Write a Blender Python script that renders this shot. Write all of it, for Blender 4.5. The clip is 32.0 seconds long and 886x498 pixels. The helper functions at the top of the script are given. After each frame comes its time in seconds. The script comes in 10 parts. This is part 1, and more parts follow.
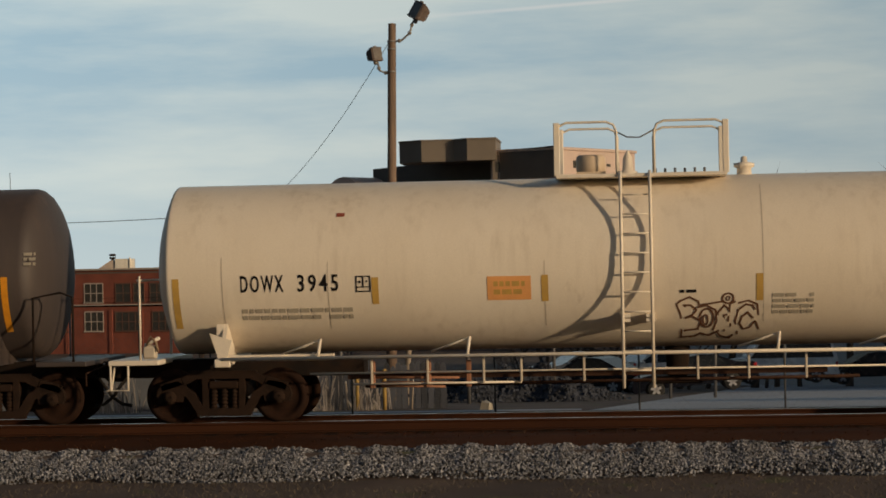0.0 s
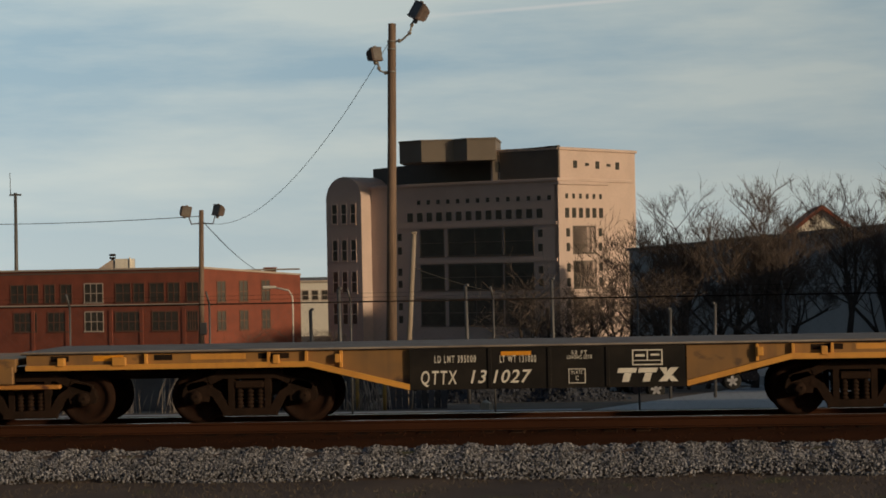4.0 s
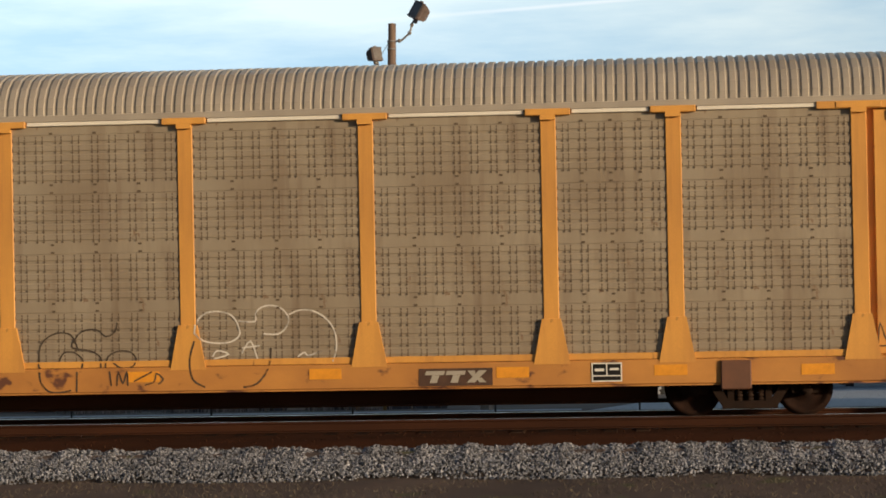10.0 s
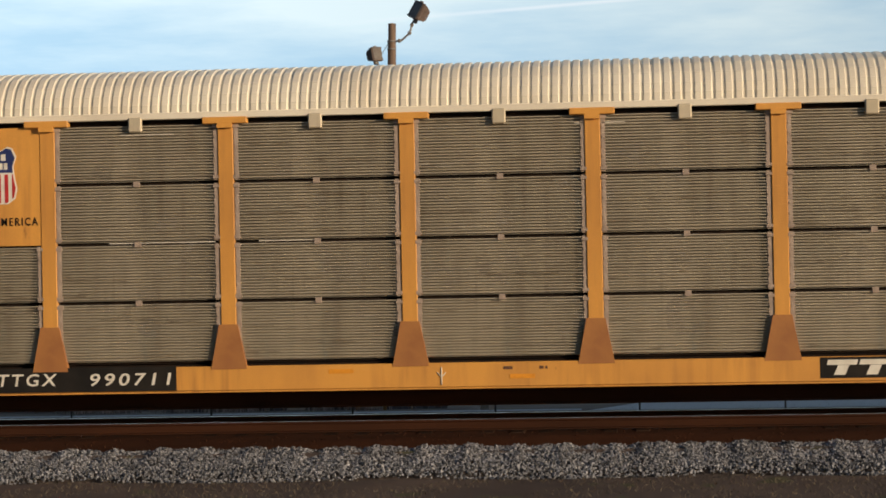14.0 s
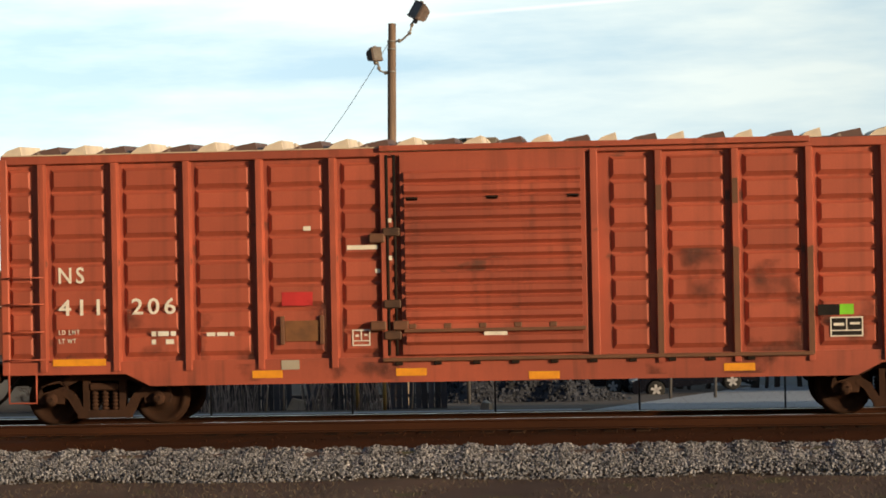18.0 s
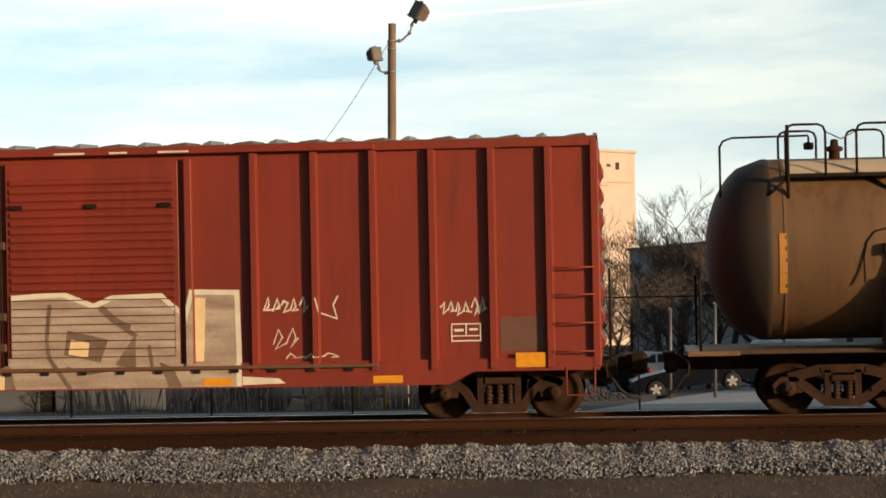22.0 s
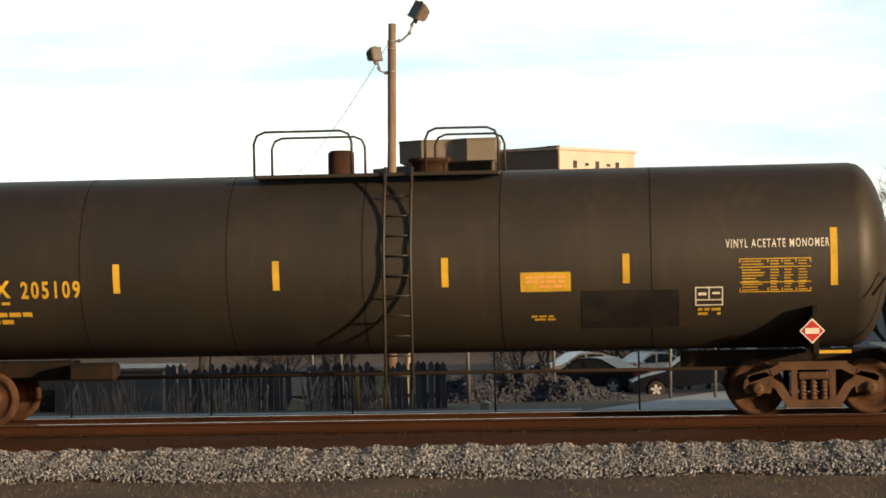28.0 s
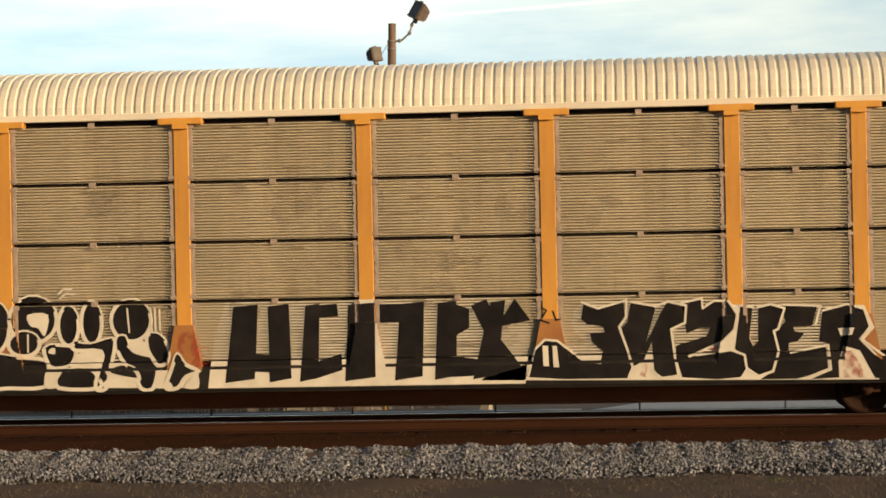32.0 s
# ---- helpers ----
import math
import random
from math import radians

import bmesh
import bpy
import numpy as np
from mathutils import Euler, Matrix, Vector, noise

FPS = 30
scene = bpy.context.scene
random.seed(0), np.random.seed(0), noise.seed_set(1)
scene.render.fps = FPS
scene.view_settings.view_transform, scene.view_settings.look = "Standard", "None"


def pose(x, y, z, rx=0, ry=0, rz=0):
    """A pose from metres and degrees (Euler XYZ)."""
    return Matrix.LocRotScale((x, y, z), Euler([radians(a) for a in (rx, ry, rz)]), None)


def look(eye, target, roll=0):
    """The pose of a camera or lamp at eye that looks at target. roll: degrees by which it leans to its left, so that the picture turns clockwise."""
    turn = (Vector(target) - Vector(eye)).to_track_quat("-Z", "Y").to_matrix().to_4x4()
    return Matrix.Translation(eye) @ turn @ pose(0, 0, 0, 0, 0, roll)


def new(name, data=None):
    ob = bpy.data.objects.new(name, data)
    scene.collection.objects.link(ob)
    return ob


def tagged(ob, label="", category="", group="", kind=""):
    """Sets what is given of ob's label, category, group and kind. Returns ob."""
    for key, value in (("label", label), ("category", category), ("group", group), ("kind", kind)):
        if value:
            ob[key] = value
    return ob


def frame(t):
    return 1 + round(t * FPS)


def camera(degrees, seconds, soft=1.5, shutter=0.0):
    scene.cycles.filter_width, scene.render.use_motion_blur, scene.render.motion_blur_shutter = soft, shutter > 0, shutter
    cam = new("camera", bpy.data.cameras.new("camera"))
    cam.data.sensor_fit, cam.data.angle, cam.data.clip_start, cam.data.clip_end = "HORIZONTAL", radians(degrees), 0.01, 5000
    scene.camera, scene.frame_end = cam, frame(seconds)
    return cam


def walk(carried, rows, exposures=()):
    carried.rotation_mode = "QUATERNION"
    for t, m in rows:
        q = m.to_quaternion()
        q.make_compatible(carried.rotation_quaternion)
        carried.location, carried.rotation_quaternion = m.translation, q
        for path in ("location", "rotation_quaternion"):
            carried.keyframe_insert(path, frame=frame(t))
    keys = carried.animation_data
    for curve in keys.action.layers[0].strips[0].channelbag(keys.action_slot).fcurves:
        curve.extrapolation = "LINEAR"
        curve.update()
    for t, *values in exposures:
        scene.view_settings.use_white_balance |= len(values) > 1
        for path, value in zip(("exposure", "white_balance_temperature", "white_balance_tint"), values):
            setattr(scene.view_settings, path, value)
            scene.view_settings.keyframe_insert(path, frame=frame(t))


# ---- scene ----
cam = camera(21.87, 32.0, soft=1.7)
EYE_Z = 2.5
STILL = pose(0, 0, EYE_Z, 90 + 0.41, 0, 4.874) @ pose(0, 0, 0, 0, 0, -1.131)
walk(cam, [(0, STILL), (32, STILL)],
     exposures=[(0, -0.78, 6450, 10), (1, -0.86, 6450, 10), (2, -0.97, 6450, 10), (4, -0.9, 6450, 10), (6, -0.72, 6400, 10), (7, -0.5, 6400, 10), (8, -0.12, 6200, 10), (9.5, -0.03, 6000, 10), (11, -0.08, 5950, 10), (12.5, -0.17, 5900, 10), (15, -0.15, 5950, 10),
                (17.5, 0.15, 6500, 10), (20, 0.16, 6600, 10), (22, 0.17, 6850, 10), (23, 0.28, 6900, 10), (24, 0.27, 6900, 10), (26, 0.24, 6900, 10), (28.5, 0.52, 7000, 10), (29.1, 0.43, 7000, 10), (30, 0.19, 7000, 10), (31, 0.18, 6950, 10), (32, 0.18, 6950, 10)])

# world, sun
SUN_AZ, SUN_EL = radians(57), radians(10)   # from the viewer's back towards the right; low
to_sun = Vector((math.sin(SUN_AZ) * math.cos(SUN_EL), -math.cos(SUN_AZ) * math.cos(SUN_EL), math.sin(SUN_EL)))
world = bpy.data.worlds.new("sky")
scene.world = world
world.use_nodes = True
wn = world.node_tree.nodes
sky = wn.new("ShaderNodeTexSky")
sky.sky_type, sky.sun_disc = "NISHITA", False
sky.sun_elevation, sky.sun_rotation = SUN_EL, math.pi - SUN_AZ
sky.air_density, sky.dust_density, sky.ozone_density = 1.0, 1.5, 1.5
world.node_tree.links.new(sky.outputs[0], wn["Background"].inputs[0])
wn["Background"].inputs[1].default_value = 0.075
sun_data = bpy.data.lights.new("sun", "SUN")
sun_data.energy, sun_data.angle, sun_data.color = 4.3, radians(1.5), (1.0, 0.74, 0.46)
sun = new("sun", sun_data)
sun.matrix_world = look((30, -30, 40), Vector((30, -30, 40)) - to_sun)

# ---------------------------------------------------------------- helpers
class Mesh:
    """Collects faces of one part."""
    def __init__(self):
        self.v, self.f, self.smooth = [], [], []

    def add(self, verts, faces, smooth=False):
        n = len(self.v)
        self.v += [tuple(p) for p in verts]
        self.f += [tuple(n + i for i in q) for q in faces]
        self.smooth += [smooth] * len(faces)
        return self

    def box(self, x0, x1, y0, y1, z0, z1, c=0.0):
        if c <= 0:
            v = [(x, y, z) for z in (z0, z1) for y in (y0, y1) for x in (x0, x1)]
            return self.add(v, [(0, 2, 3, 1), (4, 5, 7, 6), (0, 1, 5, 4), (2, 6, 7, 3), (0, 4, 6, 2), (1, 3, 7, 5)])
        c = min(c, (x1 - x0) / 2.1, (y1 - y0) / 2.1, (z1 - z0) / 2.1)
        lo, hi, v, idx = (x0, y0, z0), (x1, y1, z1), [], {}
        for s in [(a, b, d) for a in (0, 1) for b in (0, 1) for d in (0, 1)]:
            for ax in range(3):
                p = [hi[k] if s[k] else lo[k] for k in range(3)]
                for k in range(3):
                    if k != ax:
                        p[k] += -c if s[k] else c
                idx[s, ax] = len(v)
                v.append(tuple(p))
        f = []
        for ax in range(3):
            a, b = (ax + 1) % 3, (ax + 2) % 3
            for e in (0, 1):
                q = []
                for sa, sb in ((0, 0), (1, 0), (1, 1), (0, 1)):
                    s = [0, 0, 0]
                    s[ax], s[a], s[b] = e, sa, sb
                    q.append(idx[tuple(s), ax])
                f.append(tuple(q if e else q[::-1]))
        for ax in range(3):
            a, b = (ax + 1) % 3, (ax + 2) % 3
            for sa in (0, 1):
                for sb in (0, 1):
                    s0, s1 = [0, 0, 0], [0, 0, 0]
                    s0[ax], s1[ax] = 0, 1
                    s0[a] = s1[a] = sa
                    s0[b] = s1[b] = sb
                    s0, s1 = tuple(s0), tuple(s1)
                    q = (idx[s0, a], idx[s1, a], idx[s1, b], idx[s0, b])
                    f.append(q if sa != sb else q[::-1])
        for s in [(a, b, d) for a in (0, 1) for b in (0, 1) for d in (0, 1)]:
            q = (idx[s, 0], idx[s, 1], idx[s, 2])
            f.append(q if sum(s) % 2 else q[::-1])
        return self.add(v, f)

    def prism(self, pts, y0, y1, plane="xz"):
        """A polygon drawn in a plane, pulled from y0 to y1 along the third axis."""
        n = len(pts)
        put = {"xz": lambda p, h: (p[0], h, p[1]), "yz": lambda p, h: (h, p[0], p[1]), "xy": lambda p, h: (p[0], p[1], h)}[plane]
        v = [put(p, y0) for p in pts] + [put(p, y1) for p in pts]
        area = sum(pts[i][0] * pts[(i + 1) % n][1] - pts[(i + 1) % n][0] * pts[i][1] for i in range(n))
        ccw = (area > 0) == (plane != "xz")
        f = [tuple(range(n))[::-1], tuple(range(n, 2 * n))] + [(i, (i + 1) % n, n + (i + 1) % n, n + i) for i in range(n)]
        return self.add(v, f if ccw else [q[::-1] for q in f])

    def tube(self, pts, r, n=8, smooth=True, cap=True):
        pts = [Vector(p) for p in pts]
        rr = r if isinstance(r, (list, tuple)) else [r] * len(pts)
        v, f = [], []
        up = None
        for i, p in enumerate(pts):
            d = (pts[min(i + 1, len(pts) - 1)] - pts[max(i - 1, 0)]).normalized()
            a = (up - d * up.dot(d)) if up else d.orthogonal()
            if a.length < 1e-6:
                a = d.orthogonal()
            a.normalize()
            up = a
            b = d.cross(a)
            for k in range(n):
                w = 2 * math.pi * (k + 0.5) / n
                v.append(p + (a * math.cos(w) + b * math.sin(w)) * rr[i])
        for i in range(len(pts) - 1):
            for k in range(n):
                f.append((i * n + k, i * n + (k + 1) % n, (i + 1) * n + (k + 1) % n, (i + 1) * n + k))
        self.add(v, f, smooth)
        if cap:
            m = len(self.v) - len(v)
            self.f += [tuple(m + k for k in range(n))[::-1], tuple(m + (len(pts) - 1) * n + k for k in range(n))]
            self.smooth += [False, False]
        return self

    def lathe(self, prof, origin, axis="x", n=32, smooth=True):
        """Turns a profile of (along, radius) round an axis."""
        v, f = [], []
        for a, r in prof:
            for k in range(n):
                w = 2 * math.pi * k / n
                c, s = r * math.cos(w), r * math.sin(w)
                p = {"x": (a, c, s), "y": (s, a, c), "z": (c, s, a)}[axis]
                v.append((origin[0] + p[0], origin[1] + p[1], origin[2] + p[2]))
        for i in range(len(prof) - 1):
            for k in range(n):
                f.append((i * n + k, i * n + (k + 1) % n, (i + 1) * n + (k + 1) % n, (i + 1) * n + k))
        f = [q[::-1] for q in f]
        return self.add(v, f, smooth)


def part(name, m, material, parent=None, label="", at=(0, 0, 0)):
    me = bpy.data.meshes.new(name)
    me.from_pydata(m.v, [], m.f)
    me.polygons.foreach_set("use_smooth", m.smooth)
    me.update()
    me.materials.append(material)
    ob = new(name, me)
    ob.location = at
    if parent:
        ob.parent = parent
    if label:
        ob["label"] = label
    return ob


def again(ob, at, parent=None, turn=0.0):
    """Another object on the same mesh."""
    o = new(ob.name.split(".")[0], ob.data)
    o.location, o.parent = at, parent or ob.parent
    o.rotation_euler = (0, 0, turn)
    if "label" in ob:
        o["label"] = ob["label"]
    return o


def thing(name, label, category, at=(0, 0, 0), group="", turn=0.0, kind=""):
    ob = new(name)
    ob.empty_display_size = 0.5
    ob.location, ob.rotation_euler = at, (0, 0, turn)
    return tagged(ob, label, category, group, kind)


def lettering(text, height, material, parent, x, y, z, slant=0.0, spread=1.3, width=None, bold=0.02, name="lettering", label=""):
    """Raised paint letters on a side that faces the viewer; x, z: lower left corner."""
    cu = bpy.data.curves.new(name, "FONT")
    cu.body, cu.size, cu.extrude, cu.shear, cu.space_character = text, height / 0.69, 0.002, slant, spread
    cu.resolution_u = 3
    cu.offset = height * bold
    tmp = bpy.data.objects.new(name, cu)
    me = bpy.data.meshes.new_from_object(tmp)
    xs = [v.co.x for v in me.vertices]
    w = (max(xs) - min(xs)) or 1
    k = width / w if width else 1.0
    x_min = min(xs)
    for v in me.vertices:
        v.co = ((v.co.x - x_min) * k, -v.co.z, v.co.y)
    bpy.data.objects.remove(tmp)
    me.materials.clear()
    me.materials.append(material)
    me.name = name
    ob = new(name, me)
    ob.parent, ob.location = parent, (x, y, z)
    if label:
        ob["label"] = label
    return ob


def bars(x0, x1, z0, z1, rows, y, seed=0, fill=0.8):
    """Small writing that cannot be read: rows of short flat bars."""
    rnd, m = random.Random(seed), Mesh()
    step = (z1 - z0) / rows
    for r in range(rows):
        x = x0
        zb = z0 + r * step
        while x < x1 - 0.02:
            w = min(rnd.uniform(0.06, 0.2), x1 - x)
            if rnd.random() < fill + 0.1:
                m.box(x, x + w, y - 0.004, y, zb + step * 0.15, zb + step * 0.75)
            x += w + 0.03
    return m


# ---------------------------------------------------------------- materials
def material(name, base, rough=0.6, metal=0.0, second=None, scale=3.0, stretch=(1, 1, 1), amount=0.5, fine=0.12,
             bump=0.1, bump_scale=60.0, spots=None, spot_scale=8.0, spot_at=0.62, coords="Object", streak=None, streak_amount=0.6):
    """Paint, stone, wood: a base colour, a second one in soft patches, fine grain, spots of wear and relief."""
    m = bpy.data.materials.new(name)
    m.use_nodes = True
    nt = m.node_tree
    n, ln = nt.nodes, nt.links.new
    bs = n["Principled BSDF"]
    bs.inputs["Metallic"].default_value = metal
    tc = n.new("ShaderNodeTexCoord")
    mp = n.new("ShaderNodeMapping")
    mp.inputs["Scale"].default_value = stretch
    ln(tc.outputs[coords], mp.inputs[0])

    def noise_tex(sc, detail, src):
        t = n.new("ShaderNodeTexNoise")
        t.inputs["Scale"].default_value, t.inputs["Detail"].default_value = sc, detail
        ln(src, t.inputs["Vector"])
        return t.outputs["Fac"]

    def ramp(src, a, b):
        r = n.new("ShaderNodeMapRange")
        r.inputs[1].default_value, r.inputs[2].default_value = a, b
        ln(src, r.inputs[0])
        return r.outputs[0]

    def mix(fac, a, b, blend="MIX"):
        x = n.new("ShaderNodeMix")
        x.data_type, x.blend_type = "RGBA", blend
        for s, v in ((x.inputs[0], fac), (x.inputs[6], a), (x.inputs[7], b)):
            if hasattr(v, "is_linked"):
                ln(v, s)
            else:
                s.default_value = v if isinstance(v, float) else (*v, 1)
        return x.outputs[2]

    second = second or tuple(c * 0.6 for c in base)
    big = ramp(noise_tex(scale, 5, mp.outputs[0]), 0.5 - amount * 0.25, 0.5 + 0.3)
    col = mix(big, base, second)
    grain = noise_tex(bump_scale, 4, tc.outputs[coords])
    g = n.new("ShaderNodeMath")
    g.operation, g.inputs[1].default_value, g.inputs[2].default_value = "MULTIPLY_ADD", fine * 2, 1 - fine
    ln(grain, g.inputs[0])
    gc = n.new("ShaderNodeCombineColor")
    for i in range(3):
        ln(g.outputs[0], gc.inputs[i])
    col = mix(1.0, col, gc.outputs[0], "MULTIPLY")
    if spots:
        sp = ramp(noise_tex(spot_scale, 7, mp.outputs[0]), spot_at, spot_at + 0.06)
        col = mix(sp, col, spots)
    if streak:
        sm = n.new("ShaderNodeMapping")
        sm.inputs["Scale"].default_value = (1, 1, 0.07)
        ln(tc.outputs[coords], sm.inputs[0])
        fine_run, wide_run = ramp(noise_tex(6.5, 4, sm.outputs[0]), 0.48, 0.74), ramp(noise_tex(0.9, 3, tc.outputs[coords]), 0.35, 0.65)
        run = n.new("ShaderNodeMath")
        run.operation = "MULTIPLY"
        ln(fine_run, run.inputs[0])
        ln(wide_run, run.inputs[1])
        sc = n.new("ShaderNodeMath")
        sc.operation, sc.inputs[1].default_value = "MULTIPLY", streak_amount
        ln(run.outputs[0], sc.inputs[0])
        col = mix(sc.outputs[0], col, streak)
    ln(col, bs.inputs["Base Color"])
    rr = n.new("ShaderNodeMapRange")
    rr.inputs[3].default_value, rr.inputs[4].default_value = max(rough - 0.12, 0.04), min(rough + 0.15, 1)
    ln(grain, rr.inputs[0])
    ln(rr.outputs[0], bs.inputs["Roughness"])
    if bump:
        b = n.new("ShaderNodeBump")
        b.inputs["Strength"].default_value, b.inputs["Distance"].default_value = bump, 0.02
        ln(grain, b.inputs["Height"])
        ln(b.outputs[0], bs.inputs["Normal"])
    return m


def rnd_by_object(m, lo, hi):
    """Lets alike pieces differ a little in tone."""
    nt = m.node_tree
    n, ln = nt.nodes, nt.links.new
    bs = n["Principled BSDF"]
    src = bs.inputs["Base Color"].links[0].from_socket
    oi, mr, cc, mx = n.new("ShaderNodeObjectInfo"), n.new("ShaderNodeMapRange"), n.new("ShaderNodeCombineColor"), n.new("ShaderNodeMix")
    mr.inputs[3].default_value, mr.inputs[4].default_value = lo, hi
    ln(oi.outputs["Random"], mr.inputs[0])
    for i in range(3):
        ln(mr.outputs[0], cc.inputs[i])
    mx.data_type, mx.blend_type = "RGBA", "MULTIPLY"
    mx.inputs[0].default_value = 1.0
    ln(src, mx.inputs[6])
    ln(cc.outputs[0], mx.inputs[7])
    ln(mx.outputs[2], bs.inputs["Base Color"])
    return m


def island_tone(m, lo, hi):
    """Lets joined pieces differ a little in tone."""
    nt = m.node_tree
    n, ln = nt.nodes, nt.links.new
    bs = n["Principled BSDF"]
    src = bs.inputs["Base Color"].links[0].from_socket
    oi, mr, cc, mx = n.new("ShaderNodeNewGeometry"), n.new("ShaderNodeMapRange"), n.new("ShaderNodeCombineColor"), n.new("ShaderNodeMix")
    mr.inputs[3].default_value, mr.inputs[4].default_value = lo, hi
    ln(oi.outputs["Random Per Island"], mr.inputs[0])
    for i in range(3):
        ln(mr.outputs[0], cc.inputs[i])
    mx.data_type, mx.blend_type = "RGBA", "MULTIPLY"
    mx.inputs[0].default_value = 1.0
    ln(src, mx.inputs[6])
    ln(cc.outputs[0], mx.inputs[7])
    ln(mx.outputs[2], bs.inputs["Base Color"])
    return m


def matte(*mats, level=0.08):
    """Dusty, porous surfaces with hardly any gloss."""
    for m in mats:
        m.node_tree.nodes["Principled BSDF"].inputs["Specular IOR Level"].default_value = level
    return mats[0]


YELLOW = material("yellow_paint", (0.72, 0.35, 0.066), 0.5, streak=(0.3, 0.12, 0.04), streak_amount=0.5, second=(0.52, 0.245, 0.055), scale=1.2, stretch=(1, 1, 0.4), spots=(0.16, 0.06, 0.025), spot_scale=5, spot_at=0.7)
# for worn sills; also the stile's shade painted into left ladder bays
YELLOW_WORN_SHADED = material("worn_yellow_paint", (0.56, 0.25, 0.05), 0.6, second=(0.34, 0.14, 0.035), scale=1.6, stretch=(0.7, 1, 1), amount=0.9, spots=(0.13, 0.05, 0.025), spot_scale=3.2, spot_at=0.6)
GALV = material("galvanised_panel", (0.66, 0.58, 0.44), 0.55, 0.15, streak=(0.28, 0.225, 0.15), streak_amount=0.5, second=(0.48, 0.415, 0.3), scale=1.0, stretch=(1.2, 1, 0.25), amount=0.7, spots=(0.42, 0.42, 0.36), spot_scale=2.2, spot_at=0.64)
GALV_DULL = material("dull_galvanised_panel", (0.5, 0.447, 0.355), 0.55, 0.2, streak=(0.17, 0.135, 0.09), streak_amount=0.6, second=(0.32, 0.28, 0.215), scale=1.0, stretch=(1.2, 1, 0.25), amount=0.7, spots=(0.36, 0.35, 0.3), spot_scale=2.2, spot_at=0.64)
GALV_OLD = material("old_panel", (0.37, 0.31, 0.22), 0.6, 0.15, streak=(0.16, 0.1, 0.06), streak_amount=0.6, second=(0.25, 0.19, 0.125), scale=0.9, stretch=(1, 1, 0.6), amount=0.7, spots=(0.18, 0.09, 0.04), spot_scale=3.0, spot_at=0.68)
ROOF_OLD = material("old_roof", (0.43, 0.375, 0.3), 0.55, 0.1, second=(0.33, 0.28, 0.22), scale=0.8, amount=0.6)
ROOF_NEW = material("bright_roof", (0.86, 0.8, 0.67), 0.5, 0.0, second=(0.72, 0.65, 0.53), scale=0.7, amount=0.5)
RUST = material("rusty_steel", (0.058, 0.03, 0.02), 0.88, 0.0, second=(0.024, 0.015, 0.012), scale=4, bump=0.3)
DARK = material("dark_steel", (0.017, 0.014, 0.013), 0.85, 0.1, second=(0.036, 0.021, 0.014), scale=3, bump=0.25)
RUST_BLACK = material("grimy_black_steel", (0.03, 0.018, 0.013), 0.9, second=(0.014, 0.01, 0.008), scale=4, bump=0.3)
RUST_TAN = material("tan_dusty_steel", (0.115, 0.066, 0.042), 0.9, second=(0.06, 0.034, 0.022), scale=3, bump=0.3)
WHEEL_BLACK = material("grimy_wheel_steel", (0.03, 0.015, 0.01), 0.8, 0.1, second=(0.012, 0.008, 0.007), scale=5, bump=0.2)
WHEEL_TAN = material("rusty_tan_wheel", (0.09, 0.045, 0.027), 0.8, 0.1, second=(0.035, 0.02, 0.014), scale=4, bump=0.2)
WHEEL = material("wheel_steel", (0.044, 0.022, 0.014), 0.75, 0.2, second=(0.02, 0.013, 0.01), scale=5, bump=0.2)
BRIGHT = material("polished_steel", (0.55, 0.5, 0.45), 0.28, 1.0, second=(0.4, 0.34, 0.3), scale=4)
BLACK = material("black_paint", (0.016, 0.015, 0.015), 0.6, second=(0.035, 0.03, 0.026), scale=2)
WHITE = material("white_paint", (0.78, 0.75, 0.68), 0.6, second=(0.62, 0.58, 0.5), scale=6)
matte(RUST, DARK, RUST_BLACK, RUST_TAN, WHEEL_BLACK, WHEEL_TAN, WHEEL)
TRACK_Y = 37.89                      # middle of the track

# ---------------------------------------------------------------- ground, track, sky
GRASS = matte(material("dry_grass_soil", (0.17, 0.132, 0.108), 0.95, second=(0.08, 0.067, 0.066), scale=0.8, stretch=(1, 0.5, 1), amount=1.0, fine=0.2, bump=0.5, bump_scale=18, spots=(0.125, 0.125, 0.075), spot_scale=1.4, spot_at=0.6))


def ground_z(x, y):
    """Level by the track, falling away behind it."""
    if y < 34.0:
        return -0.62
    if y < 43.5:
        return -0.32
    if y < 150:
        return -0.32 - 0.05 * (y - 43.5)
    return max(-5.65 - 0.016 * (y - 150), -8.0)


m = Mesh()
gx = [-4000, -1500, -500, -200, -100, -60, -40, -30, -20, -10, 0, 10, 20, 30, 40, 60, 100, 200, 500, 1500, 4000]
gy = [-4000, -1000, -200, -50, 0, 10, 20, 28, 33.4, 34.6, 40, 43.5, 50, 60, 80, 110, 150, 200, 300, 500, 1000, 4000]
m.add([(x, y, ground_z(x, y)) for y in gy for x in gx],
      [(j * len(gx) + i, j * len(gx) + i + 1, (j + 1) * len(gx) + i + 1, (j + 1) * len(gx) + i) for j in range(len(gy) - 1) for i in range(len(gx) - 1)])
tagged(part("ground", m, GRASS), "dull brown ground with dry winter grass", "ground", kind="structure")

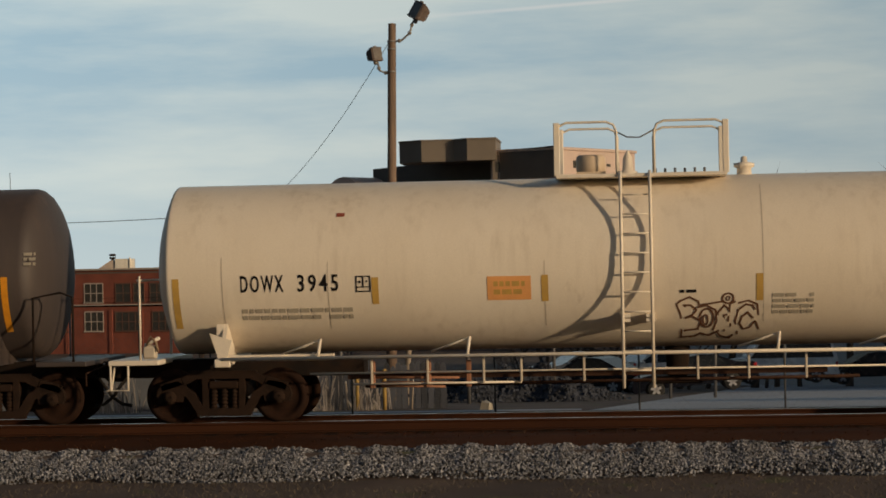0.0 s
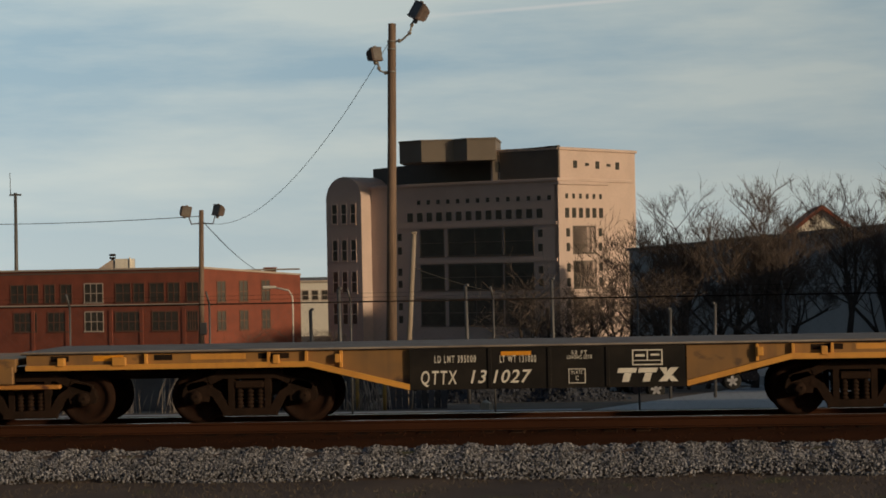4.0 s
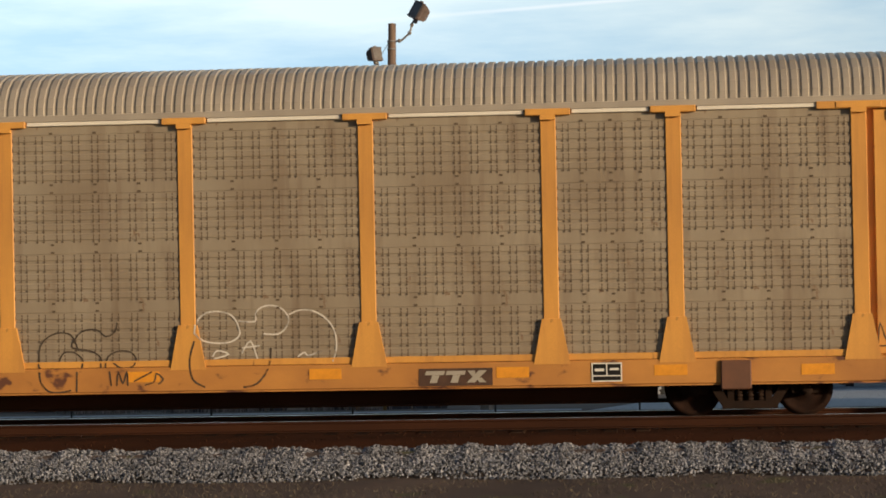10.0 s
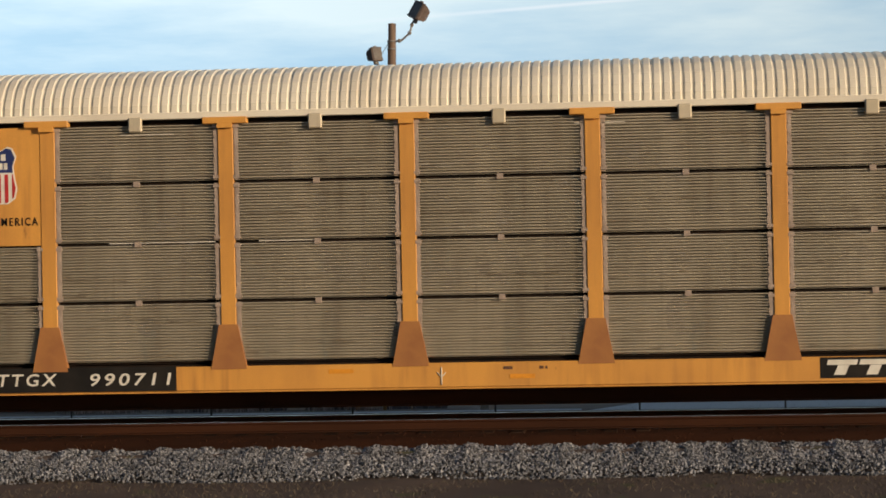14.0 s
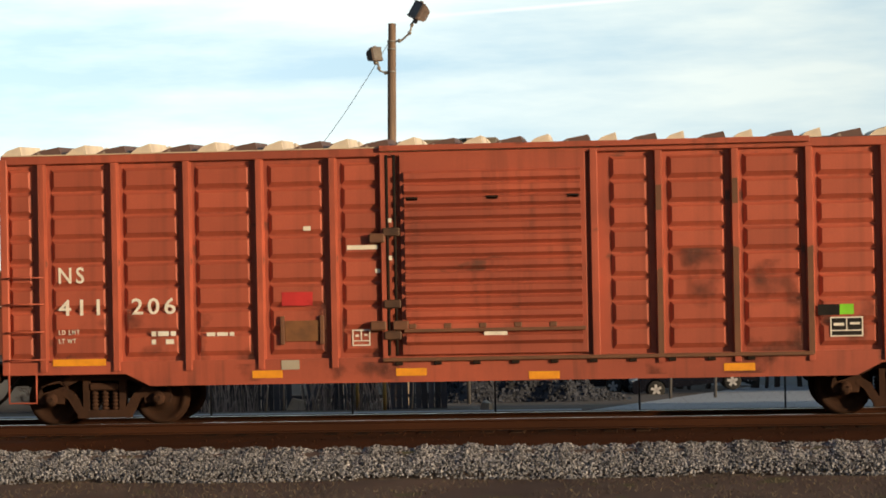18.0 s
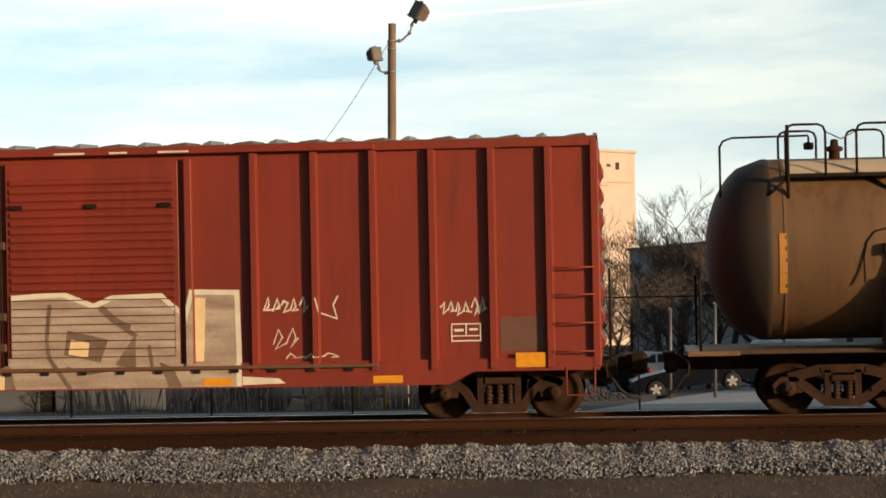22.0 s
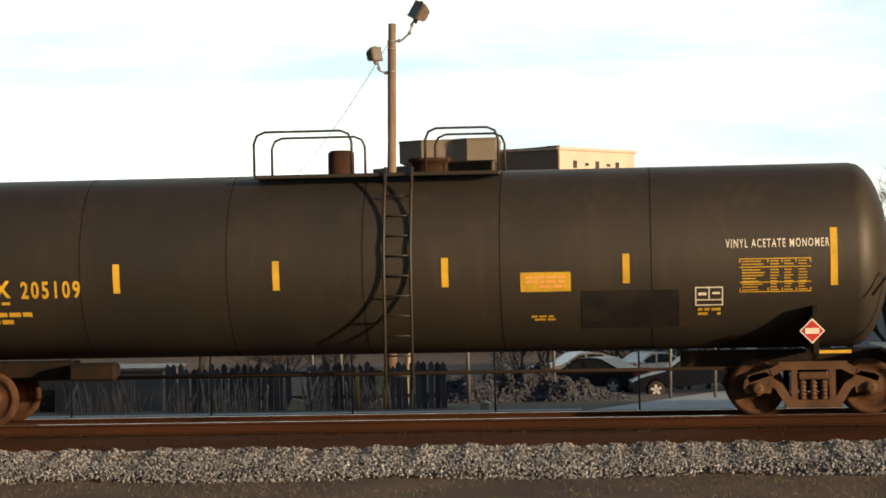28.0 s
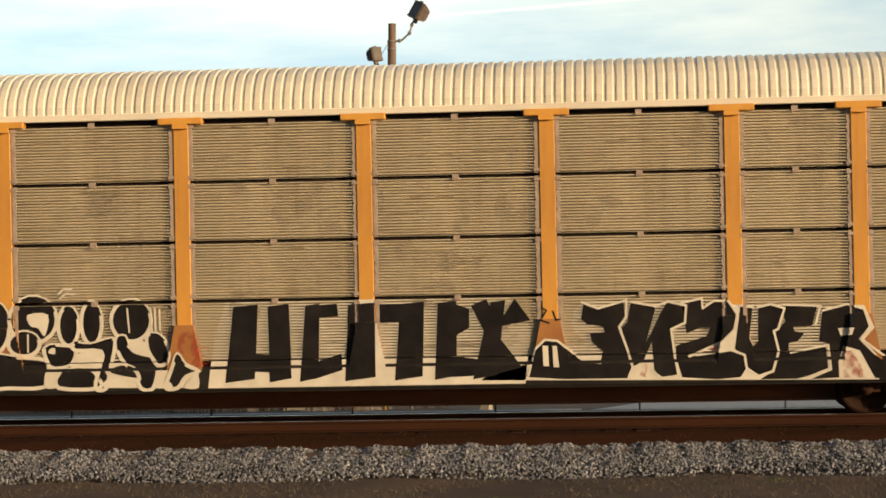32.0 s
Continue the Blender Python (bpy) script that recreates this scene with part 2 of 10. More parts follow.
RAIL = material("rusty_rail", (0.058, 0.023, 0.012), 0.85, 0.1, second=(0.03, 0.014, 0.009), scale=2, stretch=(0.15, 1, 1), bump=0.15)
matte(RAIL)
RAIL_Y = 0.755
for k, s in enumerate((-1, 1)):
    y = TRACK_Y + s * RAIL_Y
    prof = [(-0.075, -0.18), (0.075, -0.18), (0.075, -0.165), (0.012, -0.15), (0.012, -0.05), (0.036, -0.035), (0.036, -0.004), (-0.036, -0.004), (-0.036, -0.035), (-0.012, -0.05), (-0.012, -0.15), (-0.075, -0.165)]
    m = Mesh().prism([(a + y, b) for a, b in prof], -90, 90, "yz")
    rail = tagged(part("rail", m, RAIL), "rusty steel rail with a worn bright top", "rail", kind="structure")
    part("rail_head", Mesh().box(-90, 90, y - 0.034, y + 0.034, -0.004, 0.0), BRIGHT, rail, "polished running surface")

# sky behind the view
SKY = bpy.data.materials.new("sky_backdrop")
SKY.use_nodes = True
nt = SKY.node_tree
n, ln = nt.nodes, nt.links.new
n.remove(n["Principled BSDF"])
em = n.new("ShaderNodeEmission")
tc, mp, sep = n.new("ShaderNodeTexCoord"), n.new("ShaderNodeMapping"), n.new("ShaderNodeSeparateXYZ")
ln(tc.outputs["Object"], sep.inputs[0])
mp.inputs["Scale"].default_value = (0.0011, 0.0011, 0.0062)
mp.inputs["Rotation"].default_value = (0, radians(4), 0)
ln(tc.outputs["Object"], mp.inputs[0])
n1 = n.new("ShaderNodeTexNoise")
n1.inputs["Scale"].default_value, n1.inputs["Detail"].default_value, n1.inputs["Roughness"].default_value = 1.7, 7, 0.56
ln(mp.outputs[0], n1.inputs["Vector"])
ra = n.new("ShaderNodeValToRGB")
ra.color_ramp.elements[0].position, ra.color_ramp.elements[0].color = 0.38, (0.44, 0.61, 0.7, 1)
ra.color_ramp.elements[1].position, ra.color_ramp.elements[1].color = 0.62, (0.74, 0.83, 0.8, 1)
ln(n1.outputs["Fac"], ra.inputs[0])
# paler and warmer towards the horizon
low = n.new("ShaderNodeMapRange")
low.inputs[1].default_value, low.inputs[2].default_value, low.inputs[3].default_value, low.inputs[4].default_value = 10, 230, 0.55, 0.0
ln(sep.outputs["Z"], low.inputs[0])
hz = n.new("ShaderNodeMix")
hz.data_type = "RGBA"
ln(low.outputs[0], hz.inputs[0])
ln(ra.outputs[0], hz.inputs[6])
hz.inputs[7].default_value = (0.79, 0.85, 0.79, 1)
# a thin straight cloud streak
tilt = n.new("ShaderNodeMath")
tilt.operation, tilt.inputs[1].default_value = "MULTIPLY_ADD", -0.06
ln(sep.outputs["X"], tilt.inputs[0])
ln(sep.outputs["Z"], tilt.inputs[2])
band_of = n.new("ShaderNodeMapRange")
band_of.interpolation_type = "SMOOTHSTEP"
off = n.new("ShaderNodeMath")
off.operation, off.inputs[1].default_value = "SUBTRACT", 297.4
ln(tilt.outputs[0], off.inputs[0])
size = n.new("ShaderNodeMath")
size.operation = "ABSOLUTE"
ln(off.outputs[0], size.inputs[0])
band_of.inputs[1].default_value, band_of.inputs[2].default_value, band_of.inputs[3].default_value, band_of.inputs[4].default_value = 0.0, 3.5, 0.5, 0.0
ln(size.outputs[0], band_of.inputs[0])
stk = n.new("ShaderNodeMix")
stk.data_type = "RGBA"
reach = n.new("ShaderNodeMapRange")
reach.inputs[1].default_value, reach.inputs[2].default_value = -320, -120
ln(sep.outputs["X"], reach.inputs[0])
both = n.new("ShaderNodeMath")
both.operation = "MULTIPLY"
ln(band_of.outputs[0], both.inputs[0])
ln(reach.outputs[0], both.inputs[1])
ln(both.outputs[0], stk.inputs[0])
ln(hz.outputs[2], stk.inputs[6])
stk.inputs[7].default_value = (0.95, 0.93, 0.88, 1)
ln(stk.outputs[2], em.inputs["Color"])
side = n.new("ShaderNodeMapRange")
side.inputs[1].default_value, side.inputs[2].default_value, side.inputs[3].default_value, side.inputs[4].default_value = -700, 250, 1.42, 1.0
ln(sep.outputs["X"], side.inputs[0])
ln(side.outputs[0], em.inputs["Strength"])
ln(em.outputs[0], n["Material Output"].inputs["Surface"])
m, v = Mesh(), []
for j in range(13):
    e = radians(-3 + 3.2 * j)
    for i in range(25):
        a = radians(-36 + 3 * i + 90)
        v.append((2600 * math.cos(a) * math.cos(e), 2600 * math.sin(a) * math.cos(e), 2600 * math.sin(e)))
m.add(v, [(j * 25 + i, (j + 1) * 25 + i, (j + 1) * 25 + i + 1, j * 25 + i + 1) for j in range(12) for i in range(24)], True)
tagged(part("backdrop", m, SKY), "pale winter sky with streaks of cloud", "sky", kind="structure")

# ---------------------------------------------------------------- the train
SIDE = -1.5                          # a car's side towards the viewer


def run(t):
    """Metres that the train has gone after t seconds; it speeds up a little."""
    u = t / 10
    return 10 * (5.39158 * u + 0.07232 * u ** 2 + 0.079575 * u ** 3 - 0.027916 * u ** 4 + 0.0034337 * u ** 5)


CARS, AXLES = [], []                 # (thing, place in the train), (wheelset, x, radius)


def rail_car(name, label, category, middle):
    car = thing(name, label, category, (middle, TRACK_Y, 0), group="freight cars of the train")
    CARS.append((car, middle))
    return car


def beam(m, p, q, th, y0, y1):
    p, q = Vector(p), Vector(q)
    d = (q - p).normalized()
    k = Vector((-d.y, d.x)) * th / 2
    return m.prism([tuple(p - k), tuple(q - k), tuple(q + k), tuple(p + k)], y0, y1)


def wheel_mesh(r):
    h = [(-1.06, 0.0), (-1.06, 0.085), (-0.86, 0.09), (-0.845, 0.15), (-0.8, 0.19), (-0.79, r - 0.1), (-0.825, r - 0.075), (-0.825, r - 0.012),
         (-0.72, r), (-0.715, r + 0.026), (-0.69, r + 0.026), (-0.685, r - 0.07), (-0.72, r - 0.1), (-0.74, 0.2), (-0.66, 0.13), (-0.64, 0.085)]
    prof = h + [(-a, b) for a, b in h[::-1]]
    return Mesh().lathe(prof, (0, 0, 0), "y", 28)


def wheelset(parent, x, r, mat):
    key = (r, mat.name)
    if key not in wheelset.made:
        ob = wheelset.made[key] = part("wheelset", wheel_mesh(r), mat, parent, "rusty wheels on an axle", (x, 0, r))
    else:
        ob = again(wheelset.made[key], (x, 0, r), parent)
    AXLES.append((ob, x, r))
    return ob


wheelset.made = {}


def side_frame(half, y, three=False):
    m = Mesh()
    y0, y1 = y - 0.07, y + 0.07
    if not three:
        for s in (-1, 1):
            beam(m, (s * (half + 0.14), 0.59), (s * (half - 0.2), 0.7), 0.12, y0, y1)
            beam(m, (s * (half - 0.22), 0.69), (s * 0.46, 0.79), 0.13, y0, y1)
            beam(m, (s * (half - 0.2), 0.56), (s * (half - 0.36), 0.46), 0.13, y0 - 0.008, y1 + 0.008)
            beam(m, (s * (half - 0.34), 0.48), (s * 0.38, 0.2), 0.14, y0 - 0.01, y1 + 0.01)
            beam(m, (s * 0.3, 0.2), (s * 0.3, 0.78), 0.1, y0 - 0.004, y1 + 0.004)
            m.lathe([(y - 0.13, 0.0), (y - 0.13, 0.085), (y - 0.115, 0.11), (y + 0.1, 0.12), (y + 0.1, 0)], (s * half, 0, 0.43), "y", 14)
            m.prism([(s * (half - 0.22), 0.36), (s * (half + 0.18), 0.36), (s * (half + 0.22), 0.46), (s * (half + 0.19), 0.58), (s * (half + 0.08), 0.66), (s * (half - 0.14), 0.7), (s * (half - 0.26), 0.62)], y0, y1)
        beam(m, (-0.54, 0.795), (0.54, 0.795), 0.13, y0 - 0.006, y1 + 0.006)
        beam(m, (-0.44, 0.185), (0.44, 0.185), 0.13, y0 - 0.014, y1 + 0.014)
        m.box(-0.24, 0.24, y0 - 0.03, y1, 0.57, 0.69, 0.02)
    else:
        for c in (-half / 2, half / 2):
            for s in (-1, 1):
                beam(m, (c + s * half / 2, 0.6), (c + s * 0.34, 0.73), 0.16, y0, y1)
                beam(m, (c + s * (half / 2 - 0.15), 0.55), (c + s * 0.27, 0.22), 0.15, y0 - 0.01, y1 + 0.01)
                beam(m, (c + s * 0.24, 0.22), (c + s * 0.24, 0.72), 0.1, y0, y1)
            beam(m, (c - 0.36, 0.74), (c + 0.36, 0.74), 0.13, y0, y1)
            beam(m, (c - 0.3, 0.2), (c + 0.3, 0.2), 0.11, y0 - 0.01, y1 + 0.01)
            m.box(c - 0.2, c + 0.2, y0 - 0.03, y1, 0.54, 0.64, 0.02)
        for x in (-half, 0, half):
            m.lathe([(y - 0.13, 0.0), (y - 0.13, 0.09), (y - 0.115, 0.12), (y + 0.1, 0.13), (y + 0.1, 0)], (x, 0, 0.43), "y", 14)
            m.prism([(x - 0.22, 0.36), (x + 0.22, 0.36), (x + 0.25, 0.5), (x + 0.12, 0.62), (x - 0.12, 0.62), (x - 0.25, 0.5)], y0, y1)
        beam(m, (-0.42, 0.42), (0.42, 0.5), 0.08, y0 - 0.05, y0)
    return m


def truck(car, x, half=0.89, r=0.43, three=False, tone="brown"):
    """Bolster, two side frames with springs and bearing caps, and the wheelsets."""
    frame_mat, wheel_mat = {"black": (RUST_BLACK, WHEEL_BLACK), "brown": (RUST, WHEEL), "tan": (RUST_TAN, WHEEL_TAN)}[tone]
    bol = Mesh().box(-0.22, 0.22, -0.95, 0.95, 0.38, 0.66, 0.04).box(-0.3, 0.3, -0.3, 0.3, 0.66, 0.84, 0.03)
    if three:
        bol.box(-half, half, -0.35, 0.35, 0.45, 0.72, 0.04)
    t = part("truck", bol, DARK, car, "rusty cast steel truck", (x, 0, 0))
    key = (half, three, tone)
    if key not in truck.made:
        sp = Mesh()
        for k in range(5):
            sp.lathe([(-0.005, 0.05), (0.018, 0.066), (0.04, 0.05)], (0, 0, 0.26 + k * 0.06), "z", 10)
        sp.tube([(0, 0, 0.24), (0, 0, 0.57)], 0.04, 8)
        cap = Mesh().lathe([(-0.03, 0.0), (-0.03, 0.05), (-0.015, 0.085), (0.0, 0.085)], (0, 0, 0), "y", 12)
        for k in range(3):
            w = 2.1 * k + 0.4
            cap.lathe([(-0.045, 0.0), (-0.045, 0.014), (-0.02, 0.014)], (0.05 * math.cos(w), 0, 0.05 * math.sin(w)), "y", 6)
        truck.made[key] = [part("side_frame", side_frame(half, -1.0, three), frame_mat, t), part("side_frame", side_frame(half, 1.0, three), frame_mat, t), part("spring", sp, frame_mat), part("bearing_cap", cap, frame_mat)]
        for o in truck.made[key][2:]:
            o.parent = t
        first = True
    else:
        first = False
        for f in truck.made[key][:2]:
            again(f, (0, 0, 0), t)
    spring, cap = truck.made[key][2:]
    spots = [(c + dx, y, 0) for y in (-1.02, 1.02) for c in ((-half / 2, half / 2) if three else (0,)) for dx in ((-0.1, 0.1) if three else (-0.17, 0.0, 0.17))]
    caps = [(dx, -1.13, 0.43) for dx in ((-half, 0, half) if three else (-half, half))]
    for master, where in ((spring, spots), (cap, caps)):
        if first:
            master.location = where[0]
        for p in where[1 if first else 0:]:
            again(master, p, t)
    for dx in ((-half, 0, half) if three else (-half, half)):
        wheelset(t, dx, r, wheel_mat)
    return t


truck.made = {}


def coupler(car, x, s, reach=0.55):
    """Drawbar, knuckle, hose and cut lever at a car's end; s: which way it points."""
    m = Mesh()
    a, b = sorted((x - s * 0.2, x + s * reach * 0.75))
    m.box(a, b, -0.1, 0.1, 0.72, 0.95, 0.03)
    a, b = sorted((x + s * reach * 0.6, x + s * reach * 1.08))
    m.box(a, b, -0.2, 0.14, 0.66, 1.02, 0.06)
    m.box(min(a, b) + 0.05, max(a, b) - 0.04, -0.28, -0.16, 0.7, 0.98, 0.04)
    c = part("coupler", m, DARK, car, "dark cast steel coupler")
    h = Mesh()
    pts = [(x + s * 0.02, -0.32, 0.78), (x + s * 0.16, -0.36, 0.62), (x + s * 0.3, -0.36, 0.42), (x + s * 0.46, -0.34, 0.3), (x + s * 0.62, -0.3, 0.27)]
    h.tube(pts, 0.028, 8)
    part("air_hose", h, BLACK, c, "black rubber air hose")
    v = Mesh().tube([(x + s * 0.5, -0.2, 1.0), (x + s * 0.3, -0.3, 0.98), (x + s * 0.12, -0.8, 0.9), (x + s * 0.1, -1.35, 0.86), (x + s * 0.12, -1.42, 0.66)], 0.014, 6)
    part("cut_lever", v, RUST, c)
    return c


def rungs(m, x0, x1, zs, y, r=0.014, stand=0.06):
    for z in zs:
        m.tube([(x0, y + stand, z), (x0, y, z), (x1, y, z), (x1, y + stand, z)], r, 6, cap=False)
    return m


def conspicuity(car, spots, mat, y=None, w=0.45, h=0.12, name="reflector"):
    y = SIDE - 0.024 if y is None else y
    first = None
    for x, z in spots:
        if first is None:
            first = part(name, Mesh().box(-w / 2, w / 2, -0.004, 0, -h / 2, h / 2), mat, car, "yellow reflective strip", (x, y, z))
        else:
            again(first, (x, y, z), car)


REFLECT = material("yellow_reflector", (0.8, 0.33, 0.02), 0.4, second=(0.65, 0.26, 0.02), scale=9)


# ---- autoracks
POSTS = (-12.21, -9.31, -7.33, -4.41, -1.48, 1.48, 4.41, 7.33, 9.31, 12.21)
RACK = {}


def arch(k=0.0):
    """Half of the roof's cross-section, from eave to crest."""
    return [(-1.47 - k * 0.6, 5.02), (-1.45 - k, 5.17), (-1.38 - k, 5.33), (-1.24 - k * 0.8, 5.5), (-1.0 - k * 0.5, 5.65 + k * 0.7), (-0.65, 5.75 + k), (-0.3, 5.8 + k), (0, 5.815 + k)]


def rack_roof():
    m = Mesh()
    xs, n, L = [], 168, 13.55
    for i in range(n):
        a, w = -L + 2 * L * i / n, 2 * L / n
        xs += [(a, 0.0), (a + w * 0.14, 0.0), (a + w * 0.34, 0.028), (a + w * 0.9, 0.028)]
    xs.append((L, 0.0))
    rows = []
    for x, k in xs:
        h = arch(k)
        rows.append([(x, y, z) for y, z in h] + [(x, -y, z) for y, z in h[-2::-1]])
    c = len(rows[0])
    v = [p for r in rows for p in r]
    f = [(i * c + k, (i + 1) * c + k, (i + 1) * c + k + 1, i * c + k + 1) for i in range(len(rows) - 1) for k in range(c - 1)]
    return m.add(v, f)


def rack_hood(s, kind):
    """The sheet that ends the roof: plain or ribbed and longest at the crest, or ribbed and rounded off at the crest."""
    m, L, n = Mesh(), 13.55, 168
    w = 2 * L / n

    def reach(z):
        f = min(1, max(0, (z - 5.02) / 0.78))
        return 13.44 + 0.52 * (1 - f ** 2.2) if kind == "rounded" else 13.47 + 0.58 * min(1, f / 0.75)

    rows = []
    if kind == "plain":
        xs = [(12.95, 0.034), (13.2, 0.034), (13.5, 0.034), (13.8, 0.034), (14.06, 0.034)]
    else:
        xs = [(13.4 + w * (i + u), k) for i in range(5) for u, k in ((0, 0.004), (0.14, 0.004), (0.34, 0.032), (0.9, 0.032))]
    for x, k in xs:
        h = arch(k)
        rows.append([(s * min(x, reach(z)), y, z) for y, z in h] + [(s * min(x, reach(z)), -y, z) for y, z in h[-2::-1]])
    c = len(rows[0])
    f = [(i * c + k, (i + 1) * c + k, (i + 1) * c + k + 1, i * c + k + 1) for i in range(len(rows) - 1) for k in range(c - 1)]
    return m.add([p for r in rows for p in r], f if s > 0 else [q[::-1] for q in f])


def corrugated(x0, x1, z0, z1, pitch, y, depth=0.022, low=0.28):
    """A sheet with level ribs."""
    n = max(2, round((z1 - z0) / pitch))
    h, v, f = (z1 - z0) / n, [], []
    zs = []
    for i in range(n):
        z = z0 + i * h
        zs += [(z, 0.0), (z + h * low, 0.0), (z + h * (low + 0.1), -depth), (z + h * 0.92, -depth)]
    zs.append((z1, 0.0))
    for z, d in zs:
        v += [(x0, y + d, z), (x1, y + d, z)]
    f = [(2 * i, 2 * i + 1, 2 * i + 3, 2 * i + 2) for i in range(len(zs) - 1)]
    m = Mesh().add(v, f)
    return m


RIB_PITCH = 0.047
TIERS = ((1.04, 2.0), (2.025, 2.95), (2.975, 3.92), (3.945, 4.88))


GABLE = material("blue_grey_steel", (0.2, 0.215, 0.25), 0.6, 0.2, second=(0.14, 0.15, 0.18), scale=2, bump=0.1)
# panel trim colour; on the slot bars it stands for the dark of holes
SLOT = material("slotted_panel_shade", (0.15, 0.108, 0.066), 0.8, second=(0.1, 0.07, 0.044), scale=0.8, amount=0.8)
GASKET = material("pale_edge_strip", (0.46, 0.37, 0.31), 0.7, second=(0.25, 0.19, 0.15), scale=7, stretch=(1, 1, 0.6), amount=0.9)
FOOT_RUST = material("rusted_yellow_foot", (0.45, 0.2, 0.055), 0.65, second=(0.27, 0.105, 0.037), scale=2.2, amount=0.8)
FADED = material("faded_black_paint", (0.05, 0.026, 0.016), 0.7, second=(0.11, 0.05, 0.025), scale=4, amount=0.8)
SILLSOOT = matte(material("sooty_frame_paint", (0.06, 0.026, 0.016), 0.9, second=(0.03, 0.015, 0.011), scale=1.5, stretch=(0.4, 1, 1), bump=0.2))
SILLBROWN = material("brown_frame_paint", (0.14, 0.055, 0.03), 0.85, second=(0.07, 0.03, 0.02), scale=1.5, stretch=(0.4, 1, 1), bump=0.2)


RUNG = material("brown_worn_rung", (0.2, 0.085, 0.03), 0.7, second=(0.1, 0.045, 0.02), scale=5)


def autorack(name, label, middle, style, roof_mat, panel_mat, logo_bay, sill_mat, hood):
    car = rail_car(name, label, "autorack car", middle)
    old = style == "old"
    deck = Mesh().box(-13.6, 13.6, -1.35, 1.35, 0.86, 0.98).box(-13.4, 13.4, -0.25, 0.25, 0.5, 0.86)
    part("center_sill", Mesh().box(-9.0, 9.0, -0.3, 0.3, 0.2, 0.5, 0.015).box(-9.3, 9.3, -0.42, 0.42, 0.2, 0.225), SILLBROWN if sill_mat is BLACK else SILLSOOT, car, "deep rust-brown centre sill")
    for x in range(-12, 13, 2):
        deck.box(x - 0.06, x + 0.06, -1.3, 1.3, 0.62, 0.86)
    part("underframe", deck, DARK, car, "dark rusty steel underframe")
    for s in (-1, 1):
        part("side_sill", Mesh().box(-13.9, 13.9, min(s * 1.4, s * 1.5), max(s * 1.4, s * 1.5), 0.56, 0.95, 0.012).box(-13.9, 13.9, min(s * 1.3, s * 1.47), max(s * 1.3, s * 1.47), 0.53, 0.56), sill_mat, car)
    if old:
        for a, b in zip(POSTS, POSTS[1:]):
            part("kick_rail", Mesh().box(a + 0.26, b - 0.26, -1.475, -1.4, 0.955, 1.06, 0.01), YELLOW, car)
            part("head_rail", Mesh().box(a + 0.38, b - 0.38, -1.5, -1.4, 4.875, 4.936, 0.008), ROOF_NEW, car, "pale strip over the panels")
    # posts: a straight upper length, a flared foot and a cap
    for s in (-1, 1):
        for i, x in enumerate(POSTS):
            key = "old_post" if old else "new_post"
            if key not in RACK:
                RACK[key] = part("post", Mesh().box(-0.125, 0.125, -1.47, -1.36, 1.6, 4.86, 0.012), YELLOW, car, "", (x, 0, 0))
                RACK[key + "_foot"] = part("post_foot", Mesh().prism([(-0.29, 0.9), (0.29, 0.9), (0.15, 1.62), (-0.15, 1.62)], -1.51, -1.38), YELLOW if old else FOOT_RUST, RACK[key], "" if old else "rust-brown flared foot")
                RACK[key + "_cap"] = part("post_cap", Mesh().box(-0.36, 0.36, -1.545, -1.35, 4.85, 4.955, 0.012).box(-0.12, 0.12, -1.55, -1.4, 4.78, 4.86), YELLOW, RACK[key])
            else:
                p = again(RACK[key], (x, 0, 0), car, 0 if s < 0 else math.pi)
                again(RACK[key + "_cap"], (0, 0, 0), p)
                again(RACK[key + "_foot"], (0, 0, 0), p)
    # side panels, in four tiers a bay
    for s in (-1, 1):
        for i, (a, b) in enumerate(zip(POSTS, POSTS[1:])):
            for k, (z0, z1) in enumerate(TIERS):
                if s < 0 and logo_bay and logo_bay[0] == i and k in logo_bay[1]:
                    continue
                w = b - a - 0.2
                key = (style, panel_mat.name, round(w, 1), k)
                x = (a + b) / 2
                if key not in RACK:
                    sheet, strips = panel(style, w, z0, z1)
                    o = RACK[key] = part("side_panel", sheet, panel_mat, car, "", (x, 0, 0))
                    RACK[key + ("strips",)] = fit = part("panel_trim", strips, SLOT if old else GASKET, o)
                else:
                    o = again(RACK[key], (x, 0, 0), car, 0 if s < 0 else math.pi)
                    fit = again(RACK[key + ("strips",)], (0, 0, 0), o)
                fit["kind"] = "stuff"
    part("inner_wall", Mesh().box(-12.3, 12.3, -1.3, -1.27, 1.0, 4.95), DARK, car)
    part("inner_wall", Mesh().box(-13.95, 13.95, 1.27, 1.3, 1.0, 4.95), DARK, car)
    for s in (-1, 1):
        part("top_chord", Mesh().box(-13.55, 13.55, min(s * 1.5, s * 1.38), max(s * 1.5, s * 1.38), 4.94, 5.05, 0.01), roof_mat, car)
    roof = part("roof", RACK["roof"] if "roof" in RACK else RACK.setdefault("roof", rack_roof()), roof_mat, car, "ribbed arched steel roof")
    for s in (-1, 1):
        end = (14.24 if old else (14.14 if s > 0 else 14.06))       # how far the car's end reaches
        part("roof_hood", rack_hood(s, hood), roof_mat, roof)
        # plate that closes the roof above the end doors, cut on the slant
        if old:
            ex = ((end, 4.92), (end, 5.67), (13.4, 5.69), (13.72, 5.46), (13.92, 5.22), (13.97, 4.97))
        else:
            ex = ((end, 4.92), (end, 5.64), (14.02, 5.64), (13.5, 4.97))
        gp = part("gable_plate", Mesh().prism([(s * a, b) for a, b in (ex if s > 0 else ex[::-1])], -1.36, 1.36), GABLE, roof, "blue-grey steel end plate")
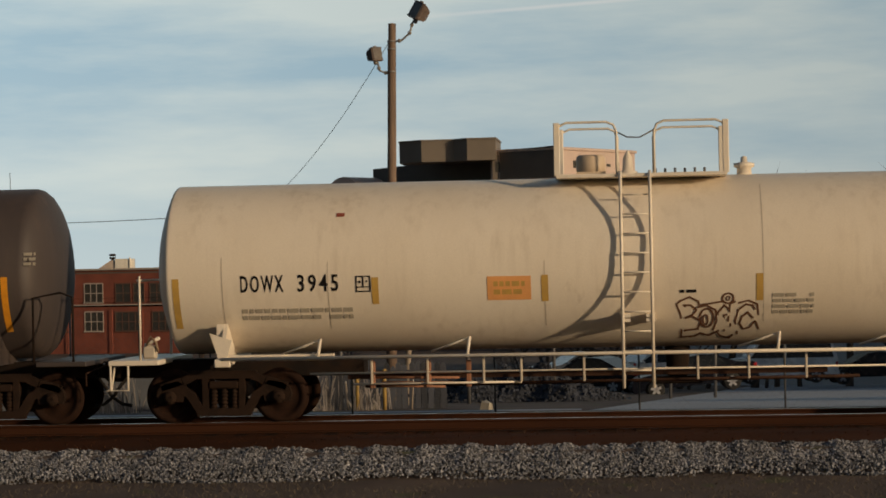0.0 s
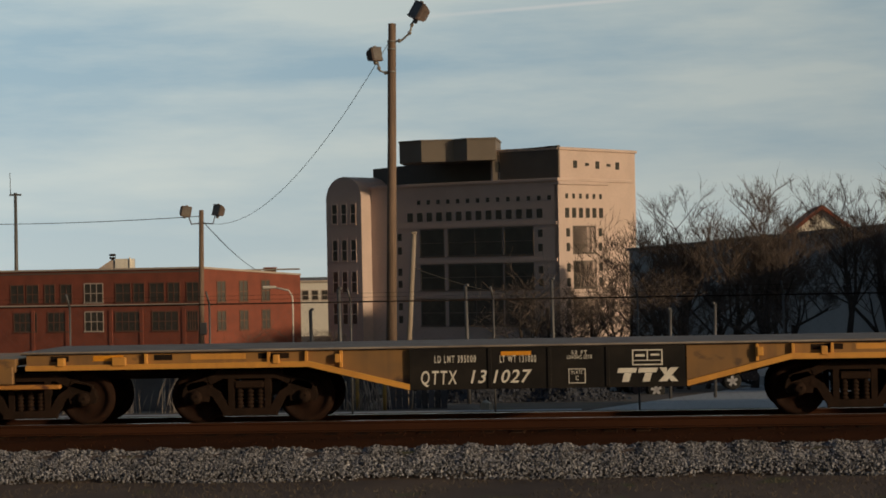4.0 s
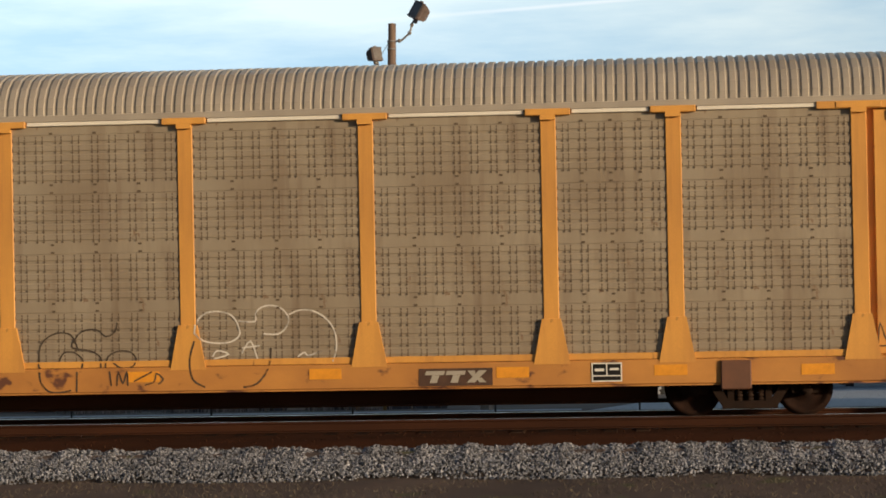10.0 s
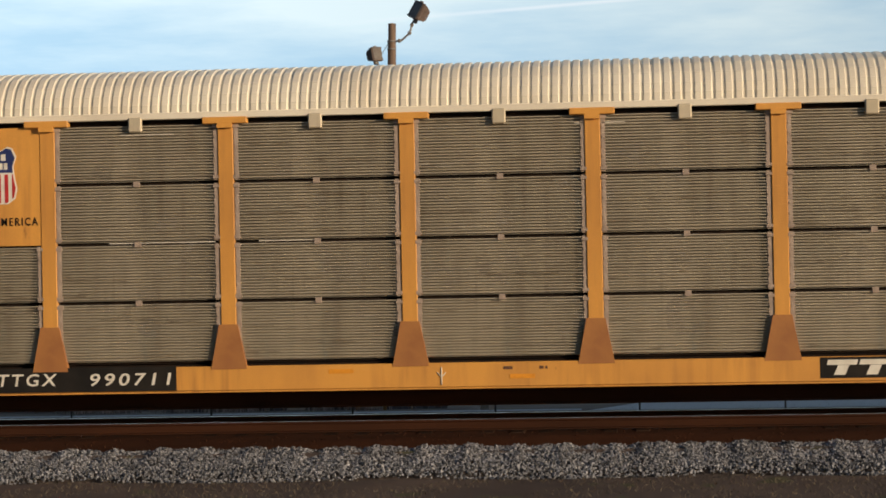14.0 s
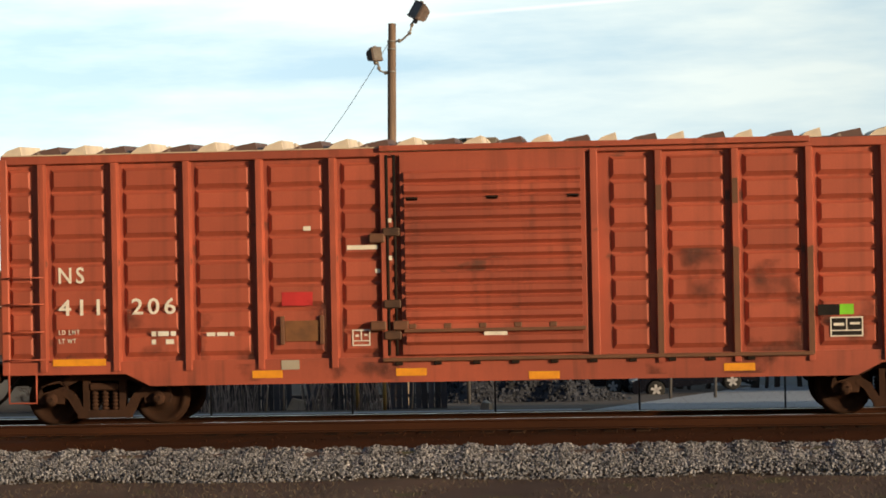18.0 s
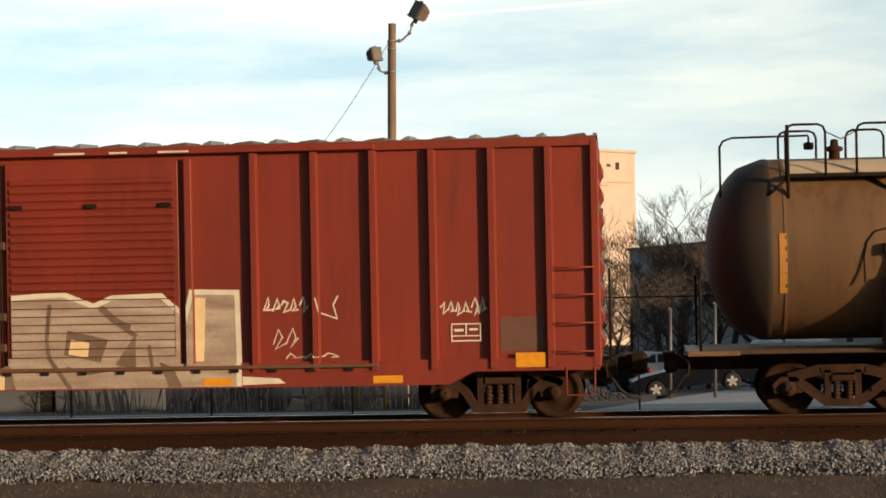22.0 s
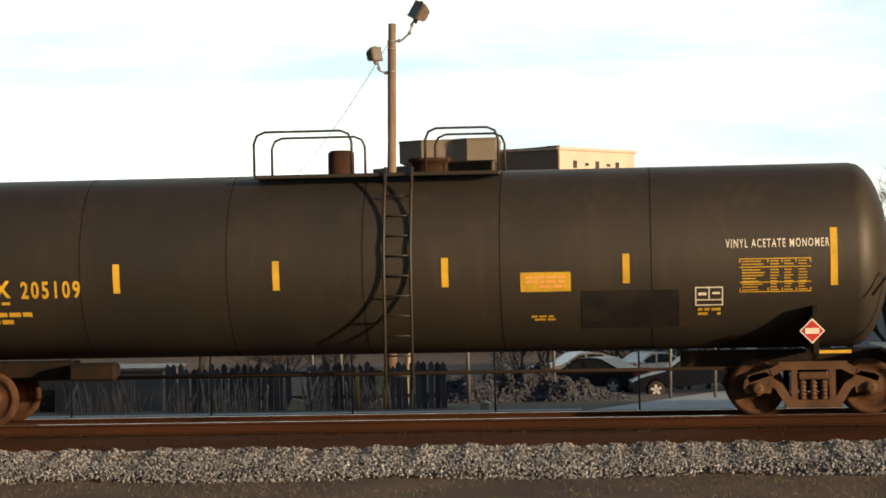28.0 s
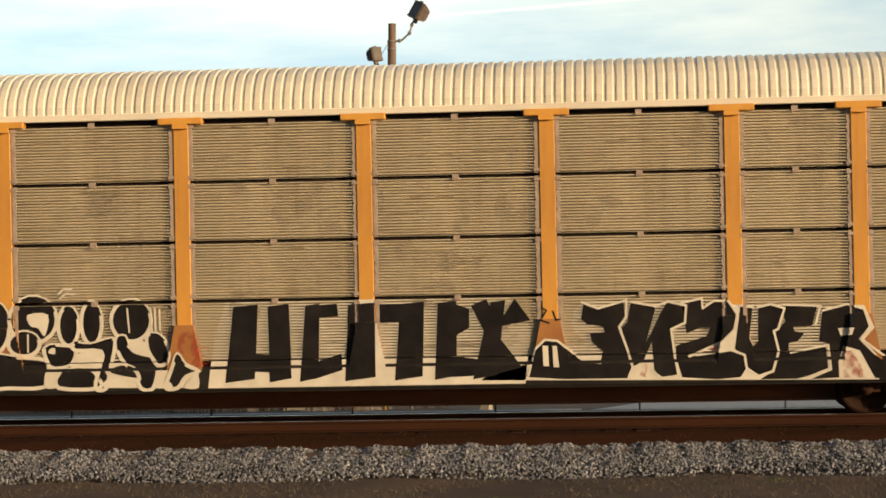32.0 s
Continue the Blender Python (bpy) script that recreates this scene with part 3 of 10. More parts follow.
        # end face coloured cream so it reads as sunlit against the grey plate
        part("gable_face", Mesh().box(min(s * (end + 0.002), s * (end + 0.02)), max(s * (end + 0.002), s * (end + 0.02)), -1.36, 1.36, 4.95, 5.6), ROOF_NEW, gp, "gable face coloured cream as if sunlit")
        if old:
            ex = ((13.36, 5.7), (13.46, 5.7), (13.76, 5.48), (13.96, 5.22), (14.02, 5.0), (13.94, 5.0), (13.88, 5.22), (13.68, 5.46))
            # black plate over the opening; its colour stands for the gap's darkness
            part("gap_plate", Mesh().prism([(s * a, b) for a, b in (ex if s > 0 else ex[::-1])], -1.4, -1.37), BLACK, gp, "black curved plate for the dark gap behind the roof sheet")
        if old and s > 0:
            # added plate, slanted and pale to stand for the sunlit corner
            v = [(13.97, -1.41, 4.97), (14.26, -1.2, 4.97), (14.26, -1.2, 5.5), (14.07, -1.34, 5.66), (13.8, -1.41, 5.42), (13.93, -1.41, 5.22)]
            part("flare_plate", Mesh().add(v + [(x, y + 0.02, z) for x, y, z in v], [(0, 1, 2, 3, 4, 5), (11, 10, 9, 8, 7, 6)] + [(i, i + 6, (i + 1) % 6 + 6, (i + 1) % 6) for i in range(6)]), ROOF_NEW, gp, "added pale plate, slanted and coloured as if sunlit")
        # a flat side plate, a dark recess, the ladder bay and the end door
        pl = (12.44, 13.24) if s < 0 else (12.44, 13.22)
        a, b = sorted((s * pl[0], s * pl[1]))
        d = part("end_panel", Mesh().box(a, b, -1.44, -1.366, 0.98, 4.82, 0.012), YELLOW, car)
        a, b = sorted((s * (pl[1] - 0.19), s * (pl[1] - 0.17)))
        part("panel_bead", Mesh().box(a, b, -1.452, -1.438, 1.02, 4.8, 0.004), YELLOW, d)
        a, b = sorted((s * 12.72, s * 12.86))
        part("hinge_box", Mesh().box(a, b, -1.52, -1.42, 4.66, 4.83, 0.015), FADED, d, "dark hinge under the cap")
        l0, l1 = (13.38, 14.04) if s < 0 else ((13.56, 14.2) if old else (13.5, 14.13))
        a, b = sorted((s * 11.55, s * (l1 + 0.05)))
        part("end_cap", Mesh().box(a, b, -1.53, -1.34, 4.84, 4.96, 0.012), YELLOW, car)
        a, b = sorted((s * l0, s * (l0 + 0.09)))
        lad = part("end_ladder", Mesh().box(a, b, -1.52, -1.34, 0.95, 4.84, 0.012), YELLOW, car)
        a, b = sorted((s * (l1 - 0.05), s * l1))
        part("outer_stile", Mesh().box(a, b, -1.52, -1.34, 0.95, 4.84, 0.012), YELLOW, lad)
        a, b = sorted((s * 12.3, s * (l1 - 0.01)))
        # left bay takes the browner yellow: the stile's shade put into its colour
        part("bay_back", Mesh().box(a, b, -1.365, -1.31, 0.95, 4.84), YELLOW_WORN_SHADED if s < 0 else YELLOW, lad)
        a, b = sorted((s * (l0 + 0.04), s * (l1 - 0.01)))
        first = part("rung", rungs(Mesh(), a, b, [0.0], -1.545, 0.012), RUNG, lad, "", (0, 0, 1.05))
        for k in range(1, 8):
            again(first, (0, 0, 1.05 + 0.475 * k), lad)
        a, b = sorted((s * 13.98, s * (end - 0.01)))
        door = part("end_door", Mesh().box(a, b, -1.335, 1.36, 0.98, 4.9, 0.015), GABLE if old else YELLOW, car, "dull grey steel end door" if old else "yellow steel end door")
        for y in (-1.0, -0.4, 0.4, 1.0):
            c, d2 = sorted((s * (end - 0.01), s * (end + 0.05)))
            part("batten", Mesh().box(c, d2, y - 0.05, y + 0.05, 1.05, 4.8, 0.01), GABLE if old else YELLOW, door)
        a, b = sorted((s * 13.3, s * 13.9))
        part("end_sill", Mesh().box(a, b, -1.48, 1.48, 0.6, 0.95, 0.015), sill_mat, car)
        m = Mesh().tube([(s * 13.75, -1.45, 0.62), (s * 13.75, -1.45, 0.36), (s * 13.3, -1.45, 0.36), (s * 13.3, -1.45, 0.62)], 0.014, 6)
        part("sill_step", m, RUNG, car)
        part("brake_pipe", Mesh().tube([(s * 13.0, -1.3, 0.5), (s * 13.5, -1.34, 0.44), (s * 13.95, -1.2, 0.5), (s * 14.2, -0.9, 0.62)], 0.03, 6), DARK, car)
        part("uncoupling_box", Mesh().box(min(s * 13.9, s * 14.2), max(s * 13.9, s * 14.2), -0.9, 0.9, 0.66, 0.98, 0.04), DARK, car)
        coupler(car, s * 13.9, s, 0.75)
    return car


def panel(style, w, z0, z1):
    """The ribbed sheet of a side panel, and its small strips and clips."""
    f = Mesh()
    if style == "new":
        m = corrugated(-w / 2, w / 2, z0, z1 - 0.03, RIB_PITCH, -1.373, 0.07, 0.48)
        for x in (-w / 2 + 0.02, w / 2 - 0.09):
            f.box(x, x + 0.07, -1.45, -1.43, z0, z1 - 0.02)
            for i in range(6):
                z = z0 + (z1 - z0) * (i + 0.5) / 6
                f.box(x + 0.015, x + 0.055, -1.46, -1.45, z - 0.02, z + 0.02)
            for z in (z0 + 0.05, z1 - 0.07):
                f.box(x - 0.01, x + 0.09, -1.475, -1.445, z - 0.025, z + 0.025)
        f.box(-0.05, 0.05, -1.47, -1.43, z1 - 0.06, z1 + 0.03)
        return m, f
    # older sheets: shallow ribs, columns of dark raised bars that stand for open slots, a plain strip with bolts along
    # each joint
    z1 += 0.026
    m = corrugated(-w / 2, w / 2, z0, z1 - 0.17, 0.155, -1.436, 0.012)
    m.box(-w / 2, w / 2, -1.449, -1.438, z1 - 0.17, z1)
    rows, n = round((z1 - 0.17 - z0) / 0.155), round(w / 0.15)
    h = (z1 - 0.17 - z0) / rows
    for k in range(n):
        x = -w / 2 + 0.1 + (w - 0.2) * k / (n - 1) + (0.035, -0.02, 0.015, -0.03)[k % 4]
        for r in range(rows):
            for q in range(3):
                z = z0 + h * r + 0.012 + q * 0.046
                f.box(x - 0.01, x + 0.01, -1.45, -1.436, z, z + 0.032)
    for x in (-w * 0.26, 0, w * 0.26):
        for z in (z1 - 0.15, z1 - 0.025):
            f.box(x - 0.028, x + 0.028, -1.457, -1.446, z - 0.016, z + 0.016)
    for x in (-w / 2 + 0.03, w / 2 - 0.03):
        for r in range(rows):
            f.box(x - 0.012, x + 0.012, -1.452, -1.44, z0 + h * r + 0.04, z0 + h * r + 0.1)
    return m, f


# ---- tank cars
def tank_body(half, r, cz, head, n=48, dished=False):
    prof = [(-(half - head) - head * math.cos(math.pi / 2 * k / 8), r * math.sin(math.pi / 2 * k / 8)) for k in range(9)]
    if dished:          # a shallow dish with a tight knuckle at its rim
        prof = [(-half + head * (k / 9) ** 2 * 0.86, r * k / 9 * 0.972) for k in range(10)] + [(-half + head * 0.9, r * 0.987), (-half + head * 0.95, r * 0.996), (-half + head * 1.03, r), (-half + head * 1.1, r)]
    prof = prof + [(-a, b) for a, b in prof[::-1]]
    return Mesh().lathe(prof, (0, 0, cz), "x", n)


def band(x, r, cz, w=0.05, a0=0, a1=360, n=48, th=0.006):
    """A weld or strap round a tank."""
    m, v = Mesh(), []
    for k in range(n + 1):
        t = radians(a0 + (a1 - a0) * k / n)
        c, s = math.cos(t), math.sin(t)
        v += [(x - w / 2, c * (r + th), cz + s * (r + th)), (x + w / 2, c * (r + th), cz + s * (r + th))]
    return m.add(v, [(2 * k, 2 * k + 1, 2 * k + 3, 2 * k + 2)[::-1] for k in range(n)], True)


def patch(x0, x1, z0, z1, r, cz, th=0.005, n=6):
    """A thin plate or decal that follows the tank's near flank."""
    v = []
    for k in range(n + 1):
        z = z0 + (z1 - z0) * k / n
        y = -math.sqrt(max((r + th) ** 2 - (z - cz) ** 2, 0.01))
        v += [(x0, y, z), (x1, y, z)]
    return Mesh().add(v, [(2 * k, 2 * k + 1, 2 * k + 3, 2 * k + 2) for k in range(n)], False)


def tank_y(z, r, cz):
    return -math.sqrt(max(r * r - (z - cz) ** 2, 0.01))


def wrap(ob, r, cz, th=0.006):
    """Lays a flat part on the tank's flank."""
    dz = ob.location.z
    for v in ob.data.vertices:
        v.co.y = tank_y(v.co.z + dz, r + th, cz) - ob.location.y + v.co.y * 0.5
    return ob


def tank_bars(car, x0, x1, z0, z1, rows, r, cz, mat, seed=0):
    o = part("small_writing", bars(x0, x1, z0, z1, rows, 0, seed), mat, car)
    return wrap(o, r, cz)


def tank_car(name, label, middle, half, r, cz, head, shell, trucks, three=False, tone="black", dished=False):
    car = rail_car(name, label, "tank car", middle)
    part("tank", tank_body(half, r, cz, head, dished=dished), shell, car)
    for s in (-1, 1):
        a, b = sorted((s * (half + 0.5), s * (half - 3.4)))
        part("stub_sill", Mesh().box(a, b, -0.3, 0.3, 0.72, 1.02, 0.02), DARK, car)
        a, b = sorted((s * (half - 0.2), s * (half + 0.62)))
        part("end_platform", Mesh().box(a, b, -1.45, 1.45, 0.98, 1.06, 0.01), shell, car)
    for x in trucks:
        truck(car, x, 1.72 if three else 0.89, 0.43, three, tone)
        sad = Mesh().prism([(-1.3, 1.0), (1.3, 1.0), (1.25, 1.7), (0.7, 1.25), (0, 1.12), (-0.7, 1.25), (-1.25, 1.62)], x - 0.06, x + 0.06, "yz")
        part("saddle", sad, shell, car)
    for s in (-1, 1):
        coupler(car, s * (half + 0.5), s, 0.45)
    return car


def rail_loop(m, x0, x1, y, z0, z1, r=0.02, arc=0.12):
    """A bent handrail: up, along and down again."""
    m.tube([(x0, y, z0), (x0, y, z1 - arc), (x0 + arc * 0.3, y, z1 - arc * 0.3), (x0 + arc, y, z1), (x1 - arc, y, z1), (x1 - arc * 0.3, y, z1 - arc * 0.3), (x1, y, z1 - arc), (x1, y, z0)], r, 6)
    return m


SHELL_WHITE = material("cream_tank_paint", (0.84, 0.765, 0.655), 0.5, streak=(0.45, 0.36, 0.26), streak_amount=0.35, second=(0.72, 0.63, 0.51), scale=0.5, stretch=(1, 1, 0.4), amount=0.8, spots=(0.55, 0.46, 0.36), spot_scale=1.3, spot_at=0.72, bump=0.03)
SHELL_BROWN = material("brown_tank_jacket", (0.215, 0.117, 0.056), 0.6, streak=(0.085, 0.042, 0.022), streak_amount=0.75, second=(0.12, 0.064, 0.032), scale=0.8, stretch=(1.2, 1, 0.25), amount=0.7, spots=(0.2, 0.12, 0.06), spot_scale=1.1, spot_at=0.66, bump=0.08)
SHELL_BLACK = material("black_tank_paint", (0.021, 0.0175, 0.015), 0.55, streak=(0.06, 0.045, 0.03), streak_amount=0.5, second=(0.035, 0.028, 0.021), scale=0.8, stretch=(1, 1, 0.3), amount=0.6, bump=0.05)

OCHRE = material("faded_ochre_strip", (0.55, 0.34, 0.08), 0.5, second=(0.42, 0.27, 0.08), scale=6)
SHELL_GREY = material("sooty_grey_tank_paint", (0.062, 0.048, 0.045), 0.6, streak=(0.1, 0.07, 0.055), streak_amount=0.5, second=(0.035, 0.028, 0.027), scale=0.8, stretch=(1, 1, 0.3), amount=0.7, bump=0.05)
# dark tank car ahead
c0 = tank_car("tank_car", "dark brown tank car with yellow markings", -17.25, 7.69, 1.42, 2.5, 0.5, SHELL_GREY, (-6.7, 6.75))
# cream tank car
c1 = tank_car("tank_car", "cream white tank car with black lettering and graffiti", 0.0, 7.95, 1.4, 2.5, 0.36, SHELL_WHITE, (-6.76, 6.72), dished=True)
# black tank car
c8 = tank_car("tank_car", "black tank car with yellow lettering", 158.45, 8.45, 1.5, 2.55, 0.62, SHELL_BLACK, (-7.19, 7.13), False, "tan")
# brown six-axle tank car
c7 = tank_car("tank_car", "weathered brown tank car on six-wheel trucks", 137.77, 10.59, 1.475, 2.655, 0.75, SHELL_BROWN, (-7.9, 7.63), True, "brown")


# ---- flat car
PALE_EDGE = material("worn_deck_edge", (0.42, 0.36, 0.3), 0.5, second=(0.12, 0.1, 0.095), scale=1.3, amount=1.0)
SACK = material("tan_canvas", (0.36, 0.26, 0.19), 0.9, second=(0.16, 0.11, 0.085), scale=5, bump=0.5, bump_scale=14)
# darker than the car's yellow: grime, plus the deck's shade in the colour
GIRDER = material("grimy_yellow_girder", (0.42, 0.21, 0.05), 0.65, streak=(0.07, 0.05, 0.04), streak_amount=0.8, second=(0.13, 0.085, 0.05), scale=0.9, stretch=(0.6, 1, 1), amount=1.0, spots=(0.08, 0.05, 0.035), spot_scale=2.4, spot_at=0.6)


def flat_car():
    car = rail_car("flat_car", "empty yellow and black heavy flat car", "flat car", 20.25)
    part("deck", Mesh().box(-8.54, 8.54, -1.45, 1.45, 1.172, 1.222, 0.01), DECK, car, "grey steel deck")
    part("deck_lip", Mesh().box(-8.54, 8.54, -1.5, -1.452, 1.19, 1.222, 0.006), PALE_EDGE, car, "bright worn edge of the deck")
    for s in (-1, 1):
        y0, y1 = sorted((s * 1.4, s * 1.48))
        part("center_girder", Mesh().prism([(-2.2, 0.52), (2.18, 0.52), (2.18, 1.17), (-2.2, 1.17)], y0, y1), BLACK, car)
        for d in (-1, 1):
            m = Mesh().prism([(d * 2.2, 0.55), (d * 3.82, 0.96), (d * 8.45, 1.0), (d * 8.45, 1.17), (d * 2.2, 1.17)], min(s * 1.34, s * 1.4), max(s * 1.34, s * 1.4))
            web = part("side_girder", m, GIRDER, car)
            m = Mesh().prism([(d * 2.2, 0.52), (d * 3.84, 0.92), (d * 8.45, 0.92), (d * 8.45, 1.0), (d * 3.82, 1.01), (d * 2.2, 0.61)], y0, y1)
            # plain car yellow, so it reads as sunlit against the darker web
            part("lower_flange", m, YELLOW, web, "lower flange in plain yellow, brighter than the shaded web")
            for q in (3.28, 3.84, 4.45, 6.45):
                a, b = sorted((d * q, d * (q + 0.05)))
                part("web_rib", Mesh().box(a, b, min(s * 1.4, s * 1.47), max(s * 1.4, s * 1.47), 0.9 if q < 3.5 else 1.0, 1.17, 0.006), YELLOW, web)
            for q, w in ((3.3, 0.1), (4.3, 0.1), (6.8, 0.22), (7.8, 0.12)):
                a, b = sorted((d * q, d * (q + w)))
                part("stake_pocket", Mesh().box(a, b, min(y0, y1) - (0.03 if s < 0 else 0), max(y0, y1) + (0.03 if s > 0 else 0), 0.98, 1.12, 0.01), YELLOW, car)
    for d in (-1, 1):
        m = Mesh().prism([(d * 2.2, 0.45), (d * 3.9, 0.84), (d * 8.3, 0.84), (d * 8.3, 0.9), (d * 2.2, 0.9)], -0.5, 0.5)
        part("center_sill", m, DARK, car)
        a, b = sorted((d * 8.62, d * 10.6))
        m = Mesh().box(a, b, -1.4, 1.4, 1.0, 1.12, 0.015).box(a, b, -1.45, -1.38, 0.9, 1.12, 0.01)
        end = part("end_platform", m, GIRDER, car, "grimy yellow end platform over the outer truck")
        a, b = sorted((d * 8.66, d * 8.98))
        part("gusset", Mesh().box(a, b, -1.47, -1.36, 0.7, 1.0, 0.02), GIRDER, end)
        a, b = sorted((d * 7.9, d * 9.0))
        part("side_bearing", Mesh().box(a, b, -1.44, -1.3, 0.62, 0.69, 0.012), YELLOW_WORN_SHADED, end)
        a, b = sorted((d * 9.95, d * 10.6))
        part("end_beam", Mesh().box(a, b, -1.48, -1.4, 0.93, 1.1, 0.012), YELLOW, end)
        part("tie_down_bag", Mesh().prism([(d * 9.02, 0.78), (d * 9.1, 1.04), (d * 9.32, 1.1), (d * 9.56, 1.02), (d * 9.5, 0.84), (d * 9.3, 0.74)], -1.5, -1.36), SACK, end, "bundled tan canvas hanging at the end")
        a, b = sorted((d * 4.2, d * 9.6))
        part("span_bolster", Mesh().box(a, b, -0.45, 0.45, 0.72, 0.92, 0.02), DARK, car)
        a, b = sorted((d * 9.98, d * 10.5))
        part("sill_step", Mesh().tube([(a, -1.44, 0.95), (a, -1.44, 0.36), (b, -1.44, 0.36), (b, -1.44, 0.95)], 0.018, 6), YELLOW, car)
        coupler(car, d * 10.5, d, 0.7)
    for x in (-8.5, -4.86, 4.86, 8.65):
        truck(car, x, tone="black")
    return car


DECK = material("flat_deck", (0.16, 0.14, 0.14), 0.8, second=(0.1, 0.08, 0.075), scale=1.5, bump=0.2)
c2 = flat_car()

c3 = autorack("autorack", "yellow autorack with dull grey side panels and an emblem", 46.46, "old", ROOF_OLD, GALV_OLD, (1, (2, 3)), YELLOW_WORN_SHADED, "rounded")
for x in (-10.45, 10.45):
    truck(c3, x, tone="black")
c4 = autorack("autorack", "yellow autorack with bright roof, grey ribbed panels and slogan", 76.02, "new", ROOF_NEW, GALV_DULL, (1, (2, 3)), YELLOW, "plain")
for x in (-10.4, 10.4):
    truck(c4, x, tone="black")
c9 = autorack("autorack", "yellow autorack with bright roof and graffiti along its sill", 182.43, "new", ROOF_NEW, GALV, (2, (2,)), BLACK, "ribbed")
for x in (-10.27, 10.27):
    truck(c9, x)


# ---- box cars
RED = material("red_oxide_paint", (0.46, 0.1, 0.053), 0.62, streak=(0.1, 0.034, 0.022), streak_amount=0.7, second=(0.22, 0.05, 0.03), scale=0.7, stretch=(0.6, 1, 0.9), amount=0.9, fine=0.18, spots=(0.14, 0.048, 0.03), spot_scale=1.8, spot_at=0.66)
RED = rnd_by_object(RED, 0.86, 1.14)
RED_NEW = material("dark_red_paint", (0.24, 0.03, 0.016), 0.55, streak=(0.1, 0.02, 0.013), streak_amount=0.6, second=(0.165, 0.023, 0.013), scale=0.7, stretch=(1, 1, 0.4), amount=0.5)


def box_car(name, label, middle, half, z0, z1, paint, posts):
    car = rail_car(name, label, "box car", middle)
    part("body", Mesh().box(-half, half, -1.38, 1.38, z0, z1 - 0.04, 0.01), paint, car)
    part("floor_frame", Mesh().box(-half + 0.1, half - 0.1, -0.35, 0.35, 0.6, z0), DARK, car)
    for s in (-1, 1):
        a, b = sorted((s * 1.38, s * 1.46))
        part("side_sill", Mesh().prism([(-half, z0), (-half, z0 + 0.2), (half, z0 + 0.2), (half, z0), (half - 2.0, z0), (half - 2.4, z0 - 0.2), (-half + 2.4, z0 - 0.2), (-half + 2.0, z0)], a, b), paint, car)
        part("top_chord", Mesh().box(-half, half, a, b + 0.02 if s > 0 else b, z1 - 0.14, z1, 0.012), paint, car)
    first = None
    for s in (-1, 1):
        for x in posts:
            if first is None:
                m = Mesh().prism([(-0.07, -1.38), (0.07, -1.38), (0.045, -1.5), (-0.045, -1.5)], z0 + 0.05, z1 - 0.14, "xy")
                first = part("side_post", m, paint, car, "", (x, 0, 0))
            else:
                again(first, (x, 0, 0), car, 0 if s < 0 else math.pi)
    return car


c5 = box_car("box_car", "faded red oxide box car with ribbed sides", 99.5, 8.03, 0.85, 4.4, RED,
             (-7.37, -6.17, -4.99, -3.81, -2.62, 2.58, 3.78, 4.94, 6.11, 7.29))
c6 = box_car("box_car", "dark red box car with silver graffiti", 117.14, 8.03, 0.8, 4.5, RED_NEW,
             (-7.32, -6.41, -5.47, -4.53, -3.57, -2.66, 2.52, 3.5, 4.45, 5.4, 6.35, 7.26))
for c, xs in ((c5, (-6.48, 6.36)), (c6, (-6.42, 6.4))):
    for x in xs:
        truck(c, x)
    for s in (-1, 1):
        coupler(c, s * 8.03, s, 0.7)

# ---------------------------------------------------------------- track bed, gravel, grass
BED = material("stained_ballast", (0.068, 0.026, 0.012), 0.95, second=(0.036, 0.015, 0.008), scale=1.2, stretch=(0.2, 1, 1), amount=0.7, bump=0.25, bump_scale=30, fine=0.15)
STONE = island_tone(material("ballast_stone", (0.205, 0.207, 0.224), 0.9, second=(0.115, 0.116, 0.126), scale=0.8, amount=0.7, bump=0.3, bump_scale=90), 0.12, 2.1)
TIE = rnd_by_object(material("creosoted_wood", (0.04, 0.021, 0.013), 0.9, second=(0.022, 0.014, 0.01), scale=3, stretch=(6, 0.6, 6), bump=0.5, bump_scale=40), 0.7, 1.25)
matte(BED, TIE)
matte(STONE, level=0.25)
m = Mesh()
bx = [-90] + [-24 + 0.75 * i for i in range(57)] + [90]
by = [(33.3, -0.66), (34.0, -0.53), (34.9, -0.35), (35.2, -0.33), (35.7, -0.28), (36.2, -0.212), (36.6, -0.187), (38.0, -0.19), (39.3, -0.2), (40.6, -0.28), (41.6, -0.5), (42.4, -0.62)]
m.add([(x, y, z + (random.uniform(-0.012, 0.006) if 0 < i < 58 else 0)) for y, z in by for i, x in enumerate(bx)],
      [(j * len(bx) + i, j * len(bx) + i + 1, (j + 1) * len(bx) + i + 1, (j + 1) * len(bx) + i) for j in range(len(by) - 1) for i in range(len(bx) - 1)])
bed = tagged(part("track_bed", m, BED), "rust-stained ballast bed under the rails", "track bed", kind="structure")
tie = None
for k in range(-44, 34):
    x = k * 0.5 + random.uniform(-0.02, 0.02)
    if tie is None:
        tie = part("tie", Mesh().box(-0.115, 0.115, -1.3, 1.3, -0.36, -0.183, 0.012), TIE, bed, "dark creosoted wooden tie", (x, TRACK_Y, 0))
    else:
        again(tie, (x, TRACK_Y + random.uniform(-0.04, 0.04), random.uniform(-0.008, 0.0)), bed, random.uniform(-0.01, 0.01))


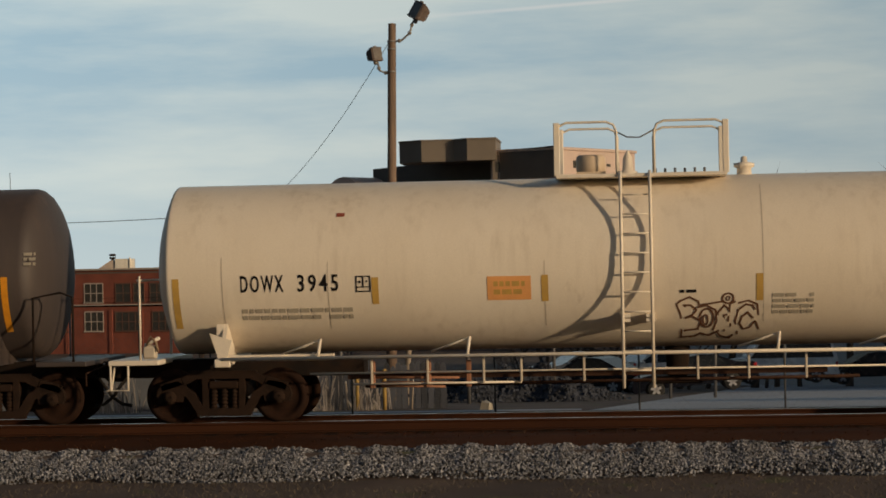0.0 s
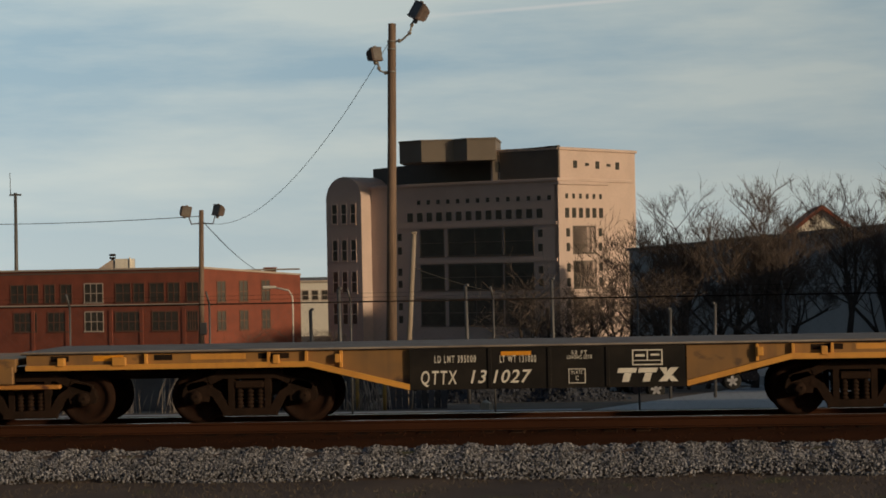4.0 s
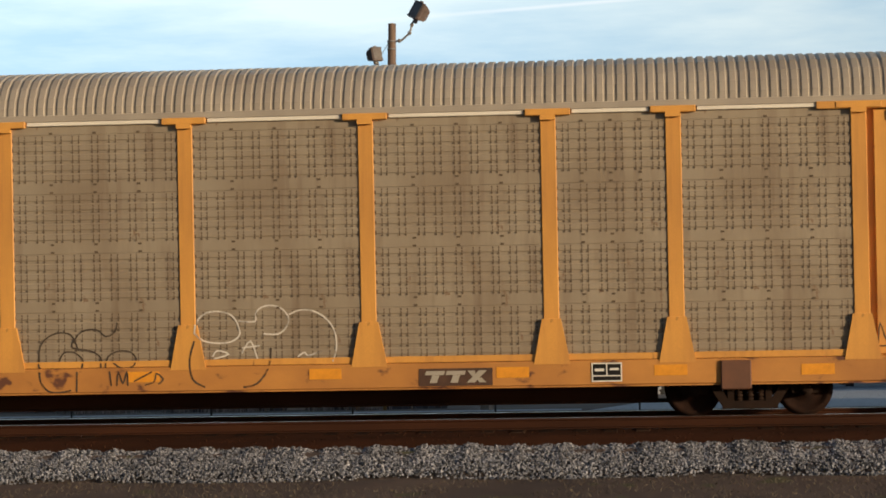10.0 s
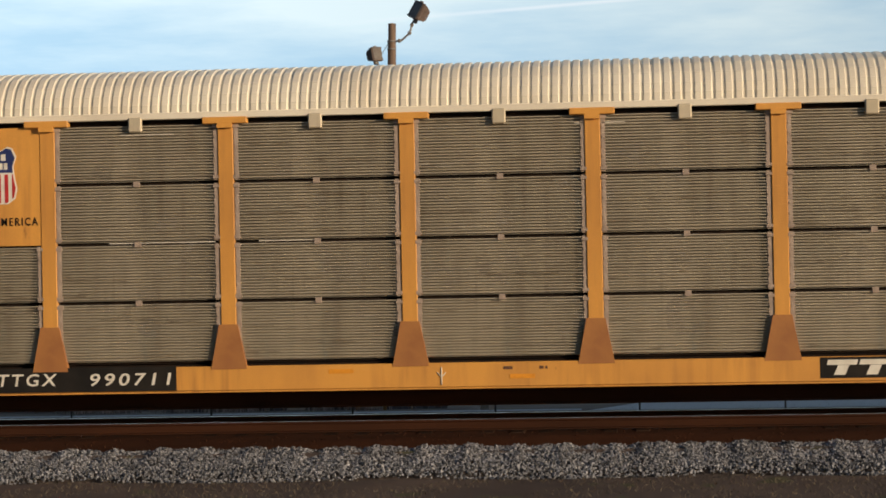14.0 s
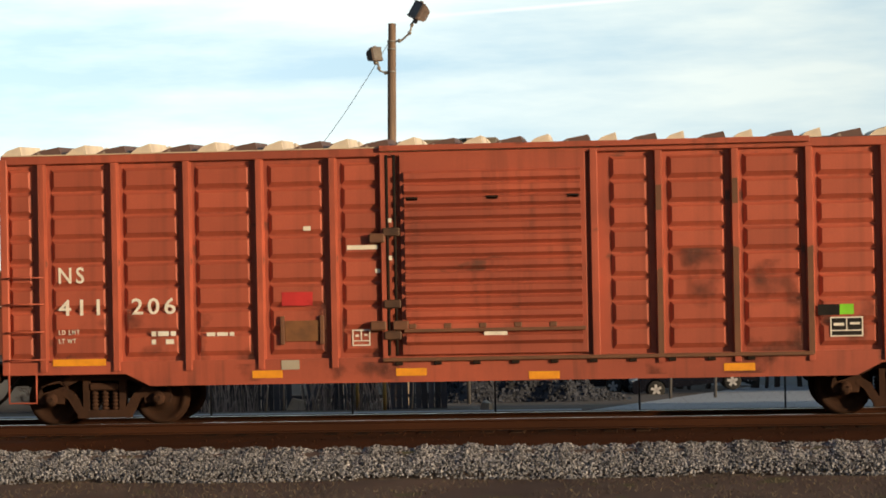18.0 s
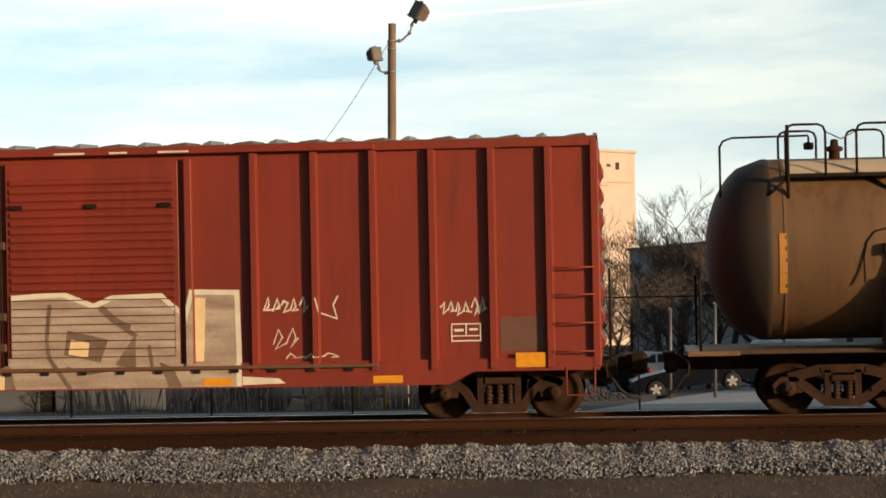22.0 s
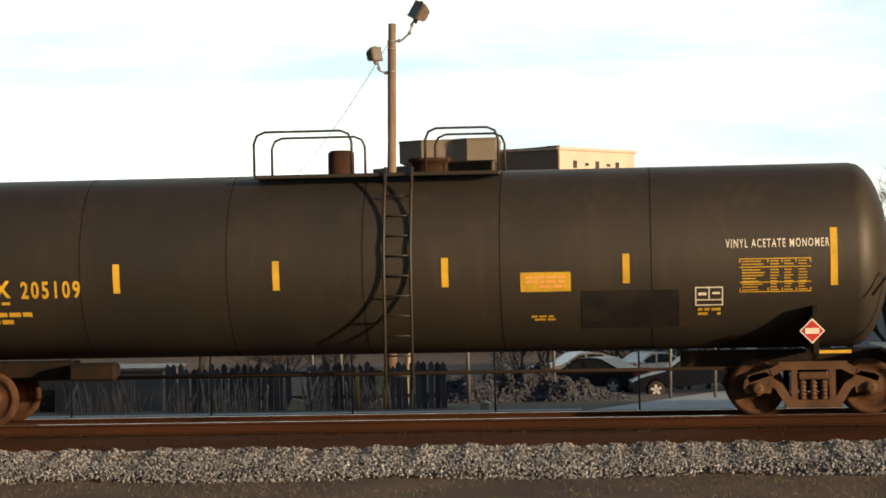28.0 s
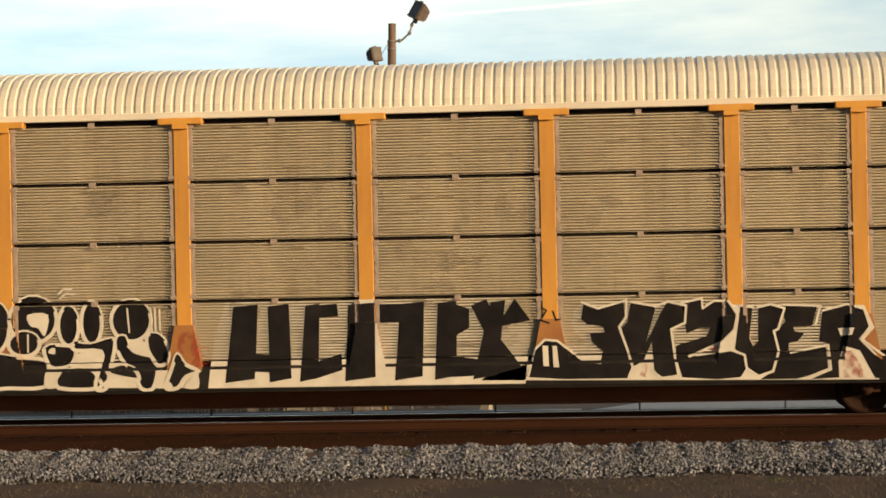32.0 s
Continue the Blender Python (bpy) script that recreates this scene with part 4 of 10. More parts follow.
def stones(name, count, place, size, material, seed):
    """Many small broken stones as one mesh."""
    rs = np.random.RandomState(seed)
    base = np.array([(-1, -0.9, -0.7), (1, -0.8, -0.9), (0.9, 1, -0.8), (-0.8, 0.9, -0.9), (-0.7, -0.6, 0.9), (0.8, -0.7, 0.7), (0.5, 0.8, 0.8), (-0.9, 0.6, 0.6)], float) * 0.75
    tri = np.array([(0, 3, 2), (0, 2, 1), (4, 5, 6), (4, 6, 7), (0, 1, 5), (0, 5, 4), (1, 2, 6), (1, 6, 5), (2, 3, 7), (2, 7, 6), (3, 0, 4), (3, 4, 7)])
    at = place(rs, count)
    s = rs.uniform(size[0], size[1], (count, 1, 1)) * rs.uniform(0.55, 1.25, (count, 1, 3))
    v = base[None] * s * rs.uniform(0.75, 1.2, (count, 8, 1))
    a = rs.uniform(0, 6.28, count)
    c, sn = np.cos(a)[:, None], np.sin(a)[:, None]
    tilt = rs.uniform(-0.8, 0.8, count)
    ct, st = np.cos(tilt)[:, None], np.sin(tilt)[:, None]
    x, y, z = v[..., 0], v[..., 1], v[..., 2]
    y, z = y * ct - z * st, y * st + z * ct
    x, y = x * c - y * sn, x * sn + y * c
    v = np.stack([x, y, z], -1) + at[:, None]
    f = (tri[None] + 8 * np.arange(count)[:, None, None]).reshape(-1, 3)
    me = bpy.data.meshes.new(name)
    me.from_pydata(v.reshape(-1, 3).tolist(), [], f.tolist())
    me.materials.append(material)
    return new(name, me)


def berm(x, y):
    """Height of the loose gravel shoulder."""
    crest = -0.285 + 0.008 * np.sin(x * 1.7) + 0.01 * np.sin(x * 4.3 + 1) + 0.014 * np.sin(x * 9.1) + 0.012 * np.sin(x * 17 + 2)
    u = np.clip((y - 33.35) / 1.75, 0, 1)
    return -0.6 + (crest + 0.6) * np.sqrt(u) - 0.3 * np.clip(y - 35.1, 0, 1)


def on_berm(rs, n):
    x = rs.uniform(-15.5, 9.5, n)
    y = 33.25 + 2.15 * rs.beta(1.1, 1.05, n) + 0.12 * np.sin(x * 1.3)
    return np.stack([x, y, berm(x, y) + rs.uniform(-0.02, 0.02, n)], -1)


tagged(stones("gravel", 70000, on_berm, (0.013, 0.029), STONE, 4), "loose grey crushed stone along the track", "gravel", kind="stuff")


def on_bed(rs, n):
    x, y = rs.uniform(-17, 12, n), rs.uniform(35.3, 40.8, n)
    return np.stack([x, y, np.interp(y, [q[0] for q in by], [q[1] for q in by]) + rs.uniform(-0.015, 0.006, n)], -1)


BED_STONE = island_tone(material("stained_stone", (0.055, 0.022, 0.011), 0.95, second=(0.036, 0.016, 0.009), scale=2, bump=0.2), 0.7, 1.05)
matte(BED_STONE)
tagged(stones("stained_gravel", 5000, on_bed, (0.01, 0.02), BED_STONE, 9), "rust-stained crushed stone between the ties", "gravel", kind="stuff")

BLADE = island_tone(material("dry_grass", (0.14, 0.115, 0.085), 0.9, second=(0.1, 0.085, 0.065), scale=2, amount=0.7, bump=0), 0.8, 1.08)
matte(BLADE)
rs, v, f = np.random.RandomState(5), [], []
for k in range(15000):
    x, y = rs.uniform(-14, 8), 33.55 - 5.2 * rs.uniform(0, 1) ** 1.2
    if math.sin(x * 0.9 + y) + math.sin(x * 2.3 - y * 1.7) < -0.9:
        continue
    h, a, w = rs.uniform(0.012, 0.05), rs.uniform(0, 6.28), rs.uniform(0.005, 0.01)
    lx, ly = rs.uniform(-0.06, 0.06, 2)
    n0 = len(v)
    v += [(x - w * math.cos(a), y - w * math.sin(a), -0.63), (x + w * math.cos(a), y + w * math.sin(a), -0.63), (x + lx, y + ly, -0.62 + h)]
    f.append((n0, n0 + 1, n0 + 2))
tagged(part("grass", Mesh().add(v, f), BLADE), "short dry winter grass beside the gravel", "grass", kind="stuff")

LOT = material("lot_surface", (0.355, 0.372, 0.405), 0.85, second=(0.285, 0.298, 0.325), scale=0.3, amount=0.7, bump=0.3, bump_scale=12)
m, ys = Mesh(), [43.8, 50, 60, 70, 80, 90, 110, 150]
m.add([q for y in ys for q in ((-1.0 + (y - 44) * 0.085, y, ground_z(0, y) + 0.02), (90, y, ground_z(0, y) + 0.02))], [(2 * i, 2 * i + 1, 2 * i + 3, 2 * i + 2) for i in range(len(ys) - 1)])
tagged(part("parking_lot", m, LOT), "pale grey paved lot sloping away from the track", "pavement", kind="structure")
m, ys = Mesh(), [42.3, 43.9]
m.add([(-60, 42.6, -0.55), (-1.2, 42.6, -0.55), (-1.2, 46, -0.42), (-60, 46, -0.42)], [(0, 1, 2, 3)])
tagged(part("service_road", m, LOT), "pale gravel service road behind the track", "road", kind="structure")

# ---------------------------------------------------------------- fence behind the track
STEEL = material("grey_fence_steel", (0.16, 0.16, 0.165), 0.6, 0.5, second=(0.12, 0.11, 0.1), scale=4)
fence = thing("chain_link_fence", "grey chain-link fence with pipe posts", "fence", (0, 43.8, -0.34))
fx = [-30.29 + 2.75 * k for k in range(14)]
fp = None
for x in fx:
    if fp is None:
        fp = part("post", Mesh().tube([(0, 0, 0), (0, 0, 2.2)], 0.02, 8), STEEL, fence, "", (x, 0, 0))
        arm = part("barb_arm", Mesh().tube([(0, 0, 2.18), (-0.04, -0.12, 2.42)], 0.02, 6), STEEL, fp)
    else:
        again(arm, (0, 0, 0), again(fp, (x, 0, 0), fence))
part("top_rail", Mesh().tube([(fx[0], 0, 2.2), (fx[-1], 0, 2.16)], 0.014, 6), DARK, fence)
m, k = Mesh(), 0
x = fx[0]
while x < fx[-1]:
    for d in (-1, 1):
        a, b = (x, x + 2.15) if d > 0 else (x + 2.15, x)
        m.tube([(a, 0, 0.03), (b, 0, 2.18)], 0.0007, 3, False, False)
    x += 0.16
mesh_wire = part("wire_mesh", m, STEEL, fence, "woven steel wire")
mesh_wire["kind"] = "stuff"
for z in (2.28, 2.36):
    part("barbed_wire", Mesh().tube([(fx[0], -0.06, z), (-10, -0.06, z - 0.03), (fx[-1], -0.06, z)], 0.003, 4), DARK, fence)

# ---------------------------------------------------------------- poles and wires
ARM = material("weathered_bracket", (0.3, 0.28, 0.26), 0.6, 0.4, second=(0.19, 0.17, 0.155), scale=9)
POLE = material("weathered_pole", (0.225, 0.155, 0.112), 0.85, streak=(0.08, 0.055, 0.04), streak_amount=0.7, second=(0.13, 0.092, 0.068), scale=3, stretch=(5, 5, 0.3), bump=0.5, bump_scale=30)
LAMP = material("brown_lamp_housing", (0.15, 0.11, 0.095), 0.55, 0.2, second=(0.09, 0.066, 0.056), scale=4)
LENS = material("lamp_lens", (0.2, 0.18, 0.16), 0.2, second=(0.14, 0.12, 0.11), scale=5)
CABLE = material("black_cable", (0.03, 0.03, 0.03), 0.7)


def flood_head(parent, at, size, tilt, turn, lean=8):
    """A boxy flood lamp: door frame, tapered back with fins, lens, hinge and knuckle."""
    hd = part("flood_head", Mesh().box(-0.5, 0.5, -0.3, -0.08, -0.5, 0.5, 0.07).prism([(-0.09, -0.46), (-0.09, 0.46), (0.22, 0.34), (0.34, 0.2), (0.34, -0.26), (0.22, -0.4)], -0.44, 0.44, "yz"), LAMP, parent, "brown flood lamp housing", at)
    hd.scale = (size, size, size)
    hd.rotation_euler = (radians(tilt), radians(lean), radians(turn))
    part("lens", Mesh().box(-0.41, 0.41, -0.325, -0.3, -0.41, 0.41, 0.02), LENS, hd, "pale glass lens")
    for z in (0.41, -0.47):
        part("rim", Mesh().box(-0.47, 0.47, -0.335, -0.295, z, z + 0.06, 0.01), LAMP, hd)
    for x in (-0.3, 0.0, 0.3):
        part("fin", Mesh().box(x - 0.025, x + 0.025, 0.3, 0.4, -0.24, 0.2, 0.008), LAMP, hd)
    part("latch", Mesh().box(-0.12, 0.12, -0.22, -0.1, 0.49, 0.58, 0.02), ARM, hd)
    part("knuckle", Mesh().box(-0.12, 0.12, -0.08, 0.16, -0.68, -0.36, 0.05), ARM, hd, "grey cast knuckle")
    return hd


pole = thing("light_pole", "weathered wooden pole with two flood lamps", "light pole", (-8.19, 75, -1.95))
part("shaft", Mesh().tube([(0, 0, 0), (0.26, 0, 12.44)], [0.185, 0.125], 14), POLE, pole)
flood_head(pole, (-0.33, -0.1, 11.42), 0.48, -8, 52, -4)
flood_head(pole, (1.19, -0.2, 12.78), 0.6, -22, -52, 20)
part("arm", Mesh().tube([(0.2, 0, 10.85), (0.02, -0.05, 10.82), (-0.18, -0.08, 10.9), (-0.24, -0.1, 11.2)], 0.035, 8), ARM, pole)
part("arm", Mesh().tube([(0.26, 0, 11.85), (0.55, -0.05, 11.86), (0.85, -0.1, 12.1), (0.95, -0.15, 12.45)], 0.035, 8), ARM, pole)
for x, y, z in ((0.02, -0.05, 10.82), (-0.2, -0.09, 10.98), (0.5, -0.05, 11.86), (0.84, -0.1, 12.1), (0.93, -0.14, 12.36)):
    part("arm_joint", Mesh().box(-0.06, 0.06, -0.05, 0.05, -0.06, 0.06, 0.03), ARM, pole, "", (x, y, z))
for z in (10.85, 11.85, 11.6):
    part("pole_band", Mesh().tube([(0.019 * z + 0.01, 0, z - 0.03), (0.019 * z + 0.01, 0, z + 0.03)], 0.15, 12), ARM, pole)
part("conduit", Mesh().tube([(0.13, -0.08, 11.9), (0.11, -0.12, 11.2), (0.06, -0.13, 8.5)], 0.012, 6), CABLE, pole)
pole2 = thing("light_pole", "weathered wooden pole with two flood lamps", "light pole", (-25.15, 130, -4.7))
part("shaft", Mesh().tube([(0, 0, 0), (0.18, 0, 10.65)], [0.19, 0.13], 12), POLE, pole2)
flood_head(pole2, (-0.72, -0.1, 10.6), 0.62, 10, 30)
flood_head(pole2, (1.2, -0.1, 10.6), 0.66, -10, -35)
part("arm", Mesh().tube([(0.15, 0, 9.9), (-0.4, -0.05, 9.85), (-0.55, -0.1, 10.3)], 0.04, 6), STEEL, pole2)
part("arm", Mesh().tube([(0.15, 0, 9.9), (0.85, -0.05, 9.85), (1.0, -0.1, 10.3)], 0.04, 6), STEEL, pole2)
part("mount_box", Mesh().box(0.02, 0.42, -0.28, -0.16, 3.5, 4.2, 0.02), STEEL, pole2)


def wire(a, b, sag, name="overhead_wire", r=0.011):
    a, b = Vector(a), Vector(b)
    pts = [a.lerp(b, k / 24) - Vector((0, 0, sag * 4 * (k / 24) * (1 - k / 24))) for k in range(25)]
    return tagged(part(name, Mesh().tube(pts, r, 5), CABLE), "thin dark overhead wire between poles", "wire")


wire((-8.0, 75, 9.95), (-24.9, 130, 5.25), 1.95)
wire((-25.0, 130, 5.6), (-46, 150, 5.9), 0.15, r=0.022)
wire((-24.8, 130, 5.2), (-44, 262, 2.4), 0.3, r=0.03)
wire((-3.0, 62, 1.6), (-6.0, 60, 2.5), 0.12, r=0.01)
WOOD = material("pale_old_wood", (0.4, 0.33, 0.26), 0.85, second=(0.25, 0.2, 0.15), scale=4, stretch=(5, 5, 0.4), bump=0.4)
post = thing("leaning_post", "pale weathered wooden post leaning over", "post", (-6.18, 60, -1.3))
part("shaft", Mesh().tube([(0, 0, 0), (0.31, 0, 4.66)], [0.085, 0.065], 10), WOOD, post)
part("cap", Mesh().box(0.24, 0.38, -0.08, 0.08, 4.64, 4.7, 0.01), WOOD, post)
for x, y, h in ((-8.9, 62, 2.6), (-7.6, 58, 3.0), (-4.5, 60, 3.1), (-2.4, 64, 3.4), (0.8, 64, 2.5), (2.1, 66, 2.7)):
    p = thing("steel_post", "thin grey steel post in the yard", "post", (x, y, ground_z(x, y)), group="posts in the yard")
    part("shaft", Mesh().tube([(0, 0, -0.1), (random.uniform(-0.05, 0.05), 0, h)], 0.05, 8), STEEL, p)
    part("cap", Mesh().lathe([(h - 0.02, 0.0), (h - 0.02, 0.06), (h + 0.04, 0.05), (h + 0.06, 0.0)], (0, 0, 0), "z", 8), STEEL, p)
mast = thing("radio_mast", "thin grey radio mast with a crosspiece", "mast", (-82.8, 300, -8))
part("shaft", Mesh().tube([(0, 0, 0), (0.1, 0, 21.3)], [0.32, 0.2], 8), STEEL, mast)
part("crosspiece", Mesh().box(-0.7, 0.9, -0.1, 0.1, 20.9, 21.15, 0.02).tube([(-0.55, 0, 21), (-0.6, 0, 24)], 0.05, 5), STEEL, mast)
lampw = thing("street_lamp", "white curved street lamp beside the brick building", "street lamp", (-28.9, 190, -6.3))
part("shaft", Mesh().tube([(0, 0, 0), (0, 0, 6.4), (-0.3, 0, 6.95), (-1.6, 0, 7.25)], 0.07, 8), WHITE, lampw)
part("lamp_head", Mesh().box(-2.5, -1.4, -0.15, 0.15, 7.15, 7.38, 0.06), WHITE, lampw)

# ---------------------------------------------------------------- buildings
BRICK = material("red_brick", (0.27, 0.078, 0.048), 0.85, second=(0.18, 0.054, 0.036), scale=0.6, amount=0.7, bump=0.3, bump_scale=8, fine=0.25)
BRICK_DARK = material("dark_window_frame", (0.16, 0.075, 0.05), 0.8, second=(0.1, 0.06, 0.045), scale=1)
TRIM = material("pale_stone_trim", (0.5, 0.42, 0.36), 0.8, second=(0.4, 0.33, 0.28), scale=1)
PANE = material("dark_window_glass", (0.05, 0.048, 0.045), 0.2, second=(0.085, 0.078, 0.07), scale=0.45, bump=0)
STUCCO = material("pinkish_concrete", (0.6, 0.475, 0.42), 0.8, second=(0.52, 0.41, 0.36), scale=0.25, amount=0.5, bump=0.15, bump_scale=4)
PENTCLAD = material("tan_metal_cladding", (0.215, 0.18, 0.145), 0.6, second=(0.165, 0.138, 0.112), scale=0.3)
DARKCLAD = material("brown_metal_cladding", (0.135, 0.112, 0.094), 0.6, second=(0.1, 0.083, 0.07), scale=0.3)


def window(parent, u, w, z0, z1, mullions=1, frame_mat=None, depth=0.12):
    """Frame, sill and panes, set into a wall whose face is y = 0 in the parent's space; u: left edge."""
    fm = frame_mat or TRIM
    o = [(u - 0.1, z0), (u + w + 0.1, z0), (u + w + 0.1, z1 + 0.14), (u - 0.1, z1 + 0.14)]
    i = [(u, z0 + 0.04), (u + w, z0 + 0.04), (u + w, z1), (u, z1)]
    v = [(x, y, z) for y in (-0.06, 0.05) for x, z in o + i]
    f = []
    for k in range(4):
        j = (k + 1) % 4
        f += [(k, j, 4 + j, 4 + k), (4 + k, 4 + j, 12 + j, 12 + k), (8 + j, 8 + k, 12 + k, 12 + j), (8 + k, 8 + j, j, k)]
    wd = part("window", Mesh().add(v, f), fm, parent)
    for k in range(1, mullions + 1):
        x = u + w * k / (mullions + 1)
        part("mullion", Mesh().box(x - 0.05, x + 0.05, -0.05, 0.03, z0 + 0.04, z1), fm, wd)
    if z1 - z0 > 1.4:
        part("crossbar", Mesh().box(u, u + w, -0.045, 0.025, (z0 + z1) / 2 - 0.05, (z0 + z1) / 2 + 0.05), fm, wd)
    part("sill", Mesh().box(u - 0.15, u + w + 0.15, -0.14, 0.02, z0 - 0.14, z0), fm, wd)
    part("pane", Mesh().box(u, u + w, -0.02, 0.02, z0, z1), PANE, wd, "dark window glass")
    return wd


# brick factory: two fronts that meet at a corner; local x runs along the front, -y faces out
brick = thing("brick_building", "two-storey red brick factory with large windows", "building", (-54, 280, -8.3))
a = radians(165)
front = part("front_wall", Mesh().box(-60, 0, 0, 0.5, 0, 11.0), BRICK, brick)
front.rotation_euler = (0, 0, a - math.pi)
for u, w in ((-26.8, 1.8), (-24.5, 1.6), (-21.9, 1.35), (-19.6, 1.5), (-11.8, 2.0), (-9.3, 1.4), (-7.0, 1.85), (-4.5, 1.5), (-1.9, 1.5)):
    window(front, u, w, 7.0, 9.25, 1, BRICK_DARK)
for u, w in ((-26.4, 3.2), (-21.5, 3.2), (-11.9, 3.65), (-6.75, 3.5), (-1.9, 1.35)):
    window(front, u, w, 3.4, 5.7, 3, BRICK_DARK)
for z0, z1 in ((7.0, 9.3), (3.4, 5.75)):
    window(front, -16.2, 2.5, z0, z1, 2, TRIM)
for u in (-23.7, -18.8, -12.6, -8.3, -2.4):
    part("pier", Mesh().box(u - 0.25, u + 0.25, -0.1, 0.02, 0, 6.0, 0.02), BRICK, front)
part("parapet", Mesh().box(-60.1, 0.15, -0.25, 0.6, 11.0, 11.25, 0.04), TRIM, front)
part("band", Mesh().box(-60, 0.05, -0.1, 0.02, 6.45, 6.75), TRIM, front)
side = part("side_wall", Mesh().prism([(0, 0), (14.4, 0), (14.4, 9.9), (0, 11.0)], 0, 0.5), BRICK, brick)
side.rotation_euler = (0, 0, radians(40))
for u in (2.3, 5.5, 8.7):
    window(side, u, 1.1, 6.8, 9.3, 1, BRICK_DARK)
    window(side, u, 1.1, 3.3, 5.6, 1, BRICK_DARK)
part("coping", Mesh().prism([(0, 11.0), (14.4, 9.9), (14.4, 10.12), (0, 11.25)], -0.2, 0.6), TRIM, side)
part("roof", Mesh().prism([(-58, 15.5), (0, 0), (11, 9.3), (8, 25), (-50, 40)], 10.6, 10.8, "xy"), DARKCLAD, brick)
part("chimney", Mesh().box(6.5, 7.9, 8.6, 9.8, 10.2, 10.85, 0.05).box(6.4, 8.0, 8.5, 9.9, 10.85, 11.0, 0.03), BRICK, brick)
hut = thing("rooftop_hut", "white rooftop hut with a dark vent beside it", "rooftop hut", (-66.4, 288, 2.4))
part("body", Mesh().box(0, 2.2, -1, 1, 0, 1.75, 0.05), WHITE, hut)
part("post", Mesh().tube([(1.95, -1.05, 0), (1.95, -1.05, 1.9)], 0.1, 8), WHITE, hut)
part("vent", Mesh().tube([(-0.5, 0, 0.2), (-0.5, 0, 1.75)], 0.2, 10).tube([(-0.5, 0, 1.75), (-0.5, 0, 2.0)], 0.4, 10).tube([(-0.5, 0, 2.1), (-0.5, 0, 2.4)], 0.42, 10), DARK, hut)
part("ramp", Mesh().prism([(-3.0, 0), (0, 0), (0, 1.6), (-0.6, 1.55)], -0.8, 0.8), TRIM, hut, "pale sloping roof hatch")
wb = thing("white_building", "small white building far behind", "building", (-49.6, 350, -8))
part("wall", Mesh().box(-2.6, 2.4, 0, 6, 0, 8.3), WHITE, wb)
part("roof", Mesh().box(-2.9, 2.7, -0.3, 6.3, 8.3, 8.6), TRIM, wb)
for k in range(3):
    window(wb, -2.1 + 1.5 * k, 0.9, 5.6, 7.0, 0)

# office block: local +x runs along the lit right face, fronts meet at the corner
office = thing("office_building", "pinkish concrete office block with stepped dark upper floors", "building", (-9.4, 272, -8.3))
left = part("front_wall", Mesh().box(-29.3, 0, 0, 16, 0, 20.55), STUCCO, office)
left.rotation_euler = (0, 0, radians(148 - 180))
part("cornice", Mesh().box(-29.4, 0.2, -0.25, 16.2, 20.55, 20.95, 0.06), STUCCO, left)
for k in range(14):
    u = -21.05 + 1.505 * k
    part("small_window", Mesh().box(u, u + 0.5, -0.03, 0.05, 18.35, 18.9), PANE, left)
    u = -22.6 + 1.5 * k
    part("square_window", Mesh().box(u, u + 0.85, -0.03, 0.05, 16.25, 17.35), PANE, left)
for z0, z1 in ((11.95, 15.15), (7.8, 10.8), (3.4, 6.5)):
    for u, w, n in ((-20.6, 3.55, 0), (-16.3, 8.05, 1), (-7.85, 4.15, 0)):
        window(left, u, w, z0, z1, n, DARKCLAD)
    for z in (z0 + 0.3, z1 - 1.2):
        part("square_window", Mesh().box(-2.95, -2.3, -0.03, 0.05, z, z + 0.9), PANE, left)
        part("square_window", Mesh().box(-24.2, -23.6, -0.03, 0.05, z, z + 0.9), PANE, left)
    part("floor_band", Mesh().box(-24, -0.2, -0.12, 0.02, z1 + 0.25, z1 + 0.6), STUCCO, left)
rt = part("side_wall", Mesh().box(0, 10.6, -0.02, 0.5, 0, 20.5), STUCCO, office)
rt.rotation_euler = (0, 0, radians(58))
part("cornice", Mesh().box(-0.1, 10.75, -0.25, 0.6, 20.15, 20.55, 0.06), STUCCO, rt)
for k in range(6):
    u = 1.55 + 1.48 * k
    part("small_window", Mesh().box(u, u + 0.55, -0.05, 0.05, 18.5, 19.1), PANE, rt)
    part("square_window", Mesh().box(u - 0.1, u + 0.75, -0.05, 0.05, 16.2, 17.4), PANE, rt)
for z0, z1 in ((12.0, 15.1), (7.8, 10.9), (3.5, 6.6)):
    window(rt, 3.1, 4.8, z0, z1, 0, DARKCLAD)
    for u in (1.6, 8.65):
        for z in (z0 + 0.2, z1 - 1.15):
            part("square_window", Mesh().box(u, u + 0.75, -0.05, 0.05, z, z + 1.0), PANE, rt)
# arched stair tower at the far end of the front
tower = part("stair_tower", Mesh().prism([(-35.2, 0), (-29.5, 0), (-29.5, 19.6)] + [(-32.3 + 2.8 * math.cos(t), 19.6 + 2.6 * math.sin(t)) for t in [math.pi * k / 12 for k in range(1, 12)]] + [(-35.2, 19.6)], -2.0, 8.0), STUCCO, office)
tower.rotation_euler = (0, 0, radians(148 - 180))
tower.location = (0.95, -0.55, 0)
for z0, z1 in ((16.3, 18.7), (11.6, 14.2), (7.6, 10.2), (3.6, 6.2)):
    for u in (-34.2, -32.7, -31.2):
        window(tower, u, 0.75, z0, z1, 0, STUCCO).location = (0, -2.0, 0)
